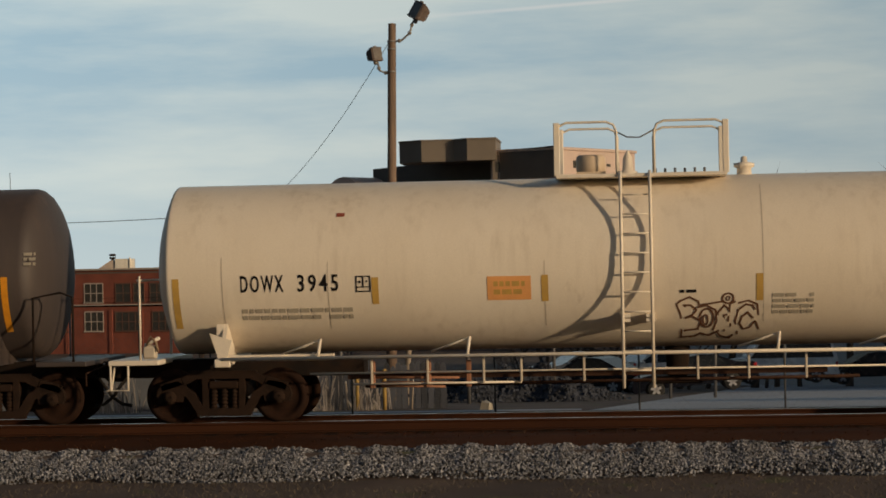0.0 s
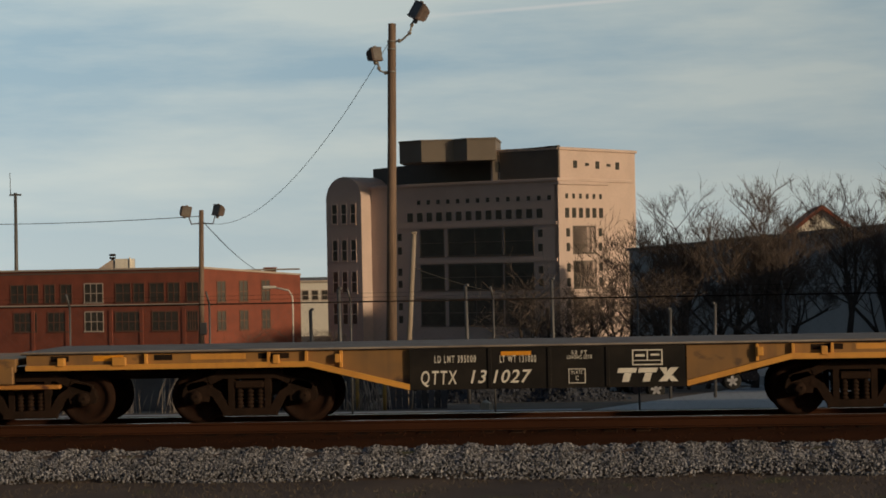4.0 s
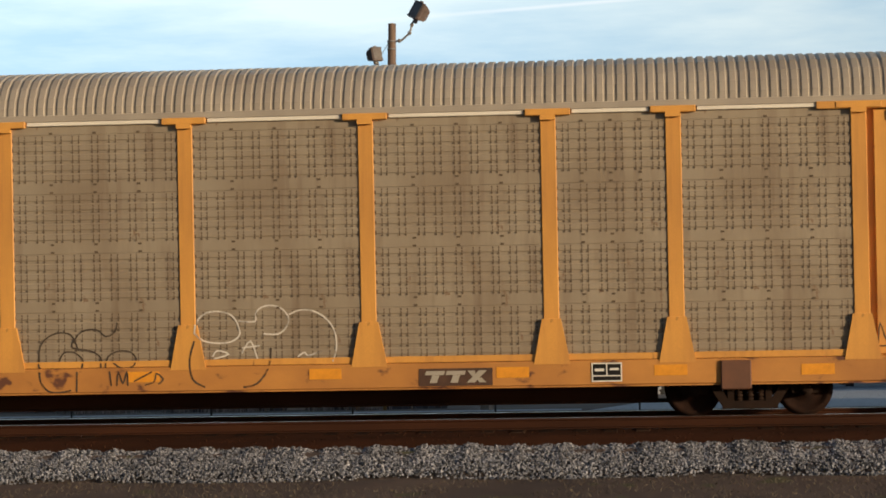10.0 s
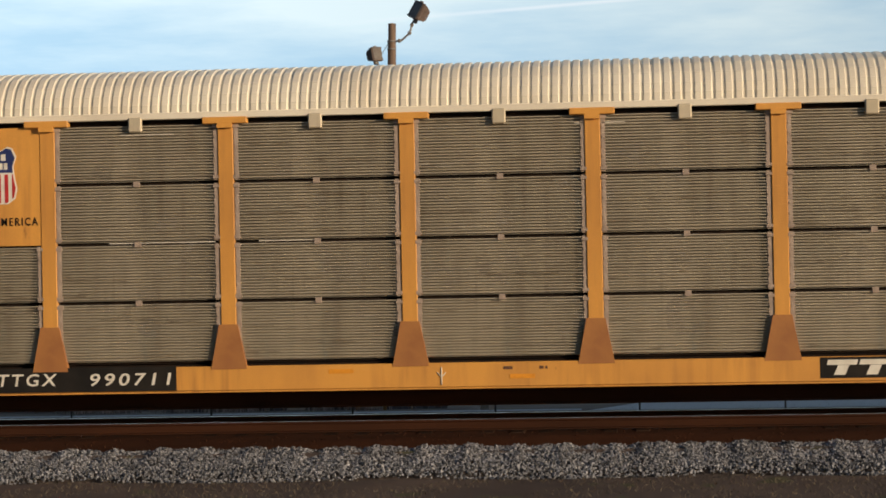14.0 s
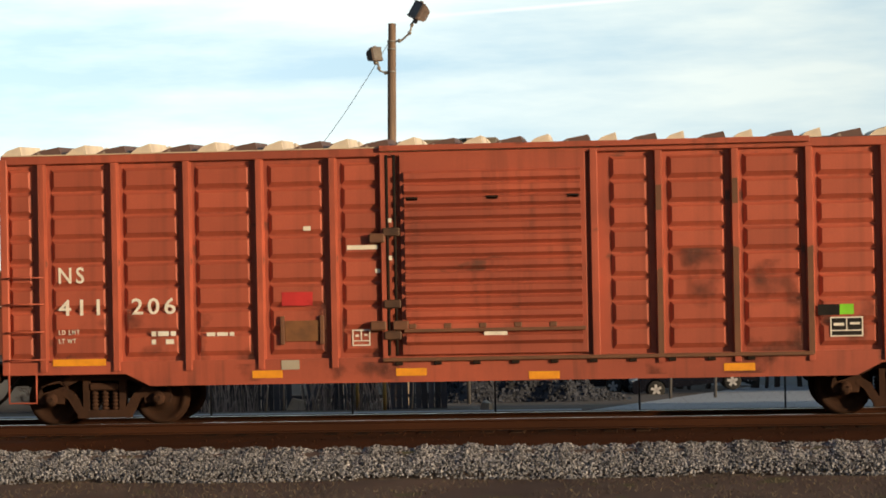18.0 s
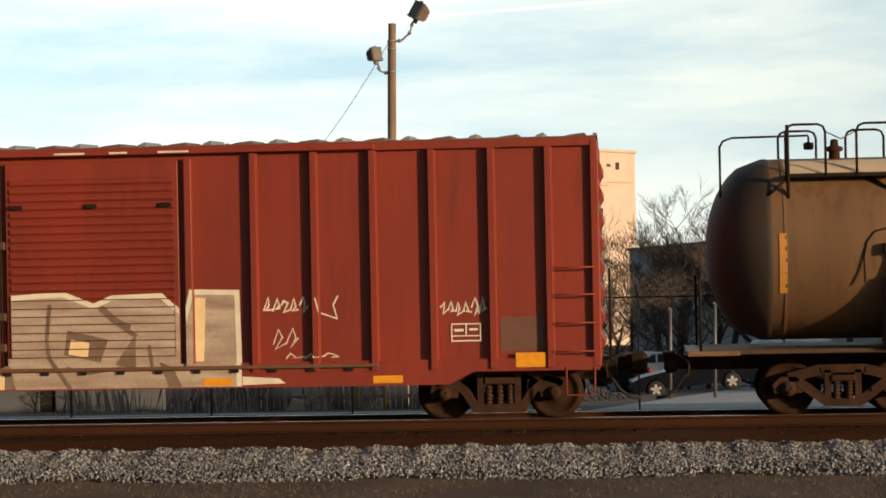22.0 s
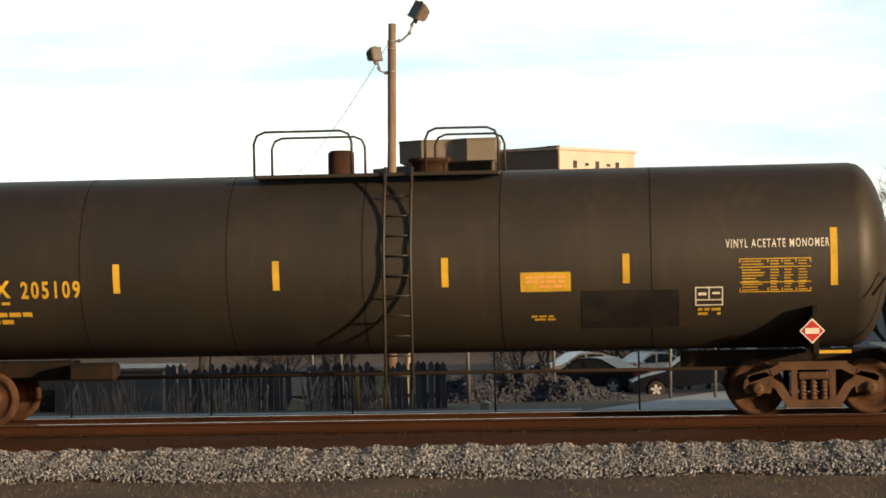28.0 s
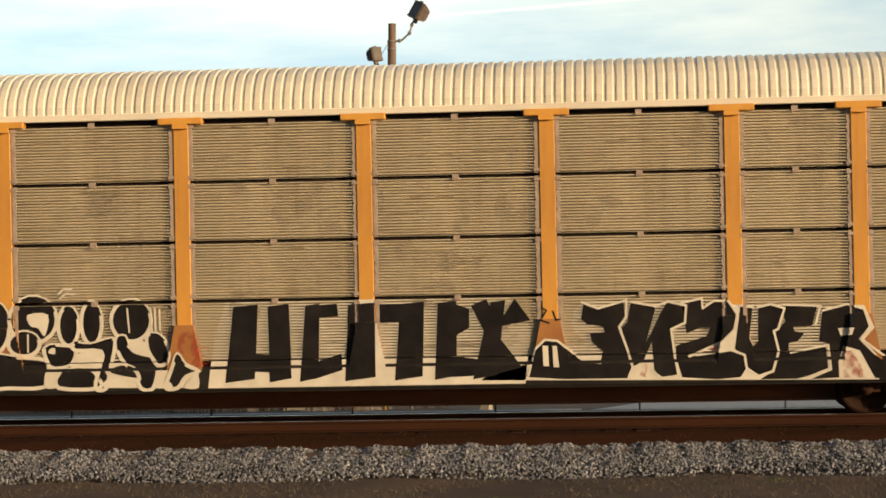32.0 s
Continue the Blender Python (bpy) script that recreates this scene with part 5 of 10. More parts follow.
# upper floors
up = part("upper_floor", Mesh().prism([(-31.15, 20.5), (-8.6, 20.5), (-8.6, 24.25), (-31.15, 23.3)], 4.0, 14.0), DARKCLAD, office, "dark clad upper storeys")
up.rotation_euler = (0, 0, radians(148 - 180))
part("lower_step", Mesh().box(-32.2, -26.0, 4.2, 13, 20.5, 21.95), DARKCLAD, up)
part("corner_block", Mesh().prism([(-8.6, 20.55), (-0.05, 20.55), (-0.05, 24.55), (-8.6, 24.3)], 0.3, 0.6), DARKCLAD, up)
part("roof_lip", Mesh().prism([(-8.6, 24.3), (-0.05, 24.55), (-0.05, 24.8), (-8.6, 24.5)], 0.2, 0.7), DARKCLAD, up)
# zigzag penthouse and a small bay, turned towards the street
pent = part("penthouse", Mesh().prism([(-19.6, 7.9), (-16.65, 5.4), (-12.75, 5.4), (-10.95, 3.6), (-7.5, 3.6), (-7.5, 14), (-19.6, 14)], 23.4, 25.9, "xy"), PENTCLAD, office, "brown clad penthouse with a folded front")
part("coping", Mesh().prism([(-19.7, 7.85), (-16.7, 5.28), (-12.8, 5.28), (-11.0, 3.48), (-7.4, 3.48), (-7.4, 14.1), (-19.7, 14.1)], 25.9, 26.1, "xy"), PENTCLAD, pent)
bay = part("bay", Mesh().box(-8.0, -5.55, 5.0, 8.0, 20.6, 24.0), PENTCLAD, office, "brown clad bay with a dark window")
part("pane", Mesh().box(-7.65, -5.9, 4.94, 5.02, 21.95, 23.2), PANE, bay)
ur = part("upper_block", Mesh().box(0.4, 17.9, 0.4, 10, 0, 24.3), STUCCO, office, "sunlit pinkish upper block")
ur.rotation_euler = (0, 0, radians(58))
part("cornice", Mesh().box(0.2, 18.1, 0.15, 10, 24.3, 24.65, 0.05), STUCCO, ur)
for k, u in enumerate((4.0, 6.6, 8.9, 11.4, 13.4)):
    part("dark_mark", Mesh().box(u, u + 0.8, 0.34, 0.42, 22.2 + 0.3 * (k % 2), 23.1 - 0.25 * (k % 2)), PANE, ur)
for z, us in ((20.62, (3.2, 6.0, 8.4, 11.2)), (18.6, (11.5,)), (16.5, (11.5,)), (14.4, (11.5,))):
    for u in us:
        part("slot_window", Mesh().box(u, u + 2.3, 0.34, 0.42, z, z + 0.2), PANE, ur)

# long grey warehouse that runs away from the track
GREYWALL = material("grey_block_wall", (0.44, 0.425, 0.43), 0.85, second=(0.3, 0.29, 0.3), scale=0.35, amount=0.7, bump=0.3, bump_scale=6)
wh = thing("warehouse", "long plain grey warehouse with a flat roof", "building", (12.8, 120, -8.7))
wh.scale = (1.6, 1.6, 1.6)
w = part("wall", Mesh().prism([(-30, 0), (32.6, 0), (32.6, 7.5), (0, 7.95), (-30, 8.3)], -0.3, 0), GREYWALL, wh)
w.rotation_euler = (0, 0, radians(105))
w.location = (0, 0, 0)
e = part("end_wall", Mesh().box(0, 30, -0.3, 0, 0, 7.6), GREYWALL, wh)
e.location = (32.4 * math.cos(radians(105)), 32.4 * math.sin(radians(105)), 0)
e.rotation_euler = (0, 0, radians(15))
rf = part("roof_edge", Mesh().prism([(-30, 8.3), (0, 7.95), (32.7, 7.5), (32.7, 7.62), (0, 8.07), (-30, 8.42)], -0.42, 0.1), STEEL, wh)
rf.rotation_euler = (0, 0, radians(105))
house = thing("gable_house", "cream gabled house lit by the sun", "house", (19.04, 240, -10.78))
house.scale = (1.6, 1.6, 1.6)
part("wall", Mesh().prism([(-2.4, 0), (2.4, 0), (2.4, 9.6), (0.05, 11.4), (-2.4, 9.6)], 0, 9), WHITE, house)
for s in (-1, 1):
    m = Mesh().prism([(0, 11.45), (s * 3.0, 9.15), (s * 3.0, 9.4), (0, 11.75)], -0.4, 9.3)
    part("roof", m, BRICK, house)

# ---------------------------------------------------------------- paint, letters and fittings of the cars
def thin_paint(m, lo, hi, scale):
    """Spray paint that covers unevenly."""
    n, ln = m.node_tree.nodes, m.node_tree.links.new
    tc, nz, mr = n.new("ShaderNodeTexCoord"), n.new("ShaderNodeTexNoise"), n.new("ShaderNodeMapRange")
    nz.inputs["Scale"].default_value, nz.inputs["Detail"].default_value = scale, 6
    mr.inputs[1].default_value, mr.inputs[2].default_value = lo, hi
    ln(tc.outputs["Object"], nz.inputs["Vector"])
    ln(nz.outputs["Fac"], mr.inputs[0])
    ln(mr.outputs[0], n["Principled BSDF"].inputs["Alpha"])


SILVER = material("silver_spray", (0.56, 0.455, 0.385), 0.5, 0.1, second=(0.27, 0.19, 0.15), scale=1.9, stretch=(0.4, 1, 3.0), amount=1.0, fine=0.25, bump_scale=25, spots=(0.3, 0.16, 0.1), spot_scale=6, spot_at=0.68)
INK = material("black_spray", (0.012, 0.011, 0.012), 0.85, second=(0.025, 0.022, 0.022), scale=3)
for dull in (INK, BLACK):
    dull.node_tree.nodes["Principled BSDF"].inputs["Specular IOR Level"].default_value = 0.1
CHALK = material("white_spray", (0.75, 0.7, 0.6), 0.7, second=(0.58, 0.53, 0.45), scale=3, amount=0.6)
WORN_CHALK = material("worn_white_spray", (0.5, 0.45, 0.37), 0.7, second=(0.42, 0.37, 0.29), scale=3)
thin_paint(WORN_CHALK, 0.2, 0.6, 7)
TAG_WHITE = material("streaky_white_spray", (0.72, 0.67, 0.58), 0.7, second=(0.55, 0.5, 0.42), scale=3, amount=0.7)
thin_paint(TAG_WHITE, 0.28, 0.5, 4)
SMOKE = material("smoke_black_spray", (0.05, 0.035, 0.025), 0.8, second=(0.1, 0.07, 0.045), scale=3)
thin_paint(SMOKE, 0.15, 0.55, 6)
BLUE_INK = material("blue_spray", (0.035, 0.05, 0.085), 0.7, second=(0.07, 0.08, 0.1), scale=2.5, amount=0.8)
thin_paint(BLUE_INK, 0.3, 0.6, 5)
RED_INK = material("red_spray", (0.5, 0.06, 0.04), 0.6, second=(0.36, 0.06, 0.05), scale=3)
thin_paint(RED_INK, 0.4, 0.8, 6)
NAVY = material("navy_enamel", (0.03, 0.045, 0.18), 0.45)
FLAG_RED = material("red_enamel", (0.55, 0.035, 0.035), 0.45)
LOGO_GREY = material("slate_enamel", (0.06, 0.075, 0.1), 0.5)
GREEN = material("green_label", (0.25, 0.75, 0.03), 0.5)
ORANGE = material("orange_placard", (0.8, 0.38, 0.13), 0.6, second=(0.7, 0.33, 0.12), scale=4)
YLABEL = material("yellow_label", (0.7, 0.43, 0.04), 0.5)
STAIN = material("brown_patch", (0.12, 0.055, 0.03), 0.7, second=(0.17, 0.07, 0.035), scale=3)
PALE = material("pale_grey_patch", (0.4, 0.36, 0.29), 0.6, second=(0.33, 0.29, 0.23), scale=3)
CREAM = material("cream_band", (0.62, 0.5, 0.37), 0.55, second=(0.5, 0.39, 0.28), scale=1.5)


def cut(poly, axis, limit, keep_above):
    """Clips a polygon at a level."""
    out = []
    for i, p in enumerate(poly):
        q = poly[(i + 1) % len(poly)]
        a, b = p[axis] - limit, q[axis] - limit
        if not keep_above:
            a, b = -a, -b
        if a >= 0:
            out.append(p)
        if (a > 0 > b) or (a < 0 < b):
            t = a / (a - b)
            out.append((p[0] + (q[0] - p[0]) * t, p[1] + (q[1] - p[1]) * t))
    return out


def stroke(pts, w):
    """A brush stroke as a run of quads with mitred joints; w: one width or one for each point."""
    P = [Vector(p) for p in pts]
    ws = w if isinstance(w, (list, tuple)) else [w] * len(P)
    L, Rr = [], []
    for i, p in enumerate(P):
        d0 = (P[i] - P[i - 1]).normalized() if i else (P[1] - P[0]).normalized()
        d1 = (P[i + 1] - P[i]).normalized() if i < len(P) - 1 else d0
        t = (d0 + d1)
        t = t.normalized() if t.length > 1e-4 else d0
        nrm = Vector((-t.y, t.x))
        k = min(1.6, 1 / max(0.4, nrm.dot(Vector((-d0.y, d0.x)))))
        L.append(tuple(p + nrm * ws[i] / 2 * k))
        Rr.append(tuple(p - nrm * ws[i] / 2 * k))
    return [[L[i], L[i + 1], Rr[i + 1], Rr[i]] for i in range(len(P) - 1)]


def smooth(pts, w):
    """A curved brush stroke through the points."""
    q = [pts[0]] + list(pts) + [pts[-1]]
    out = [pts[0]]
    for p0, p1, p2, p3 in zip(q, q[1:], q[2:], q[3:]):
        for t in (1 / 3, 2 / 3, 1.0):
            out.append(tuple(0.5 * (2 * b + (c - a) * t + (2 * a - 5 * b + 4 * c - d) * t * t + (3 * b - a - 3 * c + d) * t ** 3) for a, b, c, d in zip(p0, p1, p2, p3)))
    return stroke(out, w)


def rounded(pts):
    """A closed outline with soft corners through the points."""
    n, out = len(pts), []
    for i in range(n):
        p0, p1, p2, p3 = pts[i - 1], pts[i], pts[(i + 1) % n], pts[(i + 2) % n]
        for t in (0.0, 1 / 3, 2 / 3):
            out.append(tuple(0.5 * (2 * b + (c - a) * t + (2 * a - 5 * b + 4 * c - d) * t * t + (3 * b - a - 3 * c + d) * t ** 3) for a, b, c, d in zip(p0, p1, p2, p3)))
    return out


def ring(cx, cz, rx, rz, w, a0=0, a1=360, n=14):
    return stroke([(cx + rx * math.cos(radians(a0 + (a1 - a0) * k / n)), cz + rz * math.sin(radians(a0 + (a1 - a0) * k / n))) for k in range(n + 1)], w)


def rack_cells(x0, x1):
    """Where paint lies on an autorack's side: ribs of the panels, posts and their feet, the sill."""
    cells = [(-14, 14, 0.565, 0.9, -1.503)]
    for x in POSTS:
        if x0 - 1 < x < x1 + 1:
            cells += [(x - 0.125, x + 0.125, 1.62, 4.8, -1.473), ] + [(x - 0.29 + 0.02 * k, x + 0.29 - 0.02 * k, 0.9 + 0.1 * k, 1.0 + 0.1 * k + (0.02 if k == 6 else 0), -1.513) for k in range(7)]
    h = 0.93 / 12
    for a, b in zip(POSTS, POSTS[1:]):
        if b < x0 or a > x1:
            continue
        for tz0, tz1 in TIERS[:3]:
            n = max(2, round((tz1 - 0.03 - tz0) / RIB_PITCH))
            h = (tz1 - 0.03 - tz0) / n
            for k in range(n):
                cells.append((a + 0.15, b - 0.15, tz0 + k * h + h * 0.54, tz0 + k * h + h * 0.96, -1.4435))
        cells.append((a + 0.2, b - 0.2, 0.905, 1.03, -1.478))
    return cells


def plain_cells(y, posts=(), half=0.07, post_y=None, sill=None, z_sill=1.0):
    cells = []
    edges = sorted(posts)
    cuts = [-20] + [e for p in edges for e in (p - half, p + half)] + [20]
    for i in range(0, len(cuts), 2):
        cells.append((cuts[i], cuts[i + 1], z_sill, 6, y))
    for p in edges:
        cells.append((p - half * 0.66, p + half * 0.66, z_sill, 6, post_y))
    if sill is not None:
        cells.append((-20, 20, 0.3, z_sill, sill))
    return cells


def spray(name, polys, mat, car, cells, label="", lift=0.0):
    """Lays flat shapes on a car's uneven side."""
    m = Mesh()
    for i, poly in enumerate(polys):
        rise = lift + (i % 30) * 0.00006
        for x0, x1, z0, z1, y in cells:
            q = cut(cut(cut(cut(poly, 0, x0, True), 0, x1, False), 1, z0, True), 1, z1, False)
            if len(q) > 2:
                area = sum(q[i][0] * q[(i + 1) % len(q)][1] - q[(i + 1) % len(q)][0] * q[i][1] for i in range(len(q)))
                if abs(area) < 2e-5:
                    continue
                if area < 0:
                    q = q[::-1]
                m.add([(x, y - rise, z) for x, z in q], [tuple(range(len(q)))])
    return part(name, m, mat, car, label)


def scribble(x0, x1, z0, z1, loops, seed, w=0.022):
    """Quick looping handwriting that cannot be read."""
    rnd, out = random.Random(seed), []
    st = (x1 - x0) / loops
    for k in range(loops):
        x, h = x0 + st * k, z1 - z0
        q = [(x, z0 + h * rnd.uniform(0.1, 0.5)), (x + st * rnd.uniform(0.2, 0.6), z0 + h * rnd.uniform(0.7, 1)), (x + st * rnd.uniform(0.5, 0.9), z0 + h * rnd.uniform(0.3, 0.6)),
             (x + st * rnd.uniform(0.1, 0.5), z0 + h * rnd.uniform(0, 0.3)), (x + st * rnd.uniform(0.8, 1.2), z0 + h * rnd.uniform(0.2, 0.5))]
        out += stroke(q, w)
    return out


def plate(car, name, x0, x1, z0, z1, mat, y, label="", th=0.006):
    return part(name, Mesh().box(x0, x1, y - th, y, z0, z1), mat, car, label)


def notice(car, x0, x1, z0, z1, y):
    """A yellow notice with a brown border and faint lines."""
    n = plate(car, "notice", x0, x1, z0, z1, YLABEL, y, "yellow notice with a brown border")
    m, w = Mesh(), 0.018
    m.box(x0, x1, y - 0.01, y - 0.007, z0, z0 + w).box(x0, x1, y - 0.01, y - 0.007, z1 - w, z1).box(x0, x0 + w, y - 0.01, y - 0.007, z0 + w, z1 - w).box(x1 - w, x1, y - 0.01, y - 0.007, z0 + w, z1 - w)
    part("border", m, STAIN, n)
    for k in (0.3, 0.6):
        part("faint_line", Mesh().box(x0 + 0.1, x1 - 0.12, y - 0.009, y - 0.007, z0 + (z1 - z0) * k, z0 + (z1 - z0) * k + 0.022), ORANGE, n)
    return n


def frame_label(car, x0, x1, z0, z1, y, back=None, front=None):
    """A stencilled data box: border and cross lines."""
    front = front or WHITE
    if back:
        plate(car, "label_ground", x0, x1, z0, z1, back, y)
    m, w, yy = Mesh(), 0.02, y - 0.01
    m.box(x0, x1, yy, yy + 0.004, z0, z0 + w).box(x0, x1, yy, yy + 0.004, z1 - w, z1).box(x0, x0 + w, yy, yy + 0.004, z0 + w, z1 - w).box(x1 - w, x1, yy, yy + 0.004, z0 + w, z1 - w)
    xm = (x0 + x1) / 2
    m.box(xm - 0.01, xm + 0.01, yy, yy + 0.004, z0 + (z1 - z0) * 0.3, z1 - w).box(x0 + w, x1 - w, yy, yy + 0.004, z0 + (z1 - z0) * 0.28, z0 + (z1 - z0) * 0.34)
    m.box(x0 + 0.05, xm - 0.04, yy, yy + 0.004, z0 + (z1 - z0) * 0.55, z0 + (z1 - z0) * 0.7).box(xm + 0.05, x1 - 0.05, yy, yy + 0.004, z0 + (z1 - z0) * 0.6, z0 + (z1 - z0) * 0.72)
    return part("data_label", m, front, car, "stencilled data box")


def emblem(car, x0, x1, z0, z1, zm, y):
    """A shield: blue head over red and white bars, with bars where its name stands."""
    xc, hw, h = (x0 + x1) / 2, (x1 - x0) / 2, z1 - z0
    half = [(0, 1.0), (0.35, 0.93), (0.62, 1.0), (0.82, 0.98), (0.98, 0.83), (0.86, 0.68), (0.9, 0.5), (1.0, 0.3), (0.92, 0.14), (0.62, 0.05), (0.3, 0.05), (0, 0.0)]
    out = [(xc + hw * a, z0 + h * b) for a, b in half] + [(xc - hw * a, z0 + h * b) for a, b in half[-2:0:-1]]
    sh = part("shield", Mesh().prism(out, y - 0.006, y), WHITE, car, "red, white and blue shield emblem")
    inner = [(xc + (x - xc) * 0.94, (z0 + z1) / 2 + (z - (z0 + z1) / 2) * 0.95) for x, z in out]
    spray("shield_head", [cut(inner, 1, zm, True)], NAVY, sh, [(-20, 20, 0, 9, y - 0.009)])
    low = cut(inner, 1, zm - 0.03, False)
    w = hw * 1.88 / 13
    spray("shield_bar", [cut(cut(low, 0, xc - hw * 0.94 + w * k, True), 0, xc - hw * 0.94 + w * (k + 1), False) for k in range(0, 13, 2)], FLAG_RED, sh, [(-20, 20, 0, 9, y - 0.009)])
    zt = zm + (z1 - zm) * 0.12
    b = Mesh()
    for r, (w0, n) in enumerate(((0.66, 7), (0.6, 5))):
        zz, st = zt + r * (z1 - zm) * 0.34, 2 * hw * w0 / n
        for k in range(n):
            xa = xc - hw * w0 + st * k
            b.box(xa + st * 0.08, xa + st * 0.84, y - 0.013, y - 0.01, zz, zz + (z1 - zm) * 0.25)
    part("name_bar", b, WHITE, sh)
    return sh


def slab_mark(car, x0, x1, z0, z1, y, mat):
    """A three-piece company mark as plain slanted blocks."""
    w, h, m = (x1 - x0) / 3.1, z1 - z0, Mesh()
    for k in range(3):
        xa = x0 + k * w * 1.03
        if k < 2:
            m.prism([(xa, z1 - h * 0.34), (xa + h * 0.1, z1), (xa + w, z1), (xa + w - h * 0.1, z1 - h * 0.34)], y - 0.005, y)
            m.prism([(xa + w * 0.22, z0), (xa + w * 0.58, z0), (xa + w * 0.72, z1 - h * 0.36), (xa + w * 0.36, z1 - h * 0.36)], y - 0.005, y)
        else:
            m.prism([(xa, z0), (xa + w * 0.4, z0), (xa + w, z1), (xa + w * 0.6, z1)], y - 0.005, y)
            m.prism([(xa + w * 0.62, z0), (xa + w * 0.98, z0), (xa + w * 0.72, z0 + h * 0.42), (xa + w * 0.5, z0 + h * 0.3)], y - 0.0065, y)
            m.prism([(xa + w * 0.05, z1), (xa + w * 0.42, z1), (xa + w * 0.42, z1 - h * 0.4), (xa + w * 0.28, z1 - h * 0.5)], y - 0.0065, y)
    return part("company_mark", m, mat, car)


# ---- autorack with the emblem: dull sides, tags
SIL = -1.503
plate(c3, "emblem_panel", -9.17, -7.46, 3.0, 4.85, YELLOW, -1.43, "yellow panel with an emblem", 0.03)
emblem(c3, -8.97, -7.64, 3.2, 4.79, 4.06, -1.462)
plate(c3, "number_ground", -7.77, -5.02, 0.56, 0.95, BLACK, SIL + 0.003)
lettering("TTGX", 0.25, WHITE, c3, -7.7, SIL - 0.006, 0.62, width=0.68)
lettering("985170", 0.25, WHITE, c3, -6.9, SIL - 0.006, 0.62, width=1.08)
plate(c3, "mark_ground", 5.2, 6.38, 0.58, 0.86, FADED, SIL + 0.003)
slab_mark(c3, 5.3, 6.3, 0.63, 0.82, SIL - 0.005, PALE)
frame_label(c3, 7.95, 8.43, 0.61, 0.91, SIL, BLACK)
conspicuity(c3, [(-11.64, 0.77), (-8.6, 0.76), (-3.4, 0.76), (0.75, 0.8), (3.7, 0.8), (6.7, 0.78), (9.2, 0.78), (11.5, 0.76)], REFLECT, SIL, 0.52, 0.17)
plate(c3, "orange_label", -2.42, -1.94, 0.76, 0.87, REFLECT, SIL)
for x in (-10.45, 10.22):
    part("jacking_pad", Mesh().box(x - 0.24, x + 0.24, -1.56, -1.45, 0.46, 0.92, 0.02), STAIN, c3)
for x in (-12.8, 12.93):
    notice(c3, x - 0.3, x + 0.3, 1.55, 1.76, -1.4455)
part("small_writing", bars(12.74, 13.08, 3.95, 4.3, 5, -1.4455, 3), STAIN, c3)
frame_label(c3, 12.67, 13.23, 3.03, 3.37, -1.4455, None, STAIN)
RC = rack_cells(-14, 14)
RF = [c for c in RC if c[4] != -1.4435] + [(a + 0.15, b - 0.15, z0 + 0.005, z1 - 0.035, -1.4435) for a, b in zip(POSTS, POSTS[1:]) for z0, z1 in TIERS[:3]]
old_cells = [c for c in RC if c[4] != -1.4435] + [(a + 0.15, b - 0.15, 1.06, 3.0, -1.4495) for a, b in zip(POSTS, POSTS[1:])]
# silver and white letters, loosely sprayed
P = [[[(-4.22, 1.82), (-3.9, 1.85), (-3.86, 1.55), (-4.17, 1.58)], [(-4.17, 1.58), (-3.86, 1.55), (-3.78, 1.0), (-4.04, 1.01)], [(-4.04, 1.01), (-3.78, 1.0), (-3.72, 0.72), (-3.92, 0.65)],
      [(-4.64, 1.16), (-4.48, 1.44), (-4.26, 1.58), (-4.3, 1.25)], [(-4.26, 1.58), (-4.21, 1.29), (-4.14, 1.01), (-4.27, 0.97), (-4.3, 1.25)]],
     smooth([(-3.86, 1.62), (-3.54, 1.68), (-3.15, 1.66), (-2.9, 1.58)], 0.1), smooth([(-2.9, 1.6), (-2.98, 1.44), (-3.27, 1.33), (-3.75, 1.34)], 0.13), smooth([(-3.8, 1.3), (-3.3, 1.3)], 0.18), smooth([(-3.72, 1.46), (-3.5, 1.56), (-3.2, 1.52)], 0.03),
     stroke([(-3.6, 1.26), (-3.27, 1.1), (-2.88, 0.88), (-2.71, 0.7), (-2.5, 0.98), (-2.66, 1.02)], [0.2, 0.18, 0.2, 0.2, 0.14, 0.06]),
     stroke([(-2.22, 1.78), (-2.3, 1.4), (-2.42, 0.95)], [0.3, 0.16, 0.1]), stroke([(-2.18, 1.75), (-2.02, 1.3), (-1.95, 0.98)], [0.14, 0.18, 0.16]), stroke([(-2.42, 1.0), (-1.95, 1.02)], 0.12), stroke([(-2.44, 0.9), (-2.42, 0.68), (-2.0, 0.7), (-1.92, 0.95)], 0.05)]
spray("white_tag", sum(P, []), TAG_WHITE, c3, old_cells, "white block graffiti")
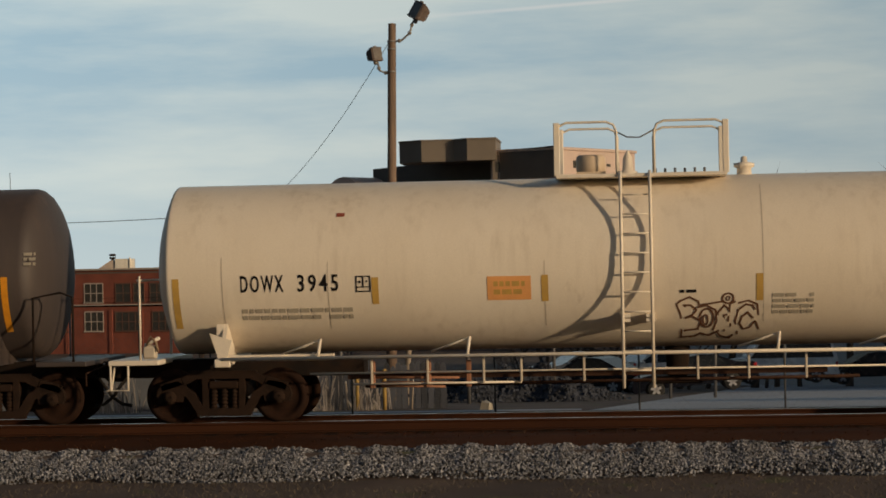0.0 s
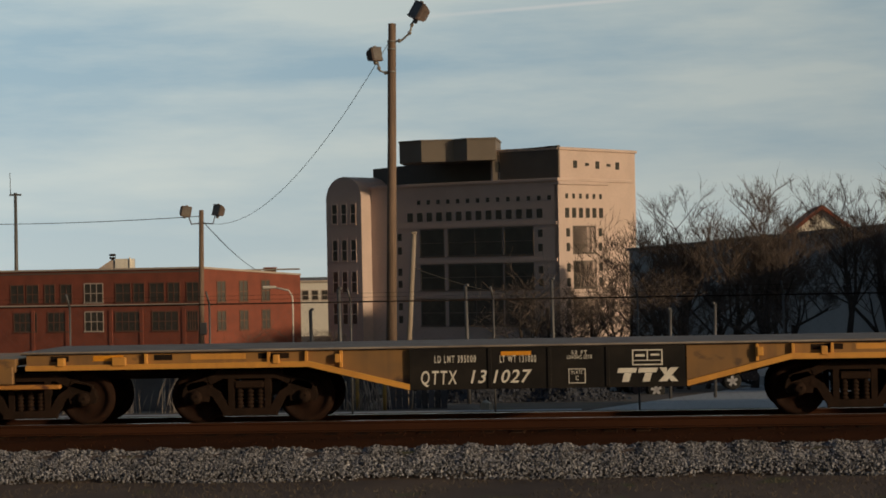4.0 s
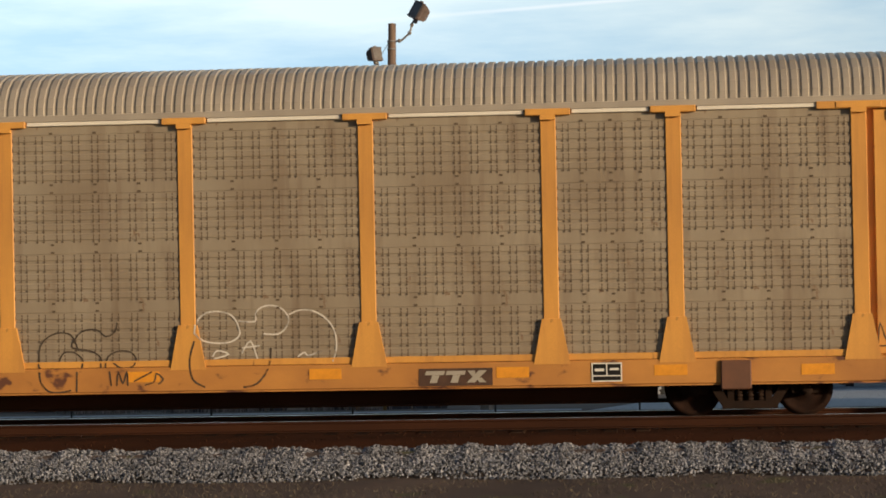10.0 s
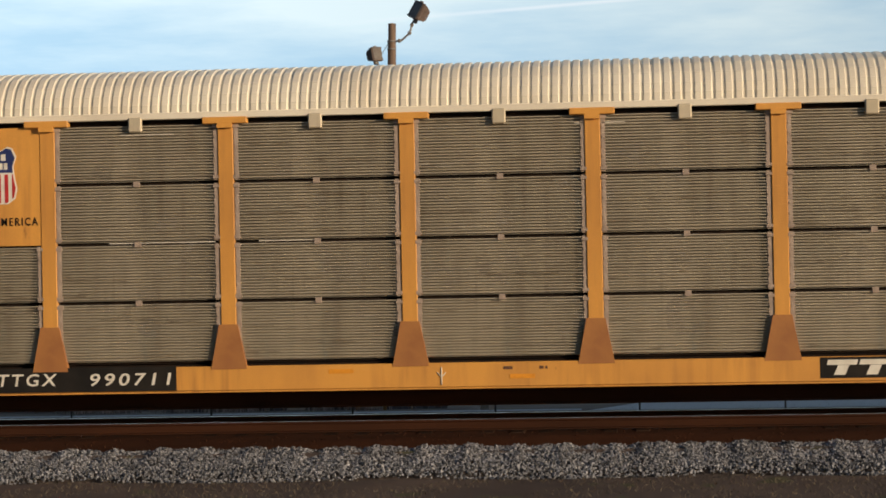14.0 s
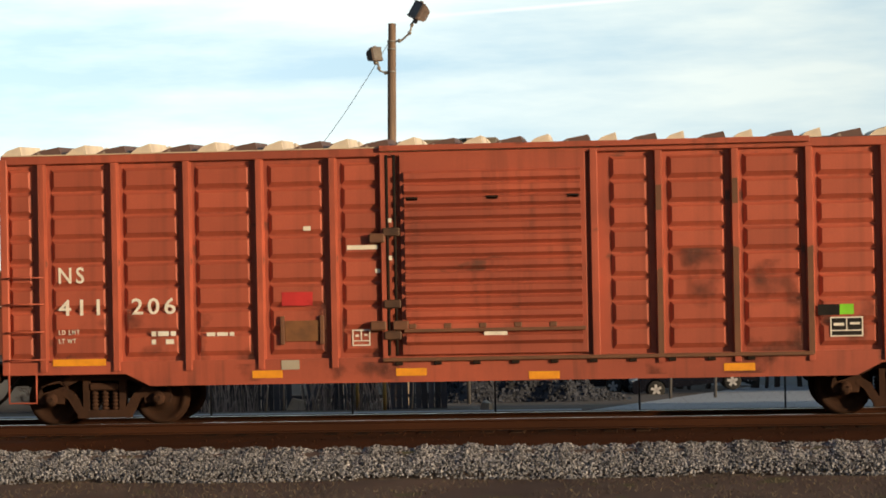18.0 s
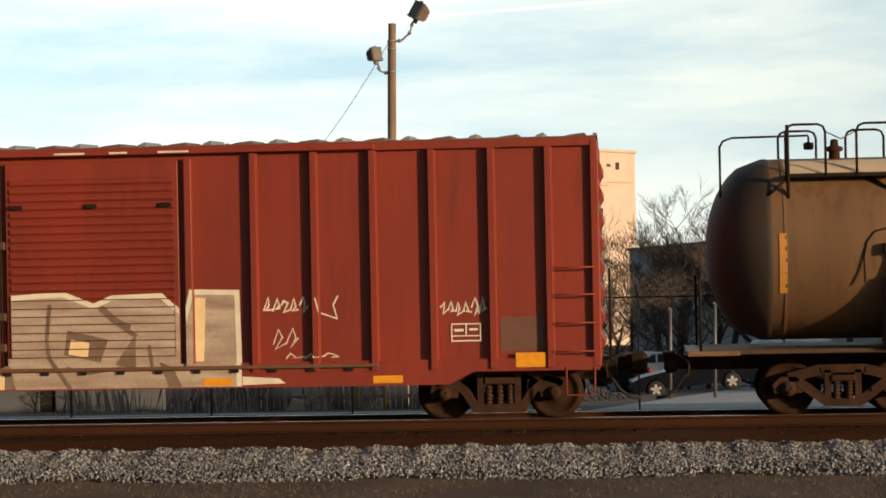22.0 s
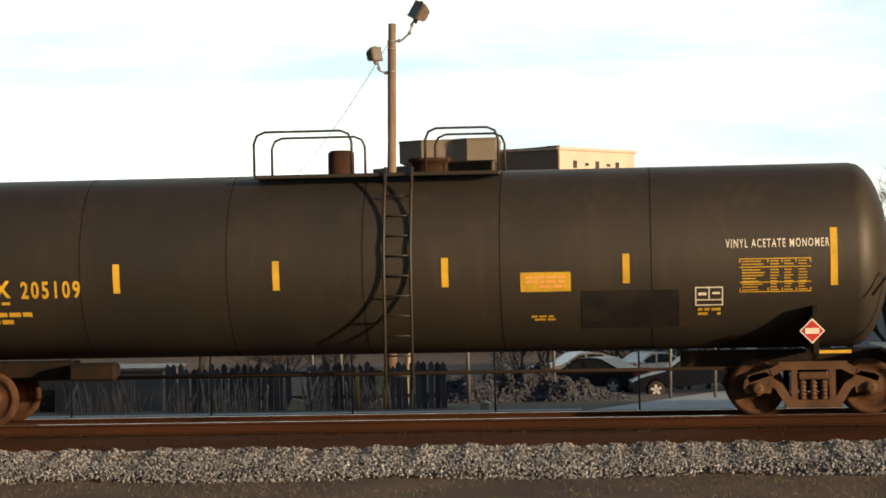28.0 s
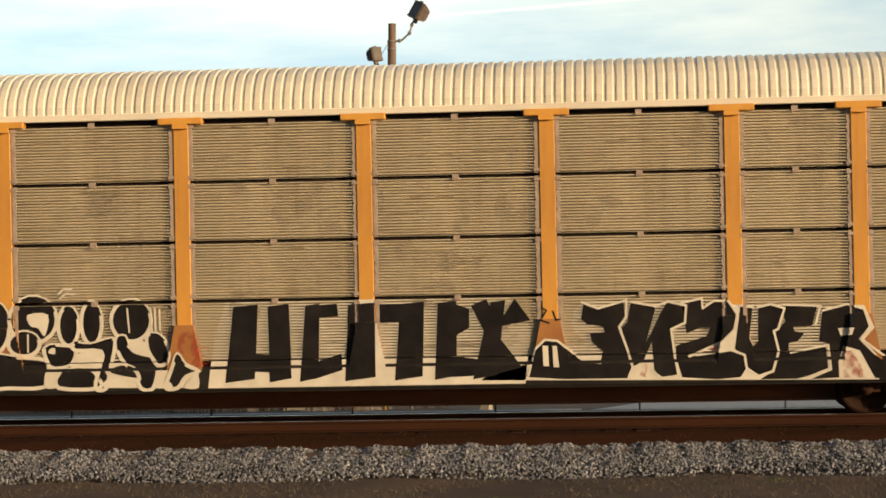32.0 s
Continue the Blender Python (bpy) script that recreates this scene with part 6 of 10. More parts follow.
P = [[(-12.08, 1.69), (-11.93, 1.84), (-11.76, 1.83), (-11.63, 1.56), (-11.41, 1.33), (-11.18, 1.42), (-11.23, 1.15), (-11.51, 1.11), (-11.69, 1.09), (-11.82, 1.34), (-12.04, 1.43)],
     [(-11.56, 1.79), (-11.4, 1.8), (-11.36, 1.47), (-11.54, 1.56)], [(-11.51, 1.11), (-11.23, 1.1), (-11.42, 0.93), (-11.64, 0.93)], [(-10.92, 1.1), (-10.33, 1.15), (-10.7, 0.96), (-10.97, 0.83)],
     [(-11.24, 1.69), (-11.18, 1.8), (-11.03, 1.64), (-10.97, 1.46), (-10.59, 1.63), (-10.49, 1.54), (-10.46, 1.32), (-10.29, 1.27), (-10.6, 1.14), (-10.96, 1.06), (-11.24, 1.06), (-11.32, 1.24)],
     [(-10.33, 1.31), (-10.06, 1.38), (-9.56, 1.37), (-9.57, 1.26), (-10.24, 1.21)], [(-10.07, 1.67), (-9.96, 1.71), (-9.88, 1.31), (-9.87, 1.08), (-9.97, 1.08)]]
P += sum([smooth(q, 0.07) for q in ([(-5.84, 1.5), (-5.7, 1.34), (-5.52, 1.38), (-5.4, 1.54), (-5.6, 1.6)], [(-5.36, 1.56), (-5.2, 1.72), (-5.02, 1.66), (-5.06, 1.5), (-5.27, 1.46), (-5.38, 1.58)], [(-5.45, 1.28), (-5.3, 1.37), (-5.14, 1.24), (-5.06, 1.02)], [(-5.35, 1.34), (-5.38, 1.1)])], [])
spray("blue_tag", P, BLUE_INK, c3, old_cells, "smudged dark blue graffiti")
P = [smooth(q, 0.026) for q in ([(1.59, 1.47), (1.63, 1.68), (1.78, 1.81), (2.0, 1.83), (2.18, 1.77), (2.28, 1.64), (2.32, 1.46), (2.2, 1.35), (1.99, 1.32), (1.73, 1.36), (1.6, 1.48)],
                                [(2.3, 1.67), (2.57, 1.66), (2.58, 1.79), (2.69, 1.89), (2.87, 1.91), (3.03, 1.84), (3.12, 1.69), (3.06, 1.54), (2.93, 1.45), (2.71, 1.46)],
                                [(3.12, 1.76), (3.3, 1.83), (3.52, 1.81), (3.73, 1.68), (3.86, 1.47), (3.88, 1.21), (3.82, 1.0)], [(1.87, 1.1), (1.95, 1.2), (2.13, 1.14), (1.89, 1.07)],
                                [(2.35, 1.15), (2.49, 1.35), (2.6, 1.06)], [(2.35, 1.24), (2.64, 1.27)], [(3.25, 1.08), (3.36, 1.15), (3.43, 1.1), (3.65, 1.17)])]
spray("cloud_tag", sum(P, []), TAG_WHITE, c3, old_cells, "thin white outline graffiti", 0.004)
P = [smooth(q, 0.03) for q in ([(1.59, 1.36), (1.51, 1.07), (1.55, 0.75), (1.75, 0.62)], [(2.82, 1.23), (2.78, 0.91), (2.59, 0.66), (2.37, 0.61)])]
spray("cloud_shade", sum(P, []), SMOKE, c3, old_cells, "", 0.003)
P = sum([smooth(q, 0.034) for q in ([(-8.6, 1.87), (-8.42, 1.84), (-8.27, 1.68), (-8.1, 1.7), (-7.94, 1.78), (-7.72, 1.87), (-7.52, 1.82), (-7.46, 1.66)], [(-7.46, 1.66), (-7.25, 1.72), (-7.05, 1.62), (-6.8, 1.7)],
                                [(-6.86, 1.62), (-6.74, 1.8), (-6.59, 1.92), (-6.4, 1.9), (-6.28, 1.7)], [(-6.3, 1.68), (-6.16, 1.89), (-5.9, 1.98), (-5.62, 1.86), (-5.46, 1.58), (-5.42, 1.3), (-5.5, 1.08)], [(-8.3, 1.3), (-8.2, 1.1), (-8.05, 1.16)])], [])
spray("cloud_tag", P, WORN_CHALK, c3, old_cells)
P = [smooth(q, 0.026) for q in ([(-0.94, 0.75), (-0.98, 1.12), (-0.92, 1.37), (-0.75, 1.5), (-0.57, 1.53), (-0.42, 1.47), (-0.32, 1.23)], [(-0.42, 1.36), (-0.27, 1.54), (-0.02, 1.57), (0.13, 1.46), (0.28, 1.53), (0.32, 1.68)],
                                [(-0.65, 1.04), (-0.57, 1.2), (-0.39, 1.21), (-0.25, 1.07), (-0.29, 0.89)], [(-0.42, 1.36), (-0.41, 1.28), (-0.13, 1.23), (0.03, 1.13), (0.05, 0.94)],
                                [(0.12, 0.94), (0.16, 1.13), (0.34, 1.22), (0.53, 1.2), (0.62, 1.09), (0.56, 0.96), (0.37, 0.95), (0.23, 1.06)], [(-0.95, 0.98), (-0.94, 0.75), (-0.81, 0.59), (-0.62, 0.57), (-0.44, 0.6)],
                                [(-0.34, 0.9), (-0.35, 0.57)], [(0.19, 0.94), (0.22, 0.66)], [(0.31, 0.66), (0.34, 0.88), (0.41, 0.7), (0.48, 0.89), (0.49, 0.66)], [(0.59, 0.73), (0.89, 0.88)],
                                [(0.77, 0.67), (0.92, 0.72), (0.96, 0.85), (1.07, 0.76), (0.99, 0.68)])]
spray("thin_tag", sum(P, []), SMOKE, c3, old_cells, "thin smoky black graffiti", 0.004)
for x in (-12.98, 12.86):
    P = [smooth([(x + a * 0.82, 1.06 + b * 0.42) for a, b in q], 0.024) for q in (
        [(-0.5, 0.2), (-0.46, 0.95), (-0.34, 0.3), (-0.28, 0.95)], [(-0.2, 0.35), (-0.22, 0.75), (-0.1, 0.85), (-0.06, 0.45), (-0.2, 0.3)],
        [(0.02, 1.0), (0.02, 0.15), (0.14, 0.3), (0.04, 0.55), (0.16, 0.8), (0.02, 0.95)], [(0.22, 0.9), (0.26, 0.2)], [(0.5, 0.85), (0.34, 0.7), (0.5, 0.4), (0.36, 0.15), (0.28, 0.0)],
        [(-0.52, 0.1), (0.1, 0.12), (0.55, 0.2)])]
    spray("thin_tag", sum(P, []), SMOKE, c3, [(-14, 14, 0.95, 2, -1.4425)], "thin dark looping tag")
spray("thin_tag", scribble(-11.2, -10.6, 0.58, 0.92, 4, 9, 0.03) + scribble(-9.0, -8.6, 0.6, 0.88, 2, 10, 0.025), STAIN, c3, old_cells)

# ---- autorack with the slogan
plate(c4, "emblem_panel", -9.16, -7.46, 2.95, 4.86, YELLOW, -1.43, "yellow panel with an emblem and slogan", 0.03)
emblem(c4, -8.68, -7.83, 3.58, 4.56, 4.14, -1.462)
lettering("BUILDING AMERICA", 0.125, INK, c4, -9.1, -1.466, 3.28, width=1.6)
plate(c4, "number_ground", -8.33, -5.27, 0.57, 0.96, BLACK, SIL + 0.003)
lettering("TTGX", 0.19, WHITE, c4, -8.2, SIL - 0.006, 0.68, 0.15, width=0.98)
lettering("990711", 0.19, WHITE, c4, -6.68, SIL - 0.006, 0.67, 0.15, width=1.33)
plate(c4, "mark_ground", 4.98, 6.7, 0.61, 0.94, BLACK, SIL + 0.003)
slab_mark(c4, 5.08, 6.6, 0.66, 0.9, SIL - 0.005, WHITE)
frame_label(c4, 11.5, 11.97, 0.63, 0.93, SIL, BLACK)
notice(c4, -13.02, -12.4, 2.1, 2.32, -1.4455)
part("small_writing", bars(-12.98, -12.45, 2.36, 2.46, 1, -1.4455, 8), STAIN, c4)
part("small_writing", bars(0.0, 0.7, 0.82, 0.9, 1, SIL, 5), STAIN, c4)
conspicuity(c4, [(-9.8, 0.78), (-2.6, 0.84), (0.3, 0.72), (9.4, 0.84)], REFLECT, SIL, 0.4, 0.07)
for a, b in zip(POSTS, POSTS[1:]):
    part("panel_clip", Mesh().box((a + b) / 2 - 0.11, (a + b) / 2 + 0.11, -1.53, -1.44, 4.74, 4.98, 0.02), GALV, c4, "small grey latch box")

SCUFF = material("chalky_scuff", (0.5, 0.46, 0.4), 0.7, second=(0.4, 0.36, 0.3), scale=4)
thin_paint(SCUFF, 0.48, 0.8, 2.6)


def film_patches(rs, count):
    """Uneven blots of dust on a ribbed side."""
    out = []
    for k in range(count):
        x, z, w, h = rs.uniform(-11.5, 11.5), rs.uniform(1.3, 4.6), rs.uniform(0.2, 0.6), rs.uniform(0.12, 0.4)
        out.append([(x + w * rs.uniform(0.7, 1) * math.cos(a), z + h * rs.uniform(0.7, 1) * math.sin(a)) for a in [math.pi * q / 5 for q in range(10)]])
    return out


def level_smears(rs, count):
    """Long thin smears that follow single ribs."""
    out = []
    for k in range(count):
        x, z, w, h = rs.uniform(-12, 11), rs.uniform(1.06, 4.86), rs.uniform(0.25, 1.3), rs.uniform(0.012, 0.04)
        out.append([(x, z), (x + w, z + rs.uniform(-0.004, 0.004)), (x + w * 0.94, z + h), (x + w * 0.08, z + h)])
    return out


SOOTY = material("sooty_smear", (0.16, 0.125, 0.085), 0.8, second=(0.22, 0.17, 0.12), scale=3)
thin_paint(SOOTY, 0.36, 0.95, 4)
PALE_SMEAR = material("pale_smear", (0.66, 0.61, 0.52), 0.7, second=(0.5, 0.45, 0.37), scale=3)
thin_paint(PALE_SMEAR, 0.34, 0.9, 4)
for car, seed in ((c4, 3), (c9, 8)):
    fc = [c for c in rack_cells(-14, 14) if c[4] == -1.4435]
    top0, top1 = TIERS[3]
    n = max(2, round((top1 - 0.03 - top0) / RIB_PITCH))
    h = (top1 - 0.03 - top0) / n
    fc += [(a + 0.15, b - 0.15, top0 + k * h + h * 0.57, top0 + k * h + h * 0.93, -1.4435) for a, b in zip(POSTS, POSTS[1:]) for k in range(n)]
    rs = np.random.RandomState(seed)
    spray("dust_film", film_patches(rs, 90), SCUFF, car, fc, "pale chalky scuffs", 0.001)["kind"] = "stuff"
    spray("pale_smear", level_smears(rs, 240), PALE_SMEAR, car, fc, "pale smears along the ribs", 0.0003)["kind"] = "stuff"
    spray("sooty_smear", level_smears(rs, 300), SOOTY, car, fc, "sooty smears along the ribs", 0.0002)["kind"] = "stuff"
# thin white plates; at tier joints they stand for daylight through the gap
for x0, x1, z in ((-6.12, -5.25, 4.7), (-6.34, -4.6, 2.955), (-3.9, -3.0, 2.955), (-9.0, -8.4, 1.99), (1.2, 2.0, 4.72)):
    plate(c4, "chalk_line", x0, x1, z - 0.008, z + 0.008, CHALK, -1.446, th=0.004)
part("sill_tag", Mesh().tube([(-0.99, -1.507, 0.6), (-0.99, -1.507, 0.88)], 0.012, 4).tube([(-1.06, -1.507, 0.8), (-0.99, -1.507, 0.72), (-0.92, -1.507, 0.8)], 0.01, 4), CHALK, c4)
notice(c4, 12.47, 13.09, 2.09, 2.3, -1.4455)
part("small_writing", bars(12.55, 12.98, 2.37, 2.46, 1, -1.4455, 14), STAIN, c4)
frame_label(c4, 12.5, 13.04, 2.83, 3.2, -1.4455, None, STAIN)
part("small_writing", bars(12.58, 12.96, 3.9, 4.2, 4, -1.4455, 15), STAIN, c4)
bv = part("brake_valve", Mesh().lathe([(-0.16, 0.0), (-0.16, 0.1), (-0.1, 0.14), (0.0, 0.14)], (12.5, -1.44, 1.5), "y", 14), GABLE, c4, "dark grey round brake valve")
part("valve_body", Mesh().lathe([(-0.2, 0.0), (-0.2, 0.1), (-0.14, 0.17), (0.0, 0.17)], (12.8, -1.44, 1.48), "y", 14).tube([(12.8, -1.5, 1.32), (12.74, -1.5, 1.12)], 0.06, 8), GABLE, bv)
part("valve_pipe", Mesh().tube([(12.9, -1.5, 1.5), (13.1, -1.5, 1.36), (13.12, -1.48, 1.18), (12.98, -1.48, 0.98)], 0.022, 6).tube([(12.5, -1.52, 1.05), (12.98, -1.52, 1.05)], 0.02, 6), RUNG, bv)

# ---- autorack with graffiti along the sill
plate(c9, "emblem_panel", -7.19, -4.54, 2.985, 3.92, YELLOW, -1.43, "yellow panel with a slate company mark", 0.03)
m = Mesh()
y = -1.465
m.prism([(-6.3, 3.28), (-6.05, 3.4), (-6.12, 3.53), (-6.35, 3.44), (-6.5, 3.55), (-6.35, 3.68), (-6.12, 3.6), (-6.05, 3.74), (-6.3, 3.85), (-6.6, 3.76), (-6.7, 3.55), (-6.58, 3.35)], y - 0.005, y)
m.prism([(-6.0, 3.28), (-5.62, 3.28), (-5.5, 3.42), (-5.58, 3.6), (-5.8, 3.66), (-5.6, 3.72), (-5.56, 3.84), (-5.9, 3.84), (-6.0, 3.68), (-5.92, 3.55), (-5.72, 3.46), (-6.0, 3.42)], y - 0.005, y)
m.prism([(-5.48, 3.28), (-5.22, 3.28), (-4.98, 3.84), (-5.24, 3.84)], y - 0.005, y)
m.prism([(-5.24, 3.28), (-4.98, 3.28), (-5.12, 3.52), (-5.2, 3.44)], y - 0.0065, y)
m.prism([(-5.48, 3.84), (-5.26, 3.84), (-5.28, 3.68), (-5.36, 3.6)], y - 0.0065, y)
m.box(-6.7, -5.02, y - 0.005, y, 3.05, 3.19)
part("company_mark", m, LOGO_GREY, c9, "slate blue company mark over a bar")
lettering("TTGX", 0.22, WHITE, c9, -7.02, SIL - 0.006, 0.65, width=0.66)
lettering("603777", 0.22, WHITE, c9, -6.26, SIL - 0.006, 0.65, width=1.06)
notice(c9, -13.06, -12.44, 1.48, 1.68, -1.4455)
conspicuity(c9, [(-13.2, 0.8)], YLABEL, SIL - 0.004, 0.4, 0.2)
YTAG = material("yellow_spray", (0.8, 0.5, 0.05), 0.6)
plate(c9, "sill_paint", -13.88, -12.46, 0.575, 0.94, YELLOW_WORN_SHADED, SIL + 0.004, "worn yellow end of the sill")
spray("star_tag", stroke([(-7.05, 1.5), (-6.85, 1.95), (-6.75, 1.55)], 0.08) + stroke([(-7.15, 1.75), (-6.6, 1.72)], 0.06) + stroke([(-6.98, 1.02), (-6.8, 1.35)], 0.12)
      + [[(-11.35, 2.06), (-11.1, 2.06), (-11.2, 2.2)], [(-10.5, 2.06), (-10.2, 2.06), (-10.35, 2.22)], [(-9.65, 2.1), (-9.5, 2.1), (-9.48, 2.3)]], YTAG, c9, RF)
P = stroke([(-7.12, 1.85), (-6.85, 1.83)], 0.03) + stroke([(-6.98, 1.85), (-6.97, 1.62)], 0.03) + stroke([(-6.75, 1.78), (-6.73, 1.55), (-6.6, 1.58)], 0.03) + stroke([(-7.02, 1.42), (-6.8, 1.42)], 0.03) + stroke([(-6.92, 1.42), (-6.94, 1.22)], 0.03)
P += stroke([(-6.75, 1.4), (-6.76, 1.2)], 0.03) + stroke([(-6.6, 1.4), (-6.74, 1.3), (-6.6, 1.2)], 0.03) + ring(-6.45, 1.3, 0.09, 0.1, 0.03, 30, 330) + stroke([(-6.1, 1.6), (-5.9, 1.72), (-5.95, 1.5)], 0.03) + stroke([(-5.85, 1.68), (-5.65, 1.7)], 0.03) + stroke([(-6.05, 1.42), (-5.7, 1.5)], 0.03)
spray("thin_tag", P, CHALK, c9, RF, "thin white tags")

# flowing black letters edged in white
spray("letter_fill", [[(-12.43, 0.65), (-12.38, 1.10), (-12.26, 1.30), (-12.05, 1.30), (-12.05, 1.50), (-11.89, 1.45), (-11.82, 1.72), (-11.70, 1.96), (-11.33, 1.98), (-11.16, 1.75), (-11.13, 1.53), (-10.84, 1.52), (-10.78, 1.32), (-10.87, 0.98), (-10.92, 0.61), (-11.27, 0.61), (-12.41, 0.63)]], INK, c9, RF, "flowing black letters", 0.003)
spray("letter_ground", [[(-11.56, 1.36), (-11.46, 1.66), (-11.37, 1.66), (-11.25, 1.42)],
      [(-11.78, 1.09), (-11.21, 1.30), (-11.10, 1.29), (-11.16, 0.79), (-11.36, 0.90)],
      [(-11.79, 0.86), (-11.60, 0.81), (-11.36, 0.62), (-11.70, 0.63)]], CHALK, c9, RC, "", 0.0045)
spray("letter_edge", sum([stroke(q, 0.050) for q in ([(-12.41, 0.65), (-12.40, 1.01), (-12.33, 1.23), (-12.19, 1.32), (-12.01, 1.27), (-12.03, 1.47), (-12.07, 1.55)],
      [(-12.07, 1.55), (-11.91, 1.42), (-11.81, 1.63), (-11.75, 1.88), (-11.56, 1.99), (-11.29, 1.98), (-11.16, 1.82)],
      [(-12.01, 1.27), (-11.93, 1.05), (-11.76, 1.11), (-11.30, 1.35), (-11.10, 1.49), (-10.84, 1.51), (-10.76, 1.34), (-10.86, 0.89), (-10.89, 0.61)],)], []), CHALK, c9, RF, "", 0.006)
spray("letter_fill", [[(-10.84, 0.65), (-10.73, 1.18), (-10.68, 1.40), (-10.87, 1.48), (-11.02, 1.68), (-11.05, 1.96), (-10.86, 1.91), (-10.44, 1.81), (-9.98, 1.89), (-9.86, 1.94), (-9.91, 1.62), (-9.80, 1.32), (-9.57, 1.02), (-9.47, 0.63)]], INK, c9, RF, "flowing black letters", 0.003)
spray("letter_ground", [[(-10.80, 1.81), (-10.26, 1.80), (-10.45, 1.57), (-10.63, 1.68)],
      [(-10.31, 1.52), (-10.15, 1.64), (-10.15, 1.33), (-10.34, 1.35)],
      [(-10.51, 0.97), (-10.45, 1.17), (-9.99, 1.16), (-9.88, 0.93), (-9.91, 0.65), (-10.50, 0.66)],
      [(-9.90, 1.85), (-9.86, 1.66), (-9.53, 1.64), (-9.62, 1.19), (-9.76, 1.36), (-9.92, 1.55)]], CHALK, c9, RC, "", 0.0045)
spray("letter_edge", sum([stroke(q, 0.050) for q in ([(-10.84, 0.65), (-10.75, 1.08), (-10.69, 1.38), (-10.86, 1.45)],
      [(-11.05, 1.98), (-10.81, 1.91), (-10.44, 1.83), (-10.02, 1.87), (-9.83, 1.98), (-9.61, 1.84), (-9.42, 1.88)],
      [(-9.90, 1.87), (-9.94, 1.57), (-9.80, 1.27), (-9.56, 0.99), (-9.47, 0.63)],)], []), CHALK, c9, RF, "", 0.006)
spray("letter_fill", [[(-9.44, 0.63), (-9.63, 1.16), (-9.50, 1.63), (-9.87, 1.66), (-9.86, 1.87), (-9.51, 1.79), (-9.19, 1.94), (-8.97, 1.97), (-8.79, 1.78), (-8.78, 1.51), (-8.95, 1.36), (-8.80, 1.17), (-8.58, 0.99), (-8.70, 0.61)]], INK, c9, RF, "flowing black letters", 0.003)
spray("letter_ground", [[(-9.35, 1.39), (-9.33, 1.63), (-9.20, 1.70), (-9.05, 1.60), (-9.15, 1.48)],
      [(-9.36, 1.17), (-9.15, 1.15), (-8.96, 0.92), (-8.78, 0.63), (-9.03, 0.64), (-9.30, 0.90)],
      [(-8.89, 1.94), (-8.70, 1.93), (-8.63, 1.41), (-8.58, 1.05), (-8.73, 1.12), (-8.95, 1.35), (-8.78, 1.48)]], CHALK, c9, RC, "", 0.0045)
spray("letter_fill", [[(-8.71, 1.93), (-8.21, 2.00), (-8.10, 1.91), (-7.53, 1.69), (-7.40, 1.48), (-7.49, 1.34), (-7.77, 1.22), (-7.57, 0.99), (-7.46, 0.92), (-7.53, 1.26), (-7.07, 1.25), (-6.99, 0.93), (-6.95, 0.59), (-8.70, 0.61), (-8.60, 1.00), (-8.82, 1.22), (-8.59, 1.41)]], INK, c9, RF, "flowing black letters", 0.003)
spray("letter_ground", [[(-8.13, 1.68), (-7.80, 1.55), (-8.58, 1.45), (-8.55, 1.58), (-8.11, 1.59)],
      [(-8.36, 1.15), (-8.28, 1.28), (-7.56, 1.35), (-7.66, 1.25), (-8.21, 1.19)],
      [(-7.99, 0.95), (-7.77, 0.89), (-7.54, 0.66), (-7.72, 0.66)],
      [(-7.49, 1.38), (-7.34, 1.59), (-7.16, 1.37), (-7.17, 1.26), (-7.47, 1.21), (-7.53, 0.94), (-7.61, 1.03)],
      [(-7.07, 1.30), (-6.89, 1.00), (-7.00, 0.95)]], CHALK, c9, RF, "", 0.0045)
spray("letter_edge", sum([stroke(q, 0.050) for q in ([(-9.51, 1.86), (-9.14, 2.01), (-8.86, 1.96), (-8.20, 2.02), (-7.94, 1.86), (-7.44, 1.59)],
      [(-8.40, 1.16), (-8.23, 1.30), (-7.54, 1.36)],
      [(-8.28, 1.18), (-7.81, 1.20), (-7.61, 0.99), (-7.48, 0.92)],)], []), CHALK, c9, RF, "", 0.006)
spray("letter_edge", sum([stroke(q, 0.030) for q in ([(-8.21, 2.03), (-7.94, 1.90), (-7.48, 1.68), (-7.21, 1.41), (-6.88, 1.02)],)], []), INK, c9, RF, "", 0.006)
for poly in ([(-10.31, 0.99), (-10.03, 0.96), (-10.09, 0.71), (-10.18, 0.71), (-10.18, 0.86), (-10.31, 0.86)], [(-6.90, 1.26), (-6.67, 1.25), (-6.74, 1.04)]):
    spray("ochre_fill", [poly], YTAG, c9, RF, "", 0.006)
# round bubble letters
BASE = [(-5.13, 1.01), (-4.37, 0.99), (-3.83, 1.02), (-3.2, 1.17), (-2.82, 1.21), (-2.38, 1.01), (-1.98, 0.95), (-1.48, 0.85), (-1.25, 0.84), (-1.25, 0.61), (-5.16, 0.66)]
spray("letter_ground", [BASE], CHALK, c9, RC, "white ground between bubble letters", 0.002)
LOBES = [[(cx + rx * math.cos(k * math.pi / 9), cz + rz * math.sin(k * math.pi / 9)) for k in range(18)] for cx, cz, rx, rz in
         ((-4.58, 1.64, 0.24, 0.41), (-3.96, 1.75, 0.39, 0.38), (-4.11, 1.36, 0.25, 0.2), (-3.38, 1.64, 0.17, 0.32), (-3.0, 1.68, 0.17, 0.35), (-2.35, 1.71, 0.33, 0.34))]
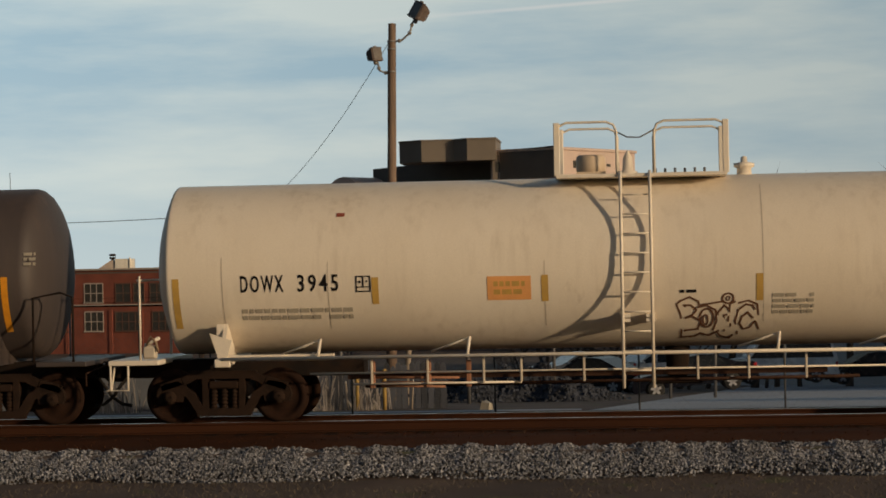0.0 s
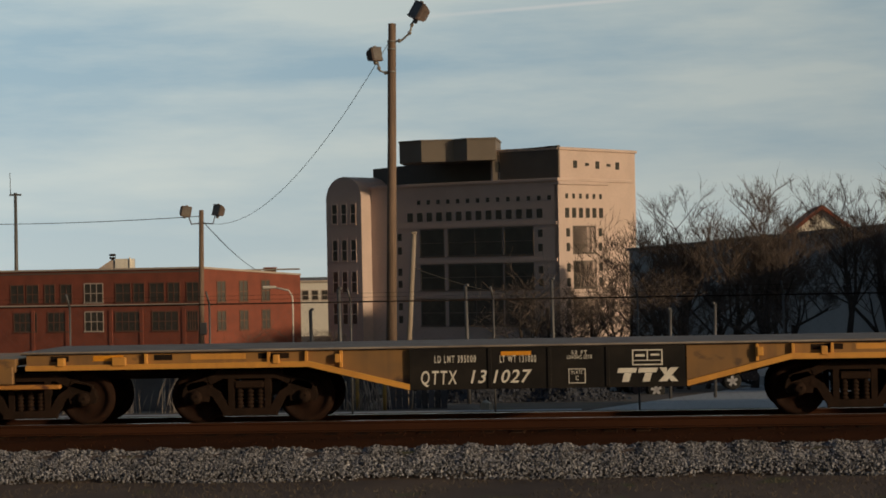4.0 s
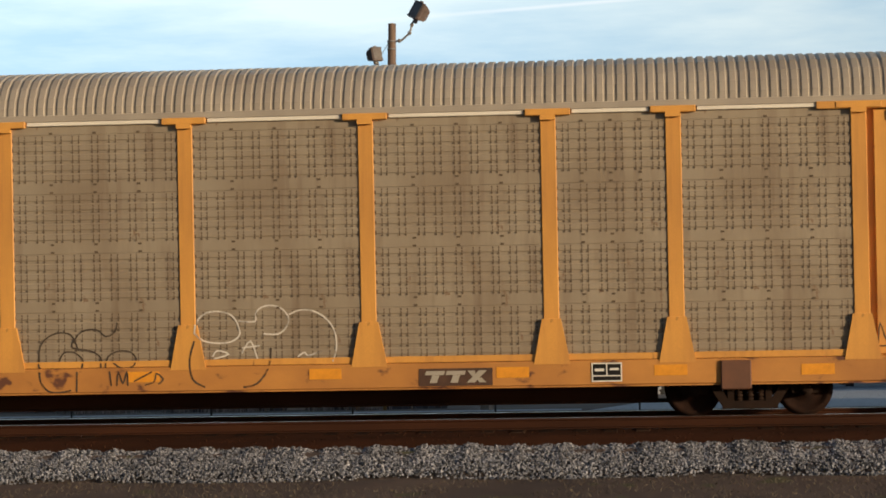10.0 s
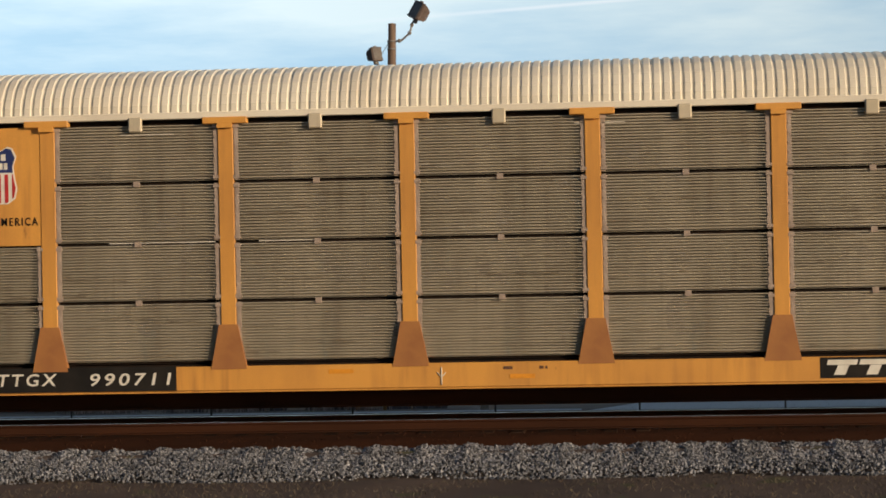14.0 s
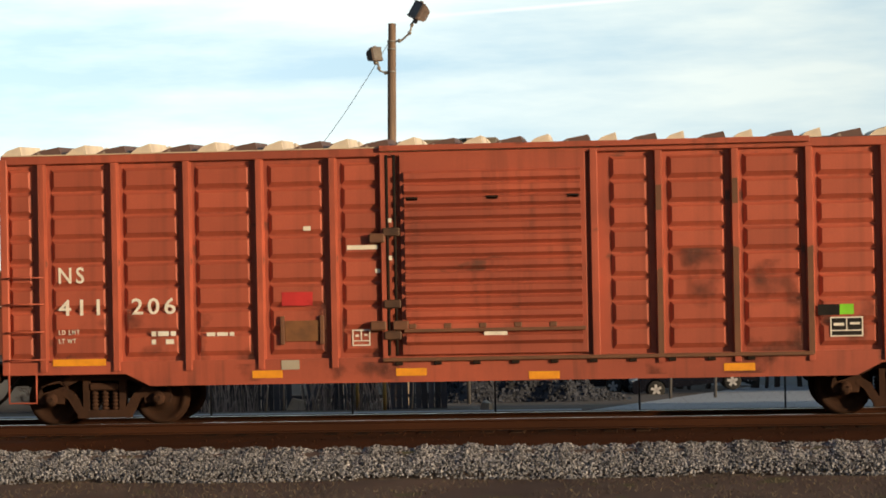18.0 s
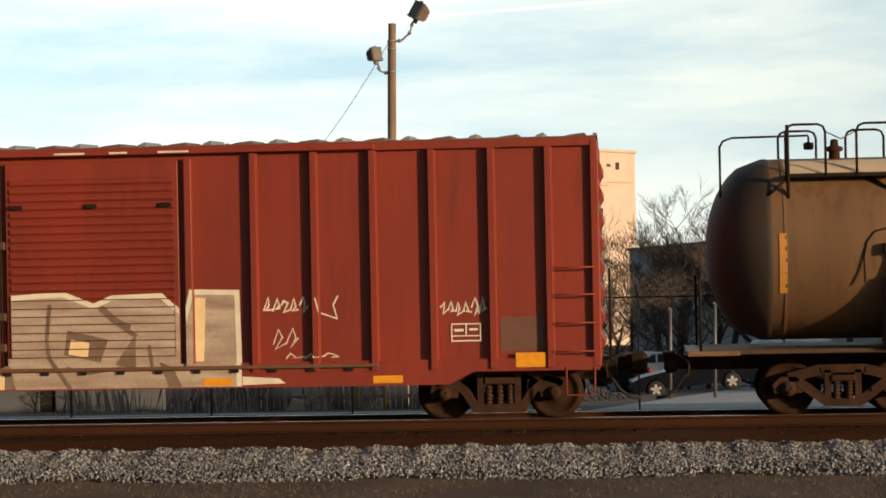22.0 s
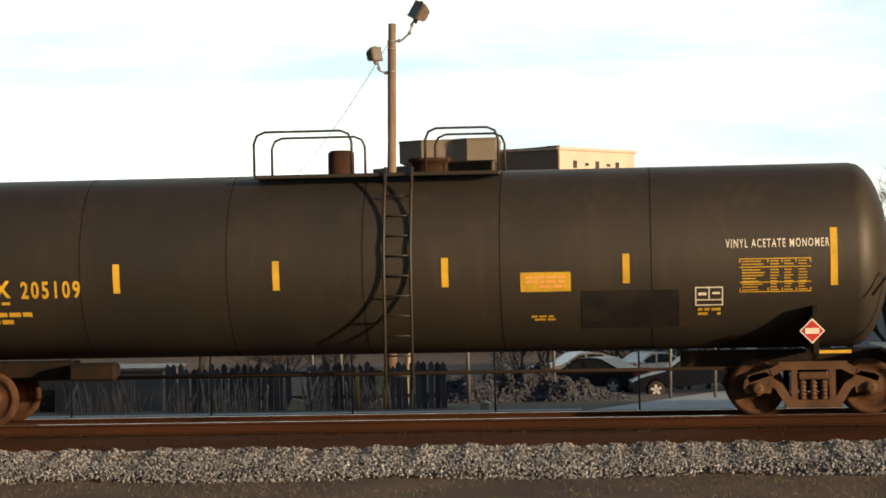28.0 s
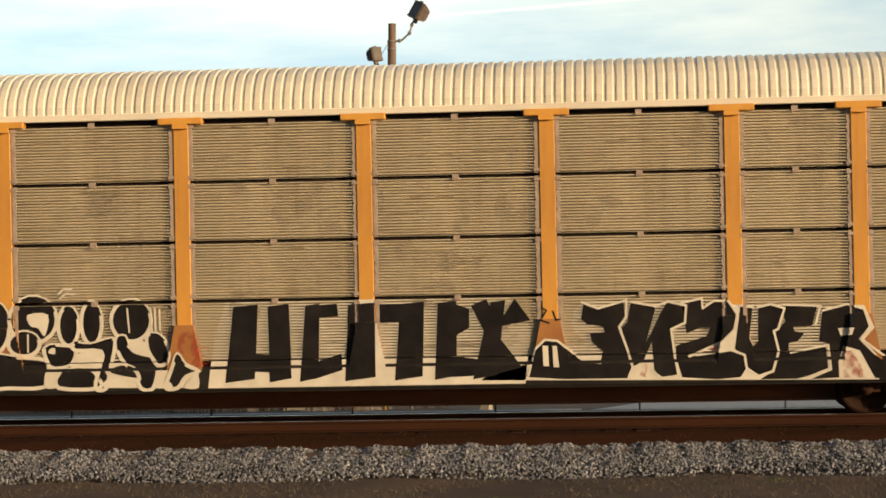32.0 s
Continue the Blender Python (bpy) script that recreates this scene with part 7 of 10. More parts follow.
TAILS = [
    [(-5.16, 1.35), (-4.73, 1.25), (-4.23, 1.15), (-3.76, 1.09), (-3.72, 0.89), (-3.79, 0.66), (-4.37, 0.65), (-5.16, 0.68)],
    [(-3.79, 1.23), (-3.72, 1.32), (-3.6, 1.34), (-3.29, 1.3), (-3.27, 1.17), (-3.33, 1.03), (-3.45, 0.97), (-3.68, 0.98)],
    [(-3.54, 0.64), (-3.52, 0.84), (-3.4, 0.95), (-3.2, 0.99), (-3.02, 0.94), (-2.91, 0.83), (-2.87, 0.63)],
    [(-3.29, 1.36), (-3.02, 1.34), (-2.67, 1.43), (-2.62, 1.32), (-2.69, 0.96), (-2.76, 0.63), (-2.94, 0.63), (-2.87, 0.96), (-2.85, 1.22), (-3.27, 1.24)],
    [(-2.58, 1.43), (-2.46, 1.46), (-2.4, 1.32), (-2.28, 1.2), (-1.98, 1.11), (-1.91, 0.95), (-2.0, 0.61), (-2.2, 0.62), (-2.28, 0.86), (-2.47, 1.03), (-2.58, 1.23)],
    [(-2.09, 1.47), (-1.93, 1.49), (-1.8, 1.38), (-1.73, 1.19), (-1.77, 1.02), (-1.91, 0.98), (-2.02, 1.11), (-2.09, 1.26)],
    [(-2.74, 0.89), (-2.52, 0.99), (-2.31, 0.94), (-2.22, 0.77), (-2.38, 0.77), (-2.61, 0.82)],
    [(-1.68, 0.94), (-1.59, 1.16), (-1.46, 0.99), (-1.25, 0.88), (-1.46, 0.79), (-1.59, 0.62), (-1.79, 0.62)]]
for k, poly in enumerate([rounded(q) for q in TAILS[:1]] + LOBES + [rounded(q) for q in TAILS[1:]]):
    spray("bubble_edge", stroke(poly + poly[:2], 0.062), CHALK, c9, RF, "", 0.003 + 0.0006 * k)
    spray("bubble_fill", [poly], INK, c9, RF, "round black bubble letters" if k == 0 else "", 0.0033 + 0.0006 * k)
spray("bubble_shine", [rounded(q) for q in (
    [(-4.05, 1.83), (-3.71, 1.83), (-3.77, 1.48), (-3.88, 1.61), (-4.01, 1.65)],
    [(-3.25, 1.18), (-2.87, 1.21), (-2.94, 0.86), (-3.02, 1.0), (-3.25, 1.04)],
    [(-2.42, 1.28), (-2.33, 1.37), (-2.2, 1.4), (-2.09, 1.31), (-2.09, 1.15), (-2.25, 1.2)],
    [(-3.77, 0.66), (-3.74, 0.93), (-3.56, 0.96), (-3.56, 0.8), (-3.58, 0.65)],
    [(-2.79, 0.64), (-2.76, 0.76), (-2.56, 0.78), (-2.28, 0.66)],
    [(-1.98, 0.62), (-1.91, 0.69), (-1.75, 0.73), (-1.68, 0.62)],
    [(-1.48, 0.61), (-1.43, 0.72), (-1.26, 0.81), (-1.26, 0.61)],
    [(-3.72, 1.21), (-3.68, 1.28), (-3.61, 1.28), (-3.61, 1.19)])], CHALK, c9, RF, "", 0.0135)
spray("letter_edge", sum([stroke(q, 0.028) for q in ([(-4.05, 1.52), (-4.05, 1.22)],
      [(-2.41, 1.91), (-2.38, 1.51)],
      [(-3.55, 2.15), (-3.44, 2.24), (-3.31, 2.23)],
      [(-3.52, 2.08), (-3.42, 2.16), (-3.26, 2.15)],
      [(-2.03, 1.91), (-2.01, 1.50)],
      [(-1.96, 1.91), (-1.95, 1.50)],
      [(-1.88, 1.88), (-1.88, 1.54)],)], []), CHALK, c9, RF, "", 0.0150)
spray("letter_edge", sum([stroke(q, 0.028) for q in ([(-4.62, 1.81), (-4.59, 1.39)],
      [(-5.09, 1.49), (-5.04, 1.31), (-4.89, 1.17)],
      [(-5.02, 1.58), (-4.98, 1.35), (-4.84, 1.21)],)], []), CHALK, c9, RF, "", 0.0150)
spray("red_mist", [[(-1.85, 1.59), (-1.69, 1.61), (-1.64, 1.50), (-1.72, 1.41), (-1.83, 1.48)], [(-1.55, 1.49), (-1.30, 1.53), (-1.24, 1.31), (-1.08, 1.26), (-1.10, 0.94), (-1.27, 0.90), (-1.49, 1.13), (-1.59, 1.27)], [(-5.11, 1.44), (-4.88, 1.58), (-4.82, 1.35), (-4.93, 1.22), (-5.10, 1.26)]], RED_INK, c9, RC, "", 0.0015)
# heavy slab letters on a white ground, turned into plain leaning slabs
spray("slab_ground", [[(-1.1, 0.6), (4.0, 0.6), (4.1, 1.5), (3.75, 1.98), (-0.8, 1.98), (-1.0, 1.4)]], CHALK, c9, RC, "white ground behind black slabs")
slabs = []
for xa, xb, lean in ((-0.72, -0.28, 0.1), (-0.16, 0.22, -0.06), (0.45, 0.72, 0.06), (1.14, 1.62, 0.02), (1.98, 2.4, 0.06), (2.58, 2.92, 0.02), (3.42, 3.7, 0.25)):
    slabs.append([(xa - lean, 0.68), (xb - lean * 0.6, 0.74), (xb, 1.93), (xa + 0.04, 1.9)])
slabs += [[(-0.4, 0.86), (-0.1, 0.84), (-0.1, 1.12), (-0.4, 1.15)], [(0.62, 0.72), (1.08, 0.86), (1.06, 1.12), (0.6, 0.98)], [(0.6, 1.7), (1.02, 1.72), (1.0, 1.92), (0.6, 1.9)],
          [(1.5, 1.9), (2.1, 1.9), (2.1, 1.62), (1.5, 1.6)], [(2.85, 1.9), (3.12, 1.8), (3.12, 1.5), (2.85, 1.35)], [(2.85, 0.72), (3.3, 0.74), (3.25, 1.0), (2.85, 1.05)], [(3.15, 1.85), (3.4, 1.95), (3.6, 1.5), (3.4, 1.35)], [(3.55, 1.5), (3.85, 1.95), (4.1, 1.6)], [(3.3, 0.7), (3.95, 0.86), (3.55, 1.4)]]
spray("slab_fill", slabs, INK, c9, RF, "heavy black leaning slabs", 0.003)
# last piece: thick joined letters
spray("letter_ground", [[(3.28, 0.66), (3.55, 0.82), (4.01, 0.90), (4.63, 0.89), (4.90, 0.64)],
      [(4.75, 1.50), (4.78, 1.74), (4.92, 1.88), (6.88, 1.88), (7.32, 1.79), (9.34, 1.75), (9.49, 1.39), (9.33, 1.22), (9.59, 0.86), (9.54, 0.58), (4.05, 0.65), (4.14, 1.13), (4.95, 1.20)]], CHALK, c9, RC, "", 0.0)
spray("letter_fill", [[(4.05, 0.70), (4.14, 1.11), (4.31, 1.27), (4.51, 1.26), (4.90, 0.95), (5.19, 0.92), (5.24, 1.09), (5.06, 1.24), (5.04, 1.38), (5.27, 1.39), (5.25, 1.48), (5.00, 1.52), (4.90, 1.60), (4.94, 1.85), (5.17, 1.79), (5.58, 1.86), (5.59, 1.64), (5.48, 1.48), (5.60, 1.12), (5.69, 0.83), (5.61, 0.66), (4.63, 0.66)]], INK, c9, RF, "thick joined black letters", 0.003)
spray("letter_fill", [[(5.69, 1.85), (5.99, 1.81), (6.08, 1.76), (5.92, 1.23), (6.00, 1.36), (6.15, 1.67), (6.26, 1.84), (6.54, 1.78), (6.52, 1.53), (6.30, 1.43), (6.35, 1.00), (6.40, 0.70), (6.14, 0.67), (6.04, 0.78), (6.01, 1.23), (5.87, 0.92), (5.72, 0.85), (5.54, 1.44), (5.63, 1.55)]], INK, c9, RF, "thick joined black letters", 0.003)
spray("letter_fill", [[(6.49, 1.82), (6.79, 1.89), (6.82, 1.72), (6.99, 1.85), (7.21, 1.83), (7.34, 1.64), (7.29, 1.41), (7.11, 1.23), (6.77, 1.08), (6.56, 1.00), (6.73, 0.99), (7.31, 1.07), (7.45, 0.98), (7.49, 0.80), (7.39, 0.65), (7.03, 0.62), (6.48, 0.66), (6.38, 1.00), (6.40, 1.16), (6.87, 1.30), (6.94, 1.44), (6.78, 1.44), (6.56, 1.35)]], INK, c9, RF, "thick joined black letters", 0.003)
spray("letter_fill", [[(7.41, 1.76), (7.60, 1.73), (7.54, 1.25), (7.60, 1.12), (7.68, 1.21), (7.69, 1.73), (7.87, 1.77), (8.08, 1.72), (7.98, 1.40), (7.91, 1.37), (7.98, 1.05), (7.88, 0.75), (7.67, 0.68), (7.51, 0.79), (7.46, 1.00), (7.31, 1.09)]], INK, c9, RF, "thick joined black letters", 0.003)
spray("letter_fill", [[(8.04, 1.76), (8.61, 1.75), (8.53, 1.44), (8.23, 1.43), (8.25, 1.36), (8.40, 1.32), (8.30, 1.20), (8.16, 1.17), (8.15, 1.04), (8.54, 1.09), (8.73, 1.12), (8.76, 0.77), (8.44, 0.65), (8.27, 0.61), (7.70, 0.61), (7.92, 0.75), (8.01, 1.05), (7.95, 1.35), (8.11, 1.51)]], INK, c9, RF, "thick joined black letters", 0.003)
spray("letter_fill", [[(8.69, 1.66), (9.06, 1.75), (9.32, 1.68), (9.40, 1.41), (9.24, 1.22), (9.46, 0.99), (9.64, 0.86), (9.65, 0.58), (9.48, 0.61), (9.26, 1.04), (9.01, 1.12), (8.92, 0.87), (8.93, 0.62), (8.49, 0.60), (8.78, 0.73), (8.75, 1.16), (8.63, 1.19)]], INK, c9, RF, "thick joined black letters", 0.003)
spray("letter_ground", [[(8.93, 1.39), (9.18, 1.40), (9.14, 1.29), (8.97, 1.27)],
      [(9.14, 1.06), (9.26, 1.01), (9.48, 0.60), (9.32, 0.61)],
      [(4.28, 1.20), (4.37, 1.19), (4.38, 0.87), (4.29, 0.87)],
      [(4.44, 1.19), (4.51, 1.19), (4.54, 0.85), (4.45, 0.85)]], CHALK, c9, RF, "", 0.0045)
spray("letter_edge", sum([stroke(q, 0.036) for q in ([(4.90, 1.88), (5.17, 1.77), (5.62, 1.89), (5.61, 1.62), (5.50, 1.47), (5.62, 1.12), (5.70, 0.83), (5.63, 0.66)],
      [(5.67, 1.87), (6.08, 1.79), (6.28, 1.86), (6.56, 1.79), (6.54, 1.52), (6.32, 1.42), (6.37, 0.98), (6.42, 0.69), (6.16, 0.65), (6.02, 0.76)],
      [(6.47, 1.83), (6.81, 1.90), (6.82, 1.74), (7.00, 1.86), (7.23, 1.85), (7.36, 1.64), (7.31, 1.39), (7.13, 1.21), (6.58, 0.98)],
      [(7.39, 1.78), (7.62, 1.74)],
      [(7.67, 1.74), (7.89, 1.79), (8.10, 1.72), (8.00, 1.40), (7.93, 1.36), (8.00, 1.05), (7.90, 0.73), (7.67, 0.66), (7.49, 0.79), (7.46, 1.00), (7.22, 1.09)],
      [(8.06, 1.78), (8.66, 1.75), (8.58, 1.45)],
      [(8.17, 1.02), (8.77, 1.13), (8.80, 0.75), (8.44, 0.61)],
      [(8.68, 1.67), (9.08, 1.77), (9.34, 1.69), (9.42, 1.41), (9.28, 1.22), (9.66, 0.93)],
      [(4.05, 0.72), (4.15, 1.13), (4.32, 1.29), (4.52, 1.27), (4.94, 0.93), (5.21, 0.91)],)], []), CHALK, c9, RF, "", 0.006)
spray("red_fill", [[(8.98, 1.03), (9.11, 1.04), (9.29, 0.78), (9.30, 0.62), (9.00, 0.62)], [(5.81, 0.71), (5.90, 0.92), (5.95, 0.92), (5.90, 0.67)], [(6.76, 1.07), (7.09, 1.19), (6.97, 1.06)]], RED_INK, c9, RF, "", 0.0075)
spray("thin_tag", stroke([(4.2, 1.85), (4.35, 1.75), (4.25, 1.6), (4.4, 1.55)], 0.03) + stroke([(4.45, 1.75), (4.5, 1.6), (4.6, 1.62)], 0.03), INK, c9, RC)

# ---- flat car letters
FY = -1.483
lettering("QTTX", 0.21, WHITE, c2, -2.02, FY, 0.61, 0.12, width=0.58)
lettering("13", 0.2, WHITE, c2, -1.23, FY, 0.62, 0.25, 1.1, width=0.26)
lettering("1027", 0.2, WHITE, c2, -0.87, FY, 0.62, 0.25, 1.1, width=0.62)
lettering("LD LMT 395000", 0.11, WHITE, c2, -1.8, FY, 0.95, width=0.66)
lettering("LT WT 131000", 0.11, WHITE, c2, -0.76, FY, 0.94, width=0.58)
lettering("LOADING DECK", 0.06, WHITE, c2, 0.31, FY, 0.98, width=0.4)
lettering("52 FT", 0.06, WHITE, c2, 0.38, FY, 1.05, width=0.25)
m = Mesh().box(0.33, 0.6, FY - 0.004, FY, 0.59, 0.603).box(0.33, 0.6, FY - 0.004, FY, 0.81, 0.823).box(0.33, 0.343, FY - 0.004, FY, 0.603, 0.81).box(0.587, 0.6, FY - 0.004, FY, 0.603, 0.81)
part("data_label", m, WHITE, c2, "white stencilled box")
lettering("PLATE", 0.05, WHITE, c2, 0.38, FY, 0.74, width=0.17)
lettering("C", 0.07, WHITE, c2, 0.44, FY, 0.64, width=0.05)
frame_label(c2, 1.34, 1.82, 0.86, 1.11, FY + 0.003)
slab_mark(c2, 1.1, 2.08, 0.6, 0.82, FY, WHITE)
plate(c2, "reflector", -0.74, -0.26, 1.05, 1.115, REFLECT, FY)
for x in (-0.92, 0.03, 0.95):
    part("girder_rib", Mesh().box(x - 0.03, x + 0.03, -1.5, -1.48, 0.54, 1.18, 0.006), BLACK, c2)
for d in (-1, 1):
    for x, w, mt in ((4.4, 0.5, DARK), (5.3, 0.9, YELLOW), (6.2, 0.3, DARK), (7.1, 0.5, REFLECT), (7.9, 0.3, DARK)):
        plate(c2, "girder_patch", d * x - w / 2, d * x + w / 2, 1.06, 1.15, mt, -1.401, th=0.004)
    m = Mesh().box(min(d * 9.0, d * 9.6), max(d * 9.0, d * 9.6), -1.3, -1.1, 0.5, 0.76, 0.03)
    part("brake_gear", m, RUST, c2)
    part("grab_iron", Mesh().tube([(d * 9.6, -1.46, 1.12), (d * 9.6, -1.5, 0.98), (d * 10.2, -1.5, 0.9), (d * 10.4, -1.46, 0.95)], 0.016, 6), YELLOW, c2)

# ---- cream tank car: ladder, top platform, side rails
R1, Z1 = 1.4, 2.5
lad = part("ladder", Mesh().tube([(-0.27, -1.5, 0.5), (-0.27, -1.5, 2.6), (-0.27, -1.28, 3.55), (-0.27, -1.05, 3.95)], 0.028, 6), SHELL_WHITE, c1)
part("ladder_rail", Mesh().tube([(0.2, -1.5, 0.5), (0.2, -1.5, 2.6), (0.2, -1.28, 3.55), (0.2, -1.05, 3.95)], 0.028, 6), SHELL_WHITE, lad)
rung = None
for k in range(10):
    z = 0.78 + 0.31 * k
    y = -1.5 if z < 2.6 else (-1.5 + 0.22 * (z - 2.6) / 0.95 if z < 3.55 else -1.2)
    if rung is None:
        rung = part("rung", Mesh().tube([(-0.27, 0, 0), (0.2, 0, 0)], 0.014, 6), SHELL_WHITE, lad, "", (0, y, z))
    else:
        again(rung, (0, y, z), lad)
for z in (1.55, 1.62):
    for x in (-0.3, 0.1):
        part("ladder_bracket", Mesh().box(x, x + 0.15, -1.5, -1.05, z, z + 0.05), SHELL_WHITE, lad)
pf = part("platform", Mesh().box(-1.3, 1.44, -1.05, 0.9, 3.86, 3.92, 0.01), SHELL_WHITE, c1, "grating platform round the hatches")
for x in (-1.28, 1.42):
    for y in (-1.05, 0.8):
        part("corner_plate", Mesh().box(x - 0.05, x + 0.05, y, y + 0.075, 3.9, 4.75, 0.01), SHELL_WHITE, pf)
for xa, xb in ((-1.28, -0.32), (0.28, 1.42)):
    for y in (-1.02, 0.85):
        m = rail_loop(Mesh(), xa, xb, y, 3.92, 4.75, 0.022, 0.16)
        part("handrail", m, SHELL_WHITE, pf)
part("chain", Mesh().tube([(-0.34, -1.02, 4.6), (-0.15, -1.02, 4.5), (0.05, -1.02, 4.49), (0.3, -1.02, 4.62)], 0.012, 5), STEEL, pf)
part("hatch", Mesh().lathe([(3.9, 0.0), (3.9, 0.24), (4.22, 0.24), (4.26, 0.2), (4.27, 0.0)], (-0.75, -0.2, 0), "z", 18).box(-0.98, -0.5, -0.48, -0.4, 3.92, 3.98), CREAM, c1, "round steel hatch")
part("relief_valve", Mesh().lathe([(3.9, 0.16), (3.98, 0.16), (4.0, 0.09), (4.2, 0.08), (4.28, 0.04), (4.34, 0.0)], (-0.15, -0.1, 0), "z", 14), SHELL_WHITE, c1)
part("vent_valve", Mesh().lathe([(3.82, 0.12), (4.0, 0.12), (4.02, 0.17), (4.08, 0.17), (4.1, 0.06), (4.18, 0.05), (4.2, 0.0)], (1.75, 0, 0), "z", 14), SHELL_WHITE, c1)
for k in range(6):
    part("bolt", Mesh().tube([(0.3 + 0.16 * k, -0.3 + 0.1 * (k % 2), 3.92), (0.3 + 0.16 * k, -0.3 + 0.1 * (k % 2), 4.02)], 0.022, 6), STEEL, pf)
COPPER_DULL = material("dull_brass", (0.3, 0.2, 0.12), 0.6, second=(0.18, 0.12, 0.08), scale=6)
SEAM = material("dull_cream_seam", (0.56, 0.49, 0.4), 0.6, second=(0.46, 0.4, 0.32), scale=3)
for x, a0, a1 in ((-4.98, 176, 225), (-1.5, 178, 225), (1.96, 120, 225), (5.52, 110, 230), (-6.7, 172, 222)):
    part("weld_seam", band(x, R1, Z1, 0.012, a0, a1, 16, 0.003), SEAM, c1)
sr = part("side_rail", Mesh().tube([(-6.7, -1.5, 1.06), (6.3, -1.5, 1.06)], 0.03, 6), SHELL_WHITE, c1, "cream pipe rail along the tank")
part("lower_pipe", Mesh().tube([(-5.3, -1.35, 0.8), (4.6, -1.35, 0.8)], 0.016, 6), SHELL_WHITE, c1)
part("lower_pipe", Mesh().tube([(-4.6, -1.3, 0.62), (-1.9, -1.3, 0.62)], 0.018, 6), SHELL_WHITE, c1)
for x in (-5.15, -2.75, 2.15, 4.05):
    part("rail_bracket", Mesh().tube([(x, -1.5, 1.06), (x + 0.04, -1.42, 1.36)], 0.026, 6).tube([(x + 0.04, -1.42, 1.34), (x - 0.6, -1.15, 1.12)], 0.02, 5), SHELL_WHITE, sr)
for x in (-4.3, -3.4, -2.5, -1.9, -0.9, 0.9, 1.7, 2.6, 3.9):
    part("pipe_hanger", Mesh().box(x - 0.018, x + 0.018, -1.38, -1.32, 0.62, 1.04, 0.006), SEAM, sr)
COPPER = material("rusty_copper_pipe", (0.33, 0.15, 0.08), 0.6, second=(0.2, 0.09, 0.05), scale=5)
for k, (xa, xb, z) in enumerate(((-4.34, -2.71, 0.8), (-4.25, -2.9, 0.72), (-4.16, -3.0, 0.64), (-4.16, -3.13, 0.58))):
    part("heater_pipe", Mesh().tube([(xa, -1.22, z), (xb, -1.22, z - 0.02)], 0.02, 6), COPPER, c1, "rusty copper-brown pipe")
for x in (-4.3, -3.4, -2.75):
    part("pipe_clamp", Mesh().box(x - 0.04, x + 0.04, -1.27, -1.16, 0.55, 0.98, 0.01), COPPER, c1)
part("outlet_valve", Mesh().lathe([(0.55, 0.0), (0.55, 0.16), (0.95, 0.2), (1.2, 0.2)], (0.6, 0, 0), "z", 14).box(0.2, 1.0, -0.3, 0.3, 0.5, 0.62, 0.02), DARK, c1)
m = Mesh().box(-4.8, 3.0, -0.5, -0.44, 0.66, 0.74).tube([(-4.5, -0.6, 0.55), (3.5, -0.6, 0.6)], 0.03, 6)
part("brake_rod", m, RUST, c1)
for s in (-1, 1):
    a, b = sorted((s * 4.9, s * 6.7))
    part("bolster_plate", Mesh().box(a, b, -1.42, -1.3, 1.02, 1.12, 0.01), SHELL_WHITE, c1)
    web = part("bolster_web", Mesh().prism([(-1.44, 0.95), (-1.44, 1.3), (-1.2, 1.62), (-0.6, 1.3), (-0.6, 0.95)], s * 6.68 - 0.03, s * 6.68 + 0.03, "yz"), SHELL_WHITE, c1)
    tall = 0.0 if s > 0 else -0.16
    part("web_cap", Mesh().prism([(s * 6.68 - 0.22, 1.64 + tall), (s * 6.68 + 0.14, 1.52 + tall), (s * 6.68 + 0.04, 1.0), (s * 6.68 - 0.06, 1.0)], -1.475, -1.442), SHELL_WHITE, web)
    part("jack_pad", Mesh().box(s * 6.7 - 0.13, s * 6.7 + 0.13, -1.5, -1.4, 0.93, 1.06, 0.015), SHELL_WHITE, web)
    if s > 0:
        part("end_rail", Mesh().tube([(7.78, -1.32, 1.08), (7.86, -1.32, 2.38), (8.13, -1.32, 2.44), (8.1, -1.32, 1.08)], 0.02, 6), SHELL_WHITE, c1)
        part("rail_brace", Mesh().tube([(7.9, -1.32, 2.38), (8.06, -1.32, 1.08)], 0.018, 6), SHELL_WHITE, c1)
    else:
        part("end_rail", Mesh().tube([(-8.06, -1.34, 1.05), (-8.06, -1.34, 2.42)], 0.02, 6), SHELL_WHITE, c1)
        hb = part("hand_brake", Mesh().box(-8.02, -7.8, -1.38, -1.2, 1.08, 1.3, 0.03), SEAM, c1, "cream hand brake housing with chain")
        part("brake_chain", Mesh().tube([(-7.95, -1.38, 1.3), (-7.88, -1.39, 1.44), (-7.8, -1.38, 1.36), (-7.76, -1.38, 1.2)], 0.022, 6), COPPER_DULL, hb)
        part("brake_rod", Mesh().tube([(-7.98, -1.36, 1.3), (-7.74, -1.36, 1.42)], 0.03, 6), SHELL_WHITE, hb)
    part("end_rail", Mesh().tube([(s * 8.1, 1.3, 1.05), (s * 8.1, 1.3, 2.35), (s * 8.1, -1.3, 2.35)], 0.022, 6), SHELL_WHITE, c1)
    part("sill_step", Mesh().tube([(s * 8.54, -1.42, 1.06), (s * 8.54, -1.42, 0.58), (s * 8.25, -1.42, 0.58), (s * 8.25, -1.42, 1.06)], 0.02, 6), SHELL_WHITE, c1)
    part("brake_lever", Mesh().tube([(s * 8.5, -1.3, 0.95), (s * 8.55, -1.3, 0.6), (s * 8.68, -1.3, 0.55)], 0.018, 5), SHELL_WHITE, c1)
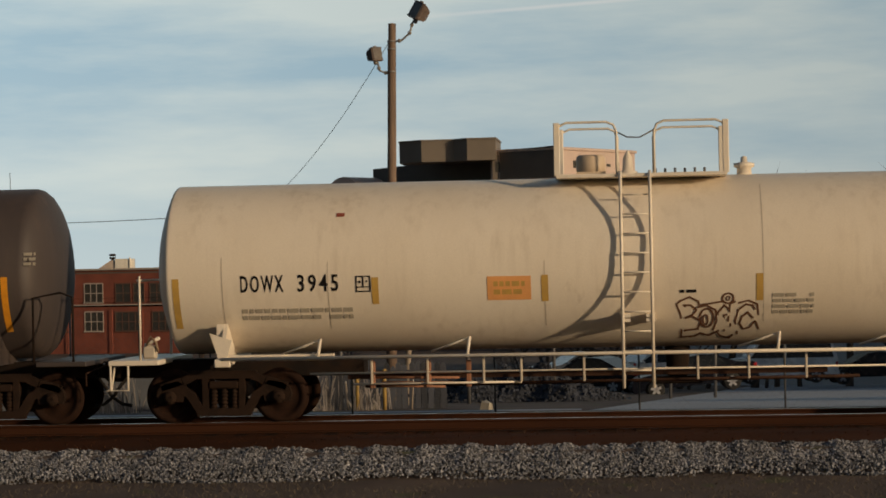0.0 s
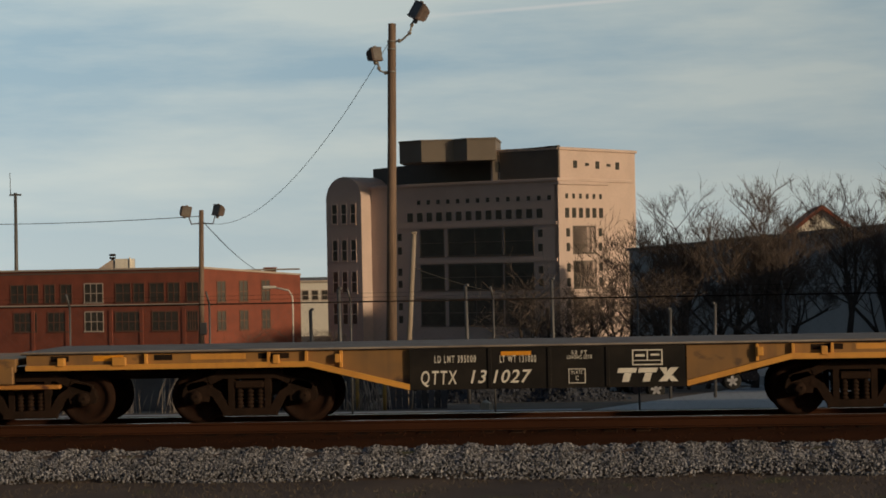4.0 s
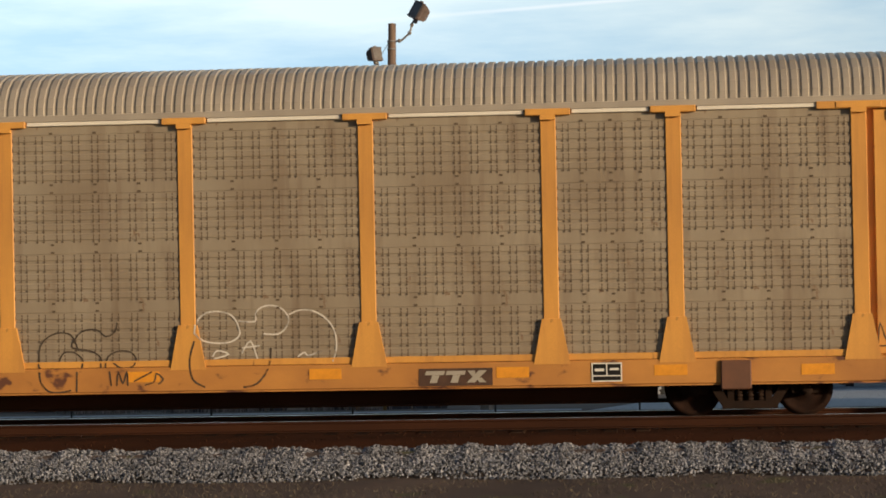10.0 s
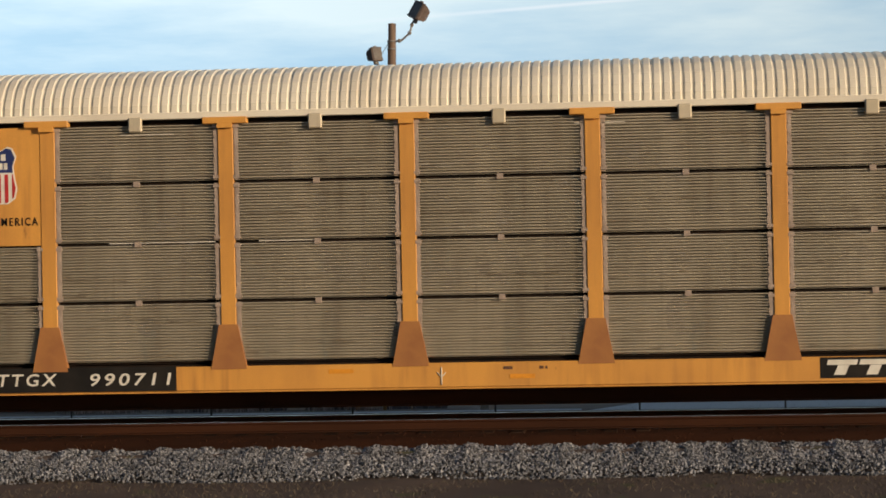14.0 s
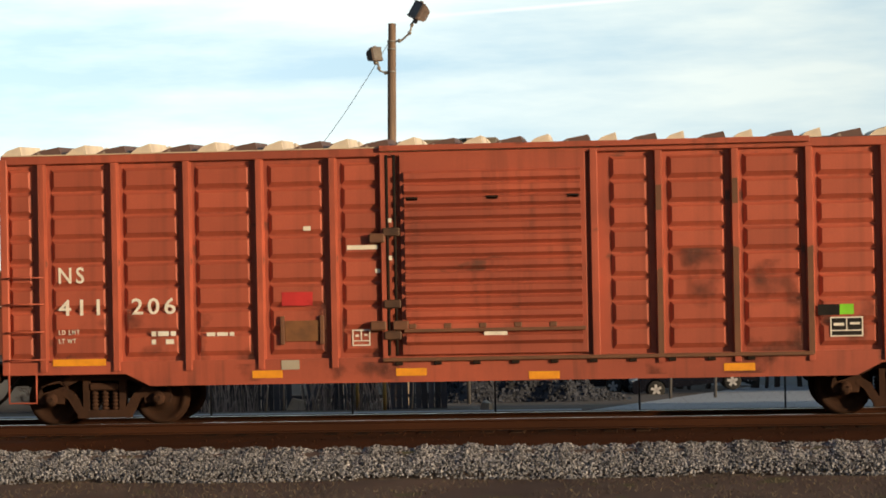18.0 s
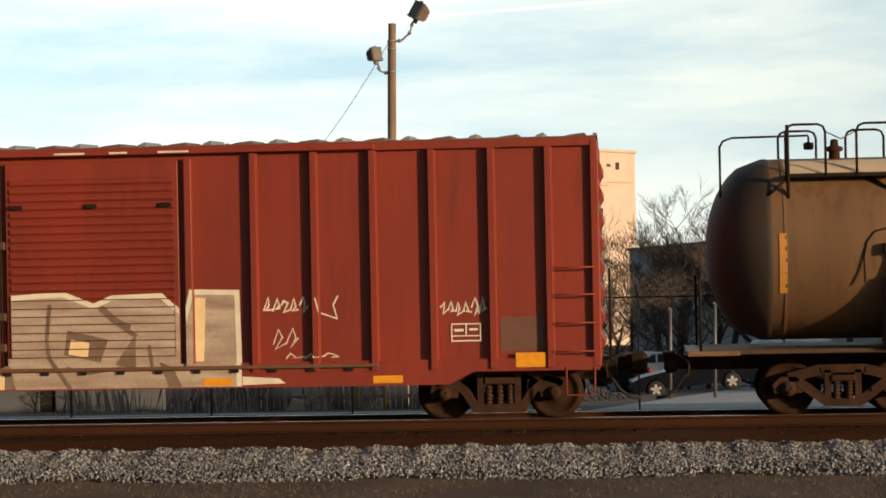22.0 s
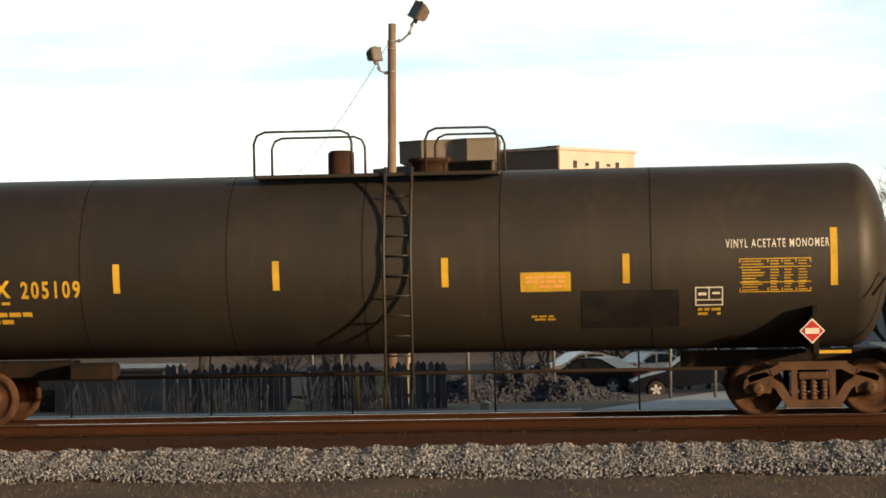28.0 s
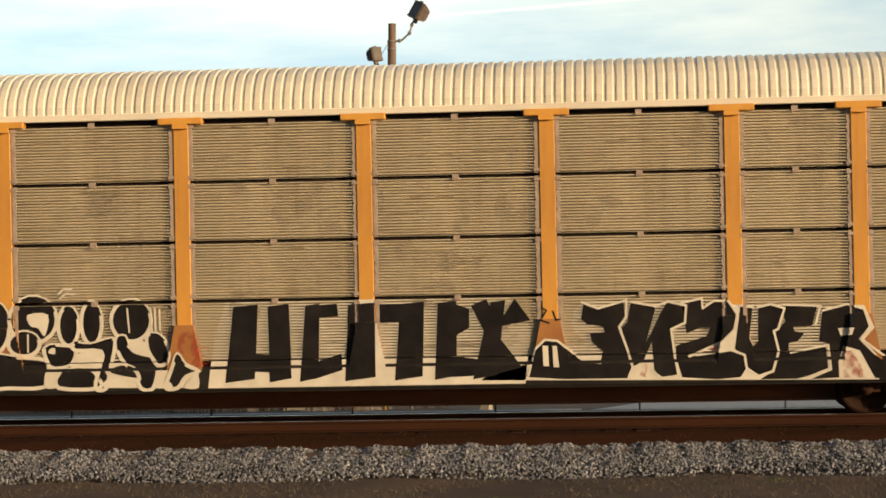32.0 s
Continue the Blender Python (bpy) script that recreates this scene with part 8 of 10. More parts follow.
wrap(lettering("DOWX", 0.26, INK, c1, -6.4, 0, 2.13, width=0.7), R1, Z1)
wrap(lettering("3945", 0.26, INK, c1, -5.47, 0, 2.13, width=0.66), R1, Z1)
tank_bars(c1, -6.4, -4.6, 1.66, 1.88, 2, R1, Z1, PALE, 1)
tank_bars(c1, 0.42, 0.9, 1.98, 2.06, 1, R1, Z1, INK, 2)
tank_bars(c1, 2.1, 2.75, 1.62, 1.98, 4, R1, Z1, PALE, 3)
wrap(lettering("POLY", 0.09, INK, c1, 5.06, 0, 2.45, width=0.24), R1, Z1)
tank_bars(c1, 5.32, 5.6, 2.46, 2.54, 1, R1, Z1, FADED, 4)
tank_bars(c1, 5.5, 6.3, 1.62, 1.7, 1, R1, Z1, PALE, 6)
for x, z0, z1 in ((-7.46, 1.55, 2.36), (-4.22, 1.9, 2.33), (-1.5, 1.9, 2.32), (1.9, 1.85, 2.28), (4.66, 1.78, 2.24), (7.36, 1.45, 2.28)):
    part("reflector", patch(x - 0.055, x + 0.055, z0, z1, R1, Z1), OCHRE, c1, "faded ochre reflective strip")
part("placard", patch(-2.42, -1.72, 1.93, 2.31, R1, Z1), ORANGE, c1, "orange warning placard")
tank_bars(c1, -2.32, -1.82, 2.0, 2.26, 2, R1, Z1, OCHRE, 7)
wrap(frame_label(c1, -4.53, -4.29, 2.1, 2.36, 0, None, INK), R1, Z1)
SLATE = material("slate_grey_label", (0.16, 0.145, 0.13), 0.6, second=(0.12, 0.11, 0.1), scale=5)
STENCIL = material("fresh_white_stencil", (0.96, 0.95, 0.9), 0.5, second=(0.9, 0.88, 0.82), scale=6)
m, rs = Mesh(), random.Random(12)
for z in (2.1, 2.33, 2.38, 2.66):
    m.box(5.98, 7.14, -0.004, 0, z, z + 0.028)
for x in (5.98, 6.44, 6.68, 6.88, 7.12):
    m.box(x, x + 0.02, -0.004, 0, 2.1, 2.678)
for k in range(13):
    z = 2.13 + 0.041 * k
    for x in (6.02, 6.48, 6.72, 6.92):
        m.box(x, x + (0.36 if x < 6.2 else 0.14) * rs.uniform(0.75, 1.0), -0.004, 0, z, z + 0.026)
part("label_ground", patch(4.74, 5.22, 1.58, 1.88, R1, Z1, 0.003), STENCIL, c1)
for x0, x1, z0, z1 in ((4.77, 4.97, 1.67, 1.86), (4.99, 5.19, 1.67, 1.86), (4.77, 5.19, 1.6, 1.65)):
    part("label_box", patch(x0, x1, z0, z1, R1, Z1, 0.006), SLATE, c1)
wrap(part("data_table", m, STENCIL, c1, "white stencilled data table"), R1, Z1)
tank_bars(c1, 5.98, 6.4, 2.7, 2.74, 1, R1, Z1, FADED, 17)
P = [stroke(q, 0.03) for q in ([(0.58, 1.81), (0.66, 1.87), (0.79, 1.92), (0.93, 1.85), (0.94, 1.79), (1.11, 1.81), (1.23, 1.83), (1.34, 1.84)],
     [(0.58, 1.81), (0.65, 1.63), (0.66, 1.36), (0.65, 1.27), (0.87, 1.28), (0.96, 1.33), (1.10, 1.29), (1.22, 1.35), (1.28, 1.28), (1.42, 1.24), (1.48, 1.30)],
     [(0.68, 1.79), (0.81, 1.79), (0.90, 1.71), (0.83, 1.63), (0.71, 1.58)],
     [(0.72, 1.79), (0.71, 1.36)],
     [(0.71, 1.58), (0.83, 1.61), (0.97, 1.53), (0.92, 1.40), (0.71, 1.38)],
     [(0.90, 1.75), (1.06, 1.78), (1.20, 1.71), (1.22, 1.53), (1.16, 1.37)],
     [(1.25, 1.35), (1.24, 1.66), (1.34, 1.78), (1.42, 1.71), (1.44, 1.43)],
     [(1.34, 1.35), (1.33, 1.62), (1.39, 1.63)],
     [(1.42, 1.24), (1.40, 1.53), (1.43, 1.80), (1.52, 1.84)],
     [(1.83, 1.70), (1.79, 1.77), (1.68, 1.79), (1.56, 1.70), (1.51, 1.52), (1.55, 1.30)],
     [(1.80, 1.56), (1.71, 1.66), (1.62, 1.59), (1.58, 1.48), (1.64, 1.39), (1.74, 1.41), (1.83, 1.52)],
     [(1.88, 1.61), (1.86, 1.79), (1.72, 1.85), (1.56, 1.81)],
     [(1.83, 1.52), (1.89, 1.38)])]
P += [ring(1.06, 1.58, 0.11, 0.15, 0.03), ring(1.04, 1.55, 0.04, 0.08, 0.025), ring(1.40, 1.89, 0.09, 0.08, 0.028), ring(1.40, 1.89, 0.03, 0.03, 0.02)]
g = Mesh()
for poly in sum(P, []):
    g.add([(x, 0, z) for x, z in (poly if sum(poly[i][0] * poly[(i + 1) % 4][1] - poly[(i + 1) % 4][0] * poly[i][1] for i in range(4)) > 0 else poly[::-1])], [(0, 1, 2, 3)])
wrap(part("outline_tag", g, STAIN, c1, "dark outline graffiti"), R1, Z1)
wrap(part("rust_spot", Mesh().box(-4.85, -4.72, -0.004, 0, 3.32, 3.38), RED, c1), R1, Z1)

# ---- dark tank car ahead
part("reflector", patch(6.92, 7.03, 1.55, 2.45, 1.42, 2.5), REFLECT, c0)
tank_bars(c0, 7.3, 7.5, 2.62, 2.86, 3, 1.4, 2.5, PALE, 9)
part("end_rail", Mesh().tube([(7.45, -1.42, 1.05), (7.45, -1.42, 2.1), (7.9, -1.4, 2.18), (8.1, -1.4, 2.1), (8.1, -1.4, 1.05)], 0.02, 6), DARK, c0)

# ---- brown six-axle tank car
FRAME_BROWN = material("dark_brown_frame", (0.075, 0.038, 0.021), 0.75, second=(0.035, 0.02, 0.013), scale=2, stretch=(0.6, 1, 1), bump=0.2, fine=0.2)
R7, Z7 = 1.475, 2.655
for xa, xb in ((-9.6, -7.86), (-1.1, 1.66), (7.67, 9.45)):
    bd = part("walkway", Mesh().box(xa, xb, -1.22, -0.78, 3.78, 3.84, 0.01), DARK, c7, "dark steel running board")
    part("bracket", Mesh().tube([(xa + 0.05, -1.2, 3.8), (xa - 0.3, -1.2, 3.5)], 0.025, 5), DARK, bd)
    part("bracket", Mesh().tube([(xb - 0.05, -1.2, 3.8), (xb + 0.02, -1.25, 3.5), (xb - 0.5, -1.0, 3.8)], 0.025, 5), DARK, bd)
    for x in (xa + 0.03, xb - 0.03):
        part("stanchion", Mesh().tube([(x, -1.22, 3.45), (x, -1.22, 4.62)], 0.03, 6), DARK, bd)
    w = (xb - xa)
    for y in (-1.22, 0.7):
        part("handrail", rail_loop(Mesh(), xa, xa + w * 0.36, y, 3.8, 4.62, 0.022), DARK, bd)
        part("handrail", rail_loop(Mesh(), xb - w * 0.36, xb, y, 3.8, 4.62, 0.022), DARK, bd)
    part("chain", Mesh().tube([(xa + w * 0.36, -1.22, 4.5), (xa + w * 0.5, -1.22, 4.38), (xb - w * 0.36, -1.22, 4.5)], 0.01, 4), STEEL, bd)
    part("cream_band", patch(xa, xb, 3.86, 4.08, R7, Z7, 0.006), CREAM, c7, "cream paint round the hatches")
    part("seam", band(xb + 0.03, R7, Z7, 0.05, th=0.012), SHELL_BROWN, c7)
    part("seam", band(xa - 0.03, R7, Z7, 0.05, th=0.012), SHELL_BROWN, c7)
tr = part("top_rail", Mesh().tube([(-7.8, -0.62, 4.46), (7.7, -0.62, 4.46)], 0.02, 6), DARK, c7)
for x in (-7.5, -6.0, -4.44, -2.89, -1.35, 2.35, 3.95, 5.5, 7.0):
    part("stanchion", Mesh().tube([(x, -0.62, 3.95), (x, -0.62, 4.46)], 0.02, 6), DARK, tr)
for x, e in ((-10.62, 1.42), (9.95, -0.9)):
    part("end_hoop", Mesh().tube([(x, -0.7, 3.5), (x, -0.7, 4.32), (x + e * 0.04, -0.7, 4.41), (x + e * 0.14, -0.7, 4.46), (x + e, -0.7, 4.47)], 0.02, 6), DARK, c7)
part("lamp_bracket", Mesh().box(-9.28, -9.12, -0.75, -0.65, 4.24, 4.36, 0.02).tube([(-9.2, -0.7, 4.3), (-9.2, -0.7, 4.46)], 0.018, 5), DARK, c7)
for x in (-7.9, 9.4):
    part("rail_hook", Mesh().tube([(x, -1.22, 4.6), (x + 0.1, -1.22, 4.62), (x + 0.12, -1.22, 4.72)], 0.022, 5), DARK, c7)
DUSTY = material("dusty_pale_steel", (0.3, 0.215, 0.14), 0.7, second=(0.17, 0.115, 0.075), scale=5)
part("dome", Mesh().lathe([(4.0, 0.26), (4.52, 0.26), (4.56, 0.22), (4.58, 0.0)], (0.77, 0, 0), "z", 18).lathe([(4.42, 0.28), (4.46, 0.28)], (0.77, 0, 0), "z", 18), DUSTY, c7, "dusty pale valve bonnet")
part("manway", Mesh().box(-0.25, 0.5, -0.3, 0.2, 4.08, 4.3, 0.06).tube([(-0.1, -0.2, 4.3), (0.4, -0.2, 4.36)], 0.04, 6), RUST, c7)
part("valve_guard", Mesh().tube([(1.66, -0.4, 4.05), (1.6, -0.4, 4.5), (1.72, -0.4, 4.56), (2.1, -0.4, 4.5), (2.14, -0.4, 4.1)], 0.018, 5), DARK, c7)
for x in (-1.27, 2.09, -8.75, 8.75):
    part("valve", Mesh().lathe([(4.0, 0.09), (4.22, 0.09), (4.24, 0.14), (4.3, 0.14), (4.32, 0.07), (4.42, 0.06), (4.43, 0)], (x, -0.2, 0), "z", 12), RUST, c7)
for s, xs in ((-1, (-8.12, -7.68, -7.27)), (1, (7.42, 7.9, 8.2))):
    part("bolster_cabinet", Mesh().box(xs[0], xs[1], -1.56, -0.9, 1.06, 2.2, 0.02), FRAME_BROWN, c7, "brown bolster post")
    part("bolster_cabinet", Mesh().box(xs[1], xs[2], -1.5, -0.9, 1.06, 1.55, 0.02), FRAME_BROWN, c7)
    for k in (0.1, 0.4):
        part("pipe", Mesh().tube([(xs[0] + k, -1.5, 2.15), (xs[0] + k, -1.5, 2.5), (xs[0] + k - 0.05, -1.55, 2.66)], 0.04, 6).box(xs[0] + k - 0.12, xs[0] + k, -1.6, -1.48, 2.55, 2.72, 0.02), DARK, c7)
    hx = xs[0] - 0.36
    part("hose", Mesh().tube([(hx + 0.06, -1.49, 2.1), (hx + 0.05, -1.49, 2.5), (hx + 0.1, -1.48, 2.74), (hx + 0.22, -1.46, 2.9), (hx + 0.42, -1.44, 2.95), (hx + 0.58, -1.46, 2.85)], 0.016, 6), DARK, c7)
    part("end_deck", Mesh().box(min(s * 7.2, s * 11.0), max(s * 7.2, s * 11.0), -1.42, 1.42, 1.0, 1.07, 0.01), FRAME_BROWN, c7)
    part("end_rail", Mesh().tube([(s * 11.0, -1.4, 1.05), (s * 11.0, -1.4, 2.25), (s * 11.0, 1.3, 2.25), (s * 11.0, 1.3, 1.05)], 0.022, 6), DARK, c7)
part("head_band", band(9.62, R7, Z7, 0.2, th=0.008), BLACK, c7)
DUSTY_ORANGE = material("dusty_orange_strip", (0.55, 0.24, 0.05), 0.6, second=(0.4, 0.17, 0.045), scale=6, amount=0.8)
for x, z0, z1 in ((-7.25, 2.07, 2.54), (-4.25, 2.06, 2.53), (-1.45, 2.08, 2.55), (4.05, 2.1, 2.56), (7.03, 2.1, 2.56), (9.48, 2.15, 2.8), (-9.68, 1.95, 2.9)):
    part("reflector", patch(x - 0.06, x + 0.06, z0, z1, R7, Z7, 0.012), DUSTY_ORANGE, c7, "orange reflective strip")
for x0, x1, z0, z1, mt, lb in ((-3.67, -3.07, 2.14, 2.3, WHITE, "white"), (-5.4, -4.76, 1.96, 2.08, PALE, "pale"), (1.36, 1.96, 1.9, 1.98, PALE, "pale"), (3.18, 4.16, 1.84, 2.23, PALE, "pale"), (5.88, 6.56, 1.99, 2.31, PALE, "pale"), (5.8, 7.07, 1.63, 1.99, PALE, "pale"), (2.35, 3.14, 2.03, 2.33, YLABEL, "yellow"), (-0.35, -0.05, 1.42, 1.47, PALE, "pale")):
    part("patch", patch(x0, x1, z0, z1, R7, Z7, 0.006), mt, c7, lb + " paint patch")
tank_bars(c7, 2.42, 3.06, 2.09, 2.19, 1, R7, Z7, STAIN, 11)
tank_bars(c7, 2.5, 2.98, 2.24, 2.28, 1, R7, Z7, STAIN, 12)
part("data_sheet", patch(8.22, 9.4, 2.12, 2.86, R7, Z7, 0.008), WHITE, c7, "white table of data")
m = Mesh()
for k in range(12):
    m.box(8.3, 9.32, -0.004, 0, 2.18 + 0.052 * k, 2.19 + 0.052 * k)
wrap(part("data_table", m, STAIN, c7), R7, Z7, 0.014)
wrap(lettering("CELX", 0.22, FADED, c7, -7.05, 0, 2.28, width=0.6), R7, Z7)
wrap(lettering("10423", 0.22, FADED, c7, -6.3, 0, 2.28, width=0.75), R7, Z7)
for k, x in enumerate((-6.72, -6.0)):
    tank_bars(c7, x, x + 0.2, 1.97, 2.17, 2, R7, Z7, PALE, 13 + k)
part("label_ground", patch(5.05, 5.54, 1.92, 2.27, R7, Z7, 0.004), INK, c7)
wrap(frame_label(c7, 5.05, 5.54, 1.92, 2.27, 0), R7, Z7)
part("patch", patch(5.2, 5.4, 1.72, 1.88, R7, Z7), PALE, c7)


def hazard(car, x, z, r, cz, out=0.0):
    d = 0.2
    o = part("hazard_placard", Mesh().prism([(x - d, z), (x, z - d), (x + d, z), (x, z + d)], -0.004, 0.0), WHITE, car, "red diamond hazard placard", (0, tank_y(z + 0.2, r, cz) - 0.03 - out, 0))
    part("placard_face", Mesh().prism([(x - d * 0.86, z), (x, z - d * 0.86), (x + d * 0.86, z), (x, z + d * 0.86)], -0.008, -0.004), FLAG_RED, o)
    part("placard_bar", Mesh().box(x - 0.11, x + 0.11, -0.012, -0.008, z - 0.045, z + 0.045), WHITE, o)
    part("bracket", Mesh().tube([(x, 0.0, z), (x, 0.14, z)], 0.02, 5), DARK, o)


hazard(c7, 8.57, 1.33, R7, Z7)
hazard(c8, 7.09, 1.36, 1.5, 2.55, 0.42)
SILL_OCHRE = material("ochre_brown_sill", (0.135, 0.068, 0.025), 0.75, second=(0.065, 0.032, 0.014), scale=1.2, stretch=(0.5, 1, 1), amount=0.9)
us = part("under_sill", Mesh().box(-6.2, 6.0, -0.5, 0.5, 0.92, 1.2, 0.02), FRAME_BROWN, c7)
part("side_plate", Mesh().box(-3.8, 2.9, -1.24, -1.16, 0.9, 1.16, 0.012), SILL_OCHRE, us, "brown sill plate with bolt holes")
for k in range(30):
    part("bolt_hole", Mesh().box(-3.7 + 0.22 * k, -3.66 + 0.22 * k, -1.244, -1.238, 1.02, 1.05), DARK, us)["kind"] = "stuff"
part("running_pipe", Mesh().tube([(-7.0, -1.2, 1.06), (-1.0, -1.2, 1.02), (6.0, -1.2, 1.0)], 0.05, 8), FRAME_BROWN, us)
part("running_pipe", Mesh().tube([(-6.2, -1.1, 0.9), (6.0, -1.1, 0.88)], 0.03, 6), RUST, us)
part("air_tank", Mesh().tube([(2.83, -1.1, 0.9), (4.11, -1.1, 0.9)], 0.18, 14), SILL_OCHRE, us, "brown air reservoir")
part("sill_patch", Mesh().box(0.5, 1.16, -1.25, -1.242, 0.9, 1.12), YELLOW_WORN_SHADED, us, "yellow painted patch")
for x in (-4.17, -1.46, 1.13, 3.8):
    part("jacket_clip", Mesh().box(x - 0.08, x + 0.08, -1.3, -0.8, 1.12, 1.35, 0.03), STAIN, c7)
bc = part("brake_cylinder", Mesh().tube([(-4.7, -1.0, 0.66), (-3.95, -1.0, 0.66)], 0.13, 14), RUST_TAN, us, "dusty brown brake cylinder")
part("cylinder_head", Mesh().tube([(-4.76, -1.0, 0.66), (-4.7, -1.0, 0.66)], 0.16, 14), RUST_TAN, bc)
for x, z in ((-5.25, 1.0), (-4.95, 0.9), (-4.5, 0.95), (-4.1, 1.02), (4.6, 0.8)):
    part("brake_gear", Mesh().box(x - 0.09, x + 0.09, -1.15, -0.8, z - 0.1, z + 0.12, 0.04), RUST_TAN, us)
part("brake_lever", Mesh().tube([(-5.2, -1.05, 0.96), (-4.6, -1.1, 0.84), (-3.9, -1.1, 0.82)], 0.025, 6), RUST, us)
part("jacket_rail", Mesh().box(-7.1, 7.0, -1.0, -0.9, 1.13, 1.19), BRIGHT, us)

OLIVE = material("grimy_olive_jacket", (0.085, 0.06, 0.036), 0.7, second=(0.055, 0.04, 0.027), scale=1.5, stretch=(1, 1, 0.4), bump=0.1)
hp7 = [(9.86 + 0.74 * k / 10, (R7 + 0.008) * math.sqrt(max(0, 1 - (k / 10) ** 2))) for k in range(11)]
part("head_cover", Mesh().lathe(hp7, (0, 0, Z7), "x", 40), OLIVE, c7, "grimy olive tank head")
# left head: a thin cover, blackish against the brown tank
HEAD_DARK = material("sooty_head_paint", (0.03, 0.02, 0.015), 0.7, second=(0.06, 0.035, 0.02), scale=1.6, stretch=(1, 1, 0.5), amount=0.8)
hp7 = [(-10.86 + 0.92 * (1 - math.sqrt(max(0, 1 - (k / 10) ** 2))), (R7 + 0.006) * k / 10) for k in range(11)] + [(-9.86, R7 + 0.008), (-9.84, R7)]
part("head_cover", Mesh().lathe(hp7, (0, 0, Z7), "x", 40), HEAD_DARK, c7, "blackish tank head")
# ---- black tank car
R8, Z8 = 1.5, 2.55
wrap(lettering("UTLX", 0.26, YLABEL, c8, -6.77, 0, 2.12, width=1.02, bold=0.045), R8, Z8)
wrap(lettering("205109", 0.26, YLABEL, c8, -5.58, 0, 2.1, width=0.98, bold=0.035), R8, Z8)
tank_bars(c8, -6.78, -5.75, 1.98, 2.06, 1, R8, Z8, YLABEL, 21)
tank_bars(c8, -6.78, -5.42, 1.66, 1.9, 2, R8, Z8, YLABEL, 22)
for x, z0, z1 in ((-7.5, 2.09, 3.01), (7.46, 2.07, 2.98), (1.32, 2.15, 2.62), (4.2, 2.16, 2.63), (-4.0, 2.15, 2.62), (-1.4, 2.15, 2.62)):
    part("reflector", patch(x - 0.055, x + 0.055, z0, z1, R8, Z8), YLABEL, c8, "yellow reflective strip")
wrap(lettering("VINYL ACETATE MONOMER", 0.13, WHITE, c8, 5.77, 0, 2.69, width=1.62), R8, Z8, 0.01)
m, rs = Mesh(), random.Random(13)
for z in (1.98, 2.13, 2.37, 2.5):
    m.box(5.98, 7.1, -0.004, 0, z, z + 0.015)
for x in (5.98, 6.42, 6.64, 6.86, 7.085):
    m.box(x, x + 0.015, -0.004, 0, 1.98, 2.515)
for k in range(11):
    z = 2.01 + 0.045 * k
    for x in (6.02, 6.46, 6.68, 6.9):
        m.box(x, x + (0.36 if x < 6.2 else 0.15) * rs.uniform(0.6, 1.0), -0.004, 0, z, z + 0.016)
wrap(part("data_table", m, YLABEL, c8, "yellow stencilled data table"), R8, Z8)
part("placard", patch(2.52, 3.32, 2.05, 2.36, R8, Z8), YLABEL, c8, "yellow warning label")
tank_bars(c8, 2.6, 3.24, 2.1, 2.32, 3, R8, Z8, ORANGE, 23)
part("patch", patch(3.48, 5.03, 1.45, 2.05, R8, Z8), BLACK, c8, "black repaint patch")
wrap(frame_label(c8, 5.28, 5.72, 1.78, 2.08, 0, None, WHITE), R8, Z8)
tank_bars(c8, 5.32, 5.68, 1.62, 1.76, 2, R8, Z8, YLABEL, 24)
tank_bars(c8, 2.58, 3.06, 1.58, 1.68, 2, R8, Z8, YLABEL, 25)
pf = part("platform", Mesh().box(-1.8, 2.18, -1.0, 0.9, 3.96, 4.02, 0.01), SHELL_BLACK, c8, "dark platform round the hatches")
for xa, xb in ((-1.8, -0.2), (1.0, 2.18)):
    for y in (-0.98, 0.86):
        part("handrail", rail_loop(Mesh(), xa, xb, y, 4.0, 4.72, 0.022, 0.18), SHELL_BLACK, pf)
part("hatch", Mesh().lathe([(4.0, 0.3), (4.2, 0.3), (4.21, 0.36), (4.27, 0.36), (4.28, 0.0)], (1.0, -0.2, 0), "z", 18), RUST, c8)
part("dome", Mesh().lathe([(4.0, 0.22), (4.4, 0.22), (4.44, 0.18), (4.45, 0.0)], (-0.5, 0, 0), "z", 16), RUST, c8)
lad = part("ladder", Mesh().tube([(0.35, -1.55, 0.55), (0.35, -1.55, 2.8), (0.35, -1.25, 3.65), (0.35, -1.0, 4.1)], 0.026, 6).tube([(0.78, -1.55, 0.55), (0.78, -1.55, 2.8), (0.78, -1.25, 3.65), (0.78, -1.0, 4.1)], 0.026, 6), SHELL_BLACK, c8)
for k in range(10):
    z = 0.75 + 0.32 * k
    part("rung", Mesh().tube([(0.35, 0, 0), (0.78, 0, 0)], 0.014, 6), SHELL_BLACK, lad, "", (0, -1.55 if z < 2.8 else -1.55 + 0.42 * (z - 2.8), z))
for x in (-4.6, -2.2, 0.0, 2.2, 4.6):
    part("weld_seam", band(x, R8, Z8, 0.016, th=0.004), DARK, c8)
for s in (-1, 1):
    part("end_rail", Mesh().tube([(s * 8.05, -1.4, 1.9), (s * 8.35, -1.35, 2.28), (s * 8.75, -1.3, 2.3), (s * 8.75, -1.3, 1.05)], 0.02, 6), DARK, c8)
    part("end_stripe", Mesh().box(min(s * 7.1, s * 7.7), max(s * 7.1, s * 7.7), -1.47, -1.455, 1.0, 1.05), YLABEL, c8)
    part("bolster_post", Mesh().box(s * 7.15 - 0.05, s * 7.15 + 0.05, -1.5, -1.1, 1.0, 1.75, 0.01), DARK, c8)
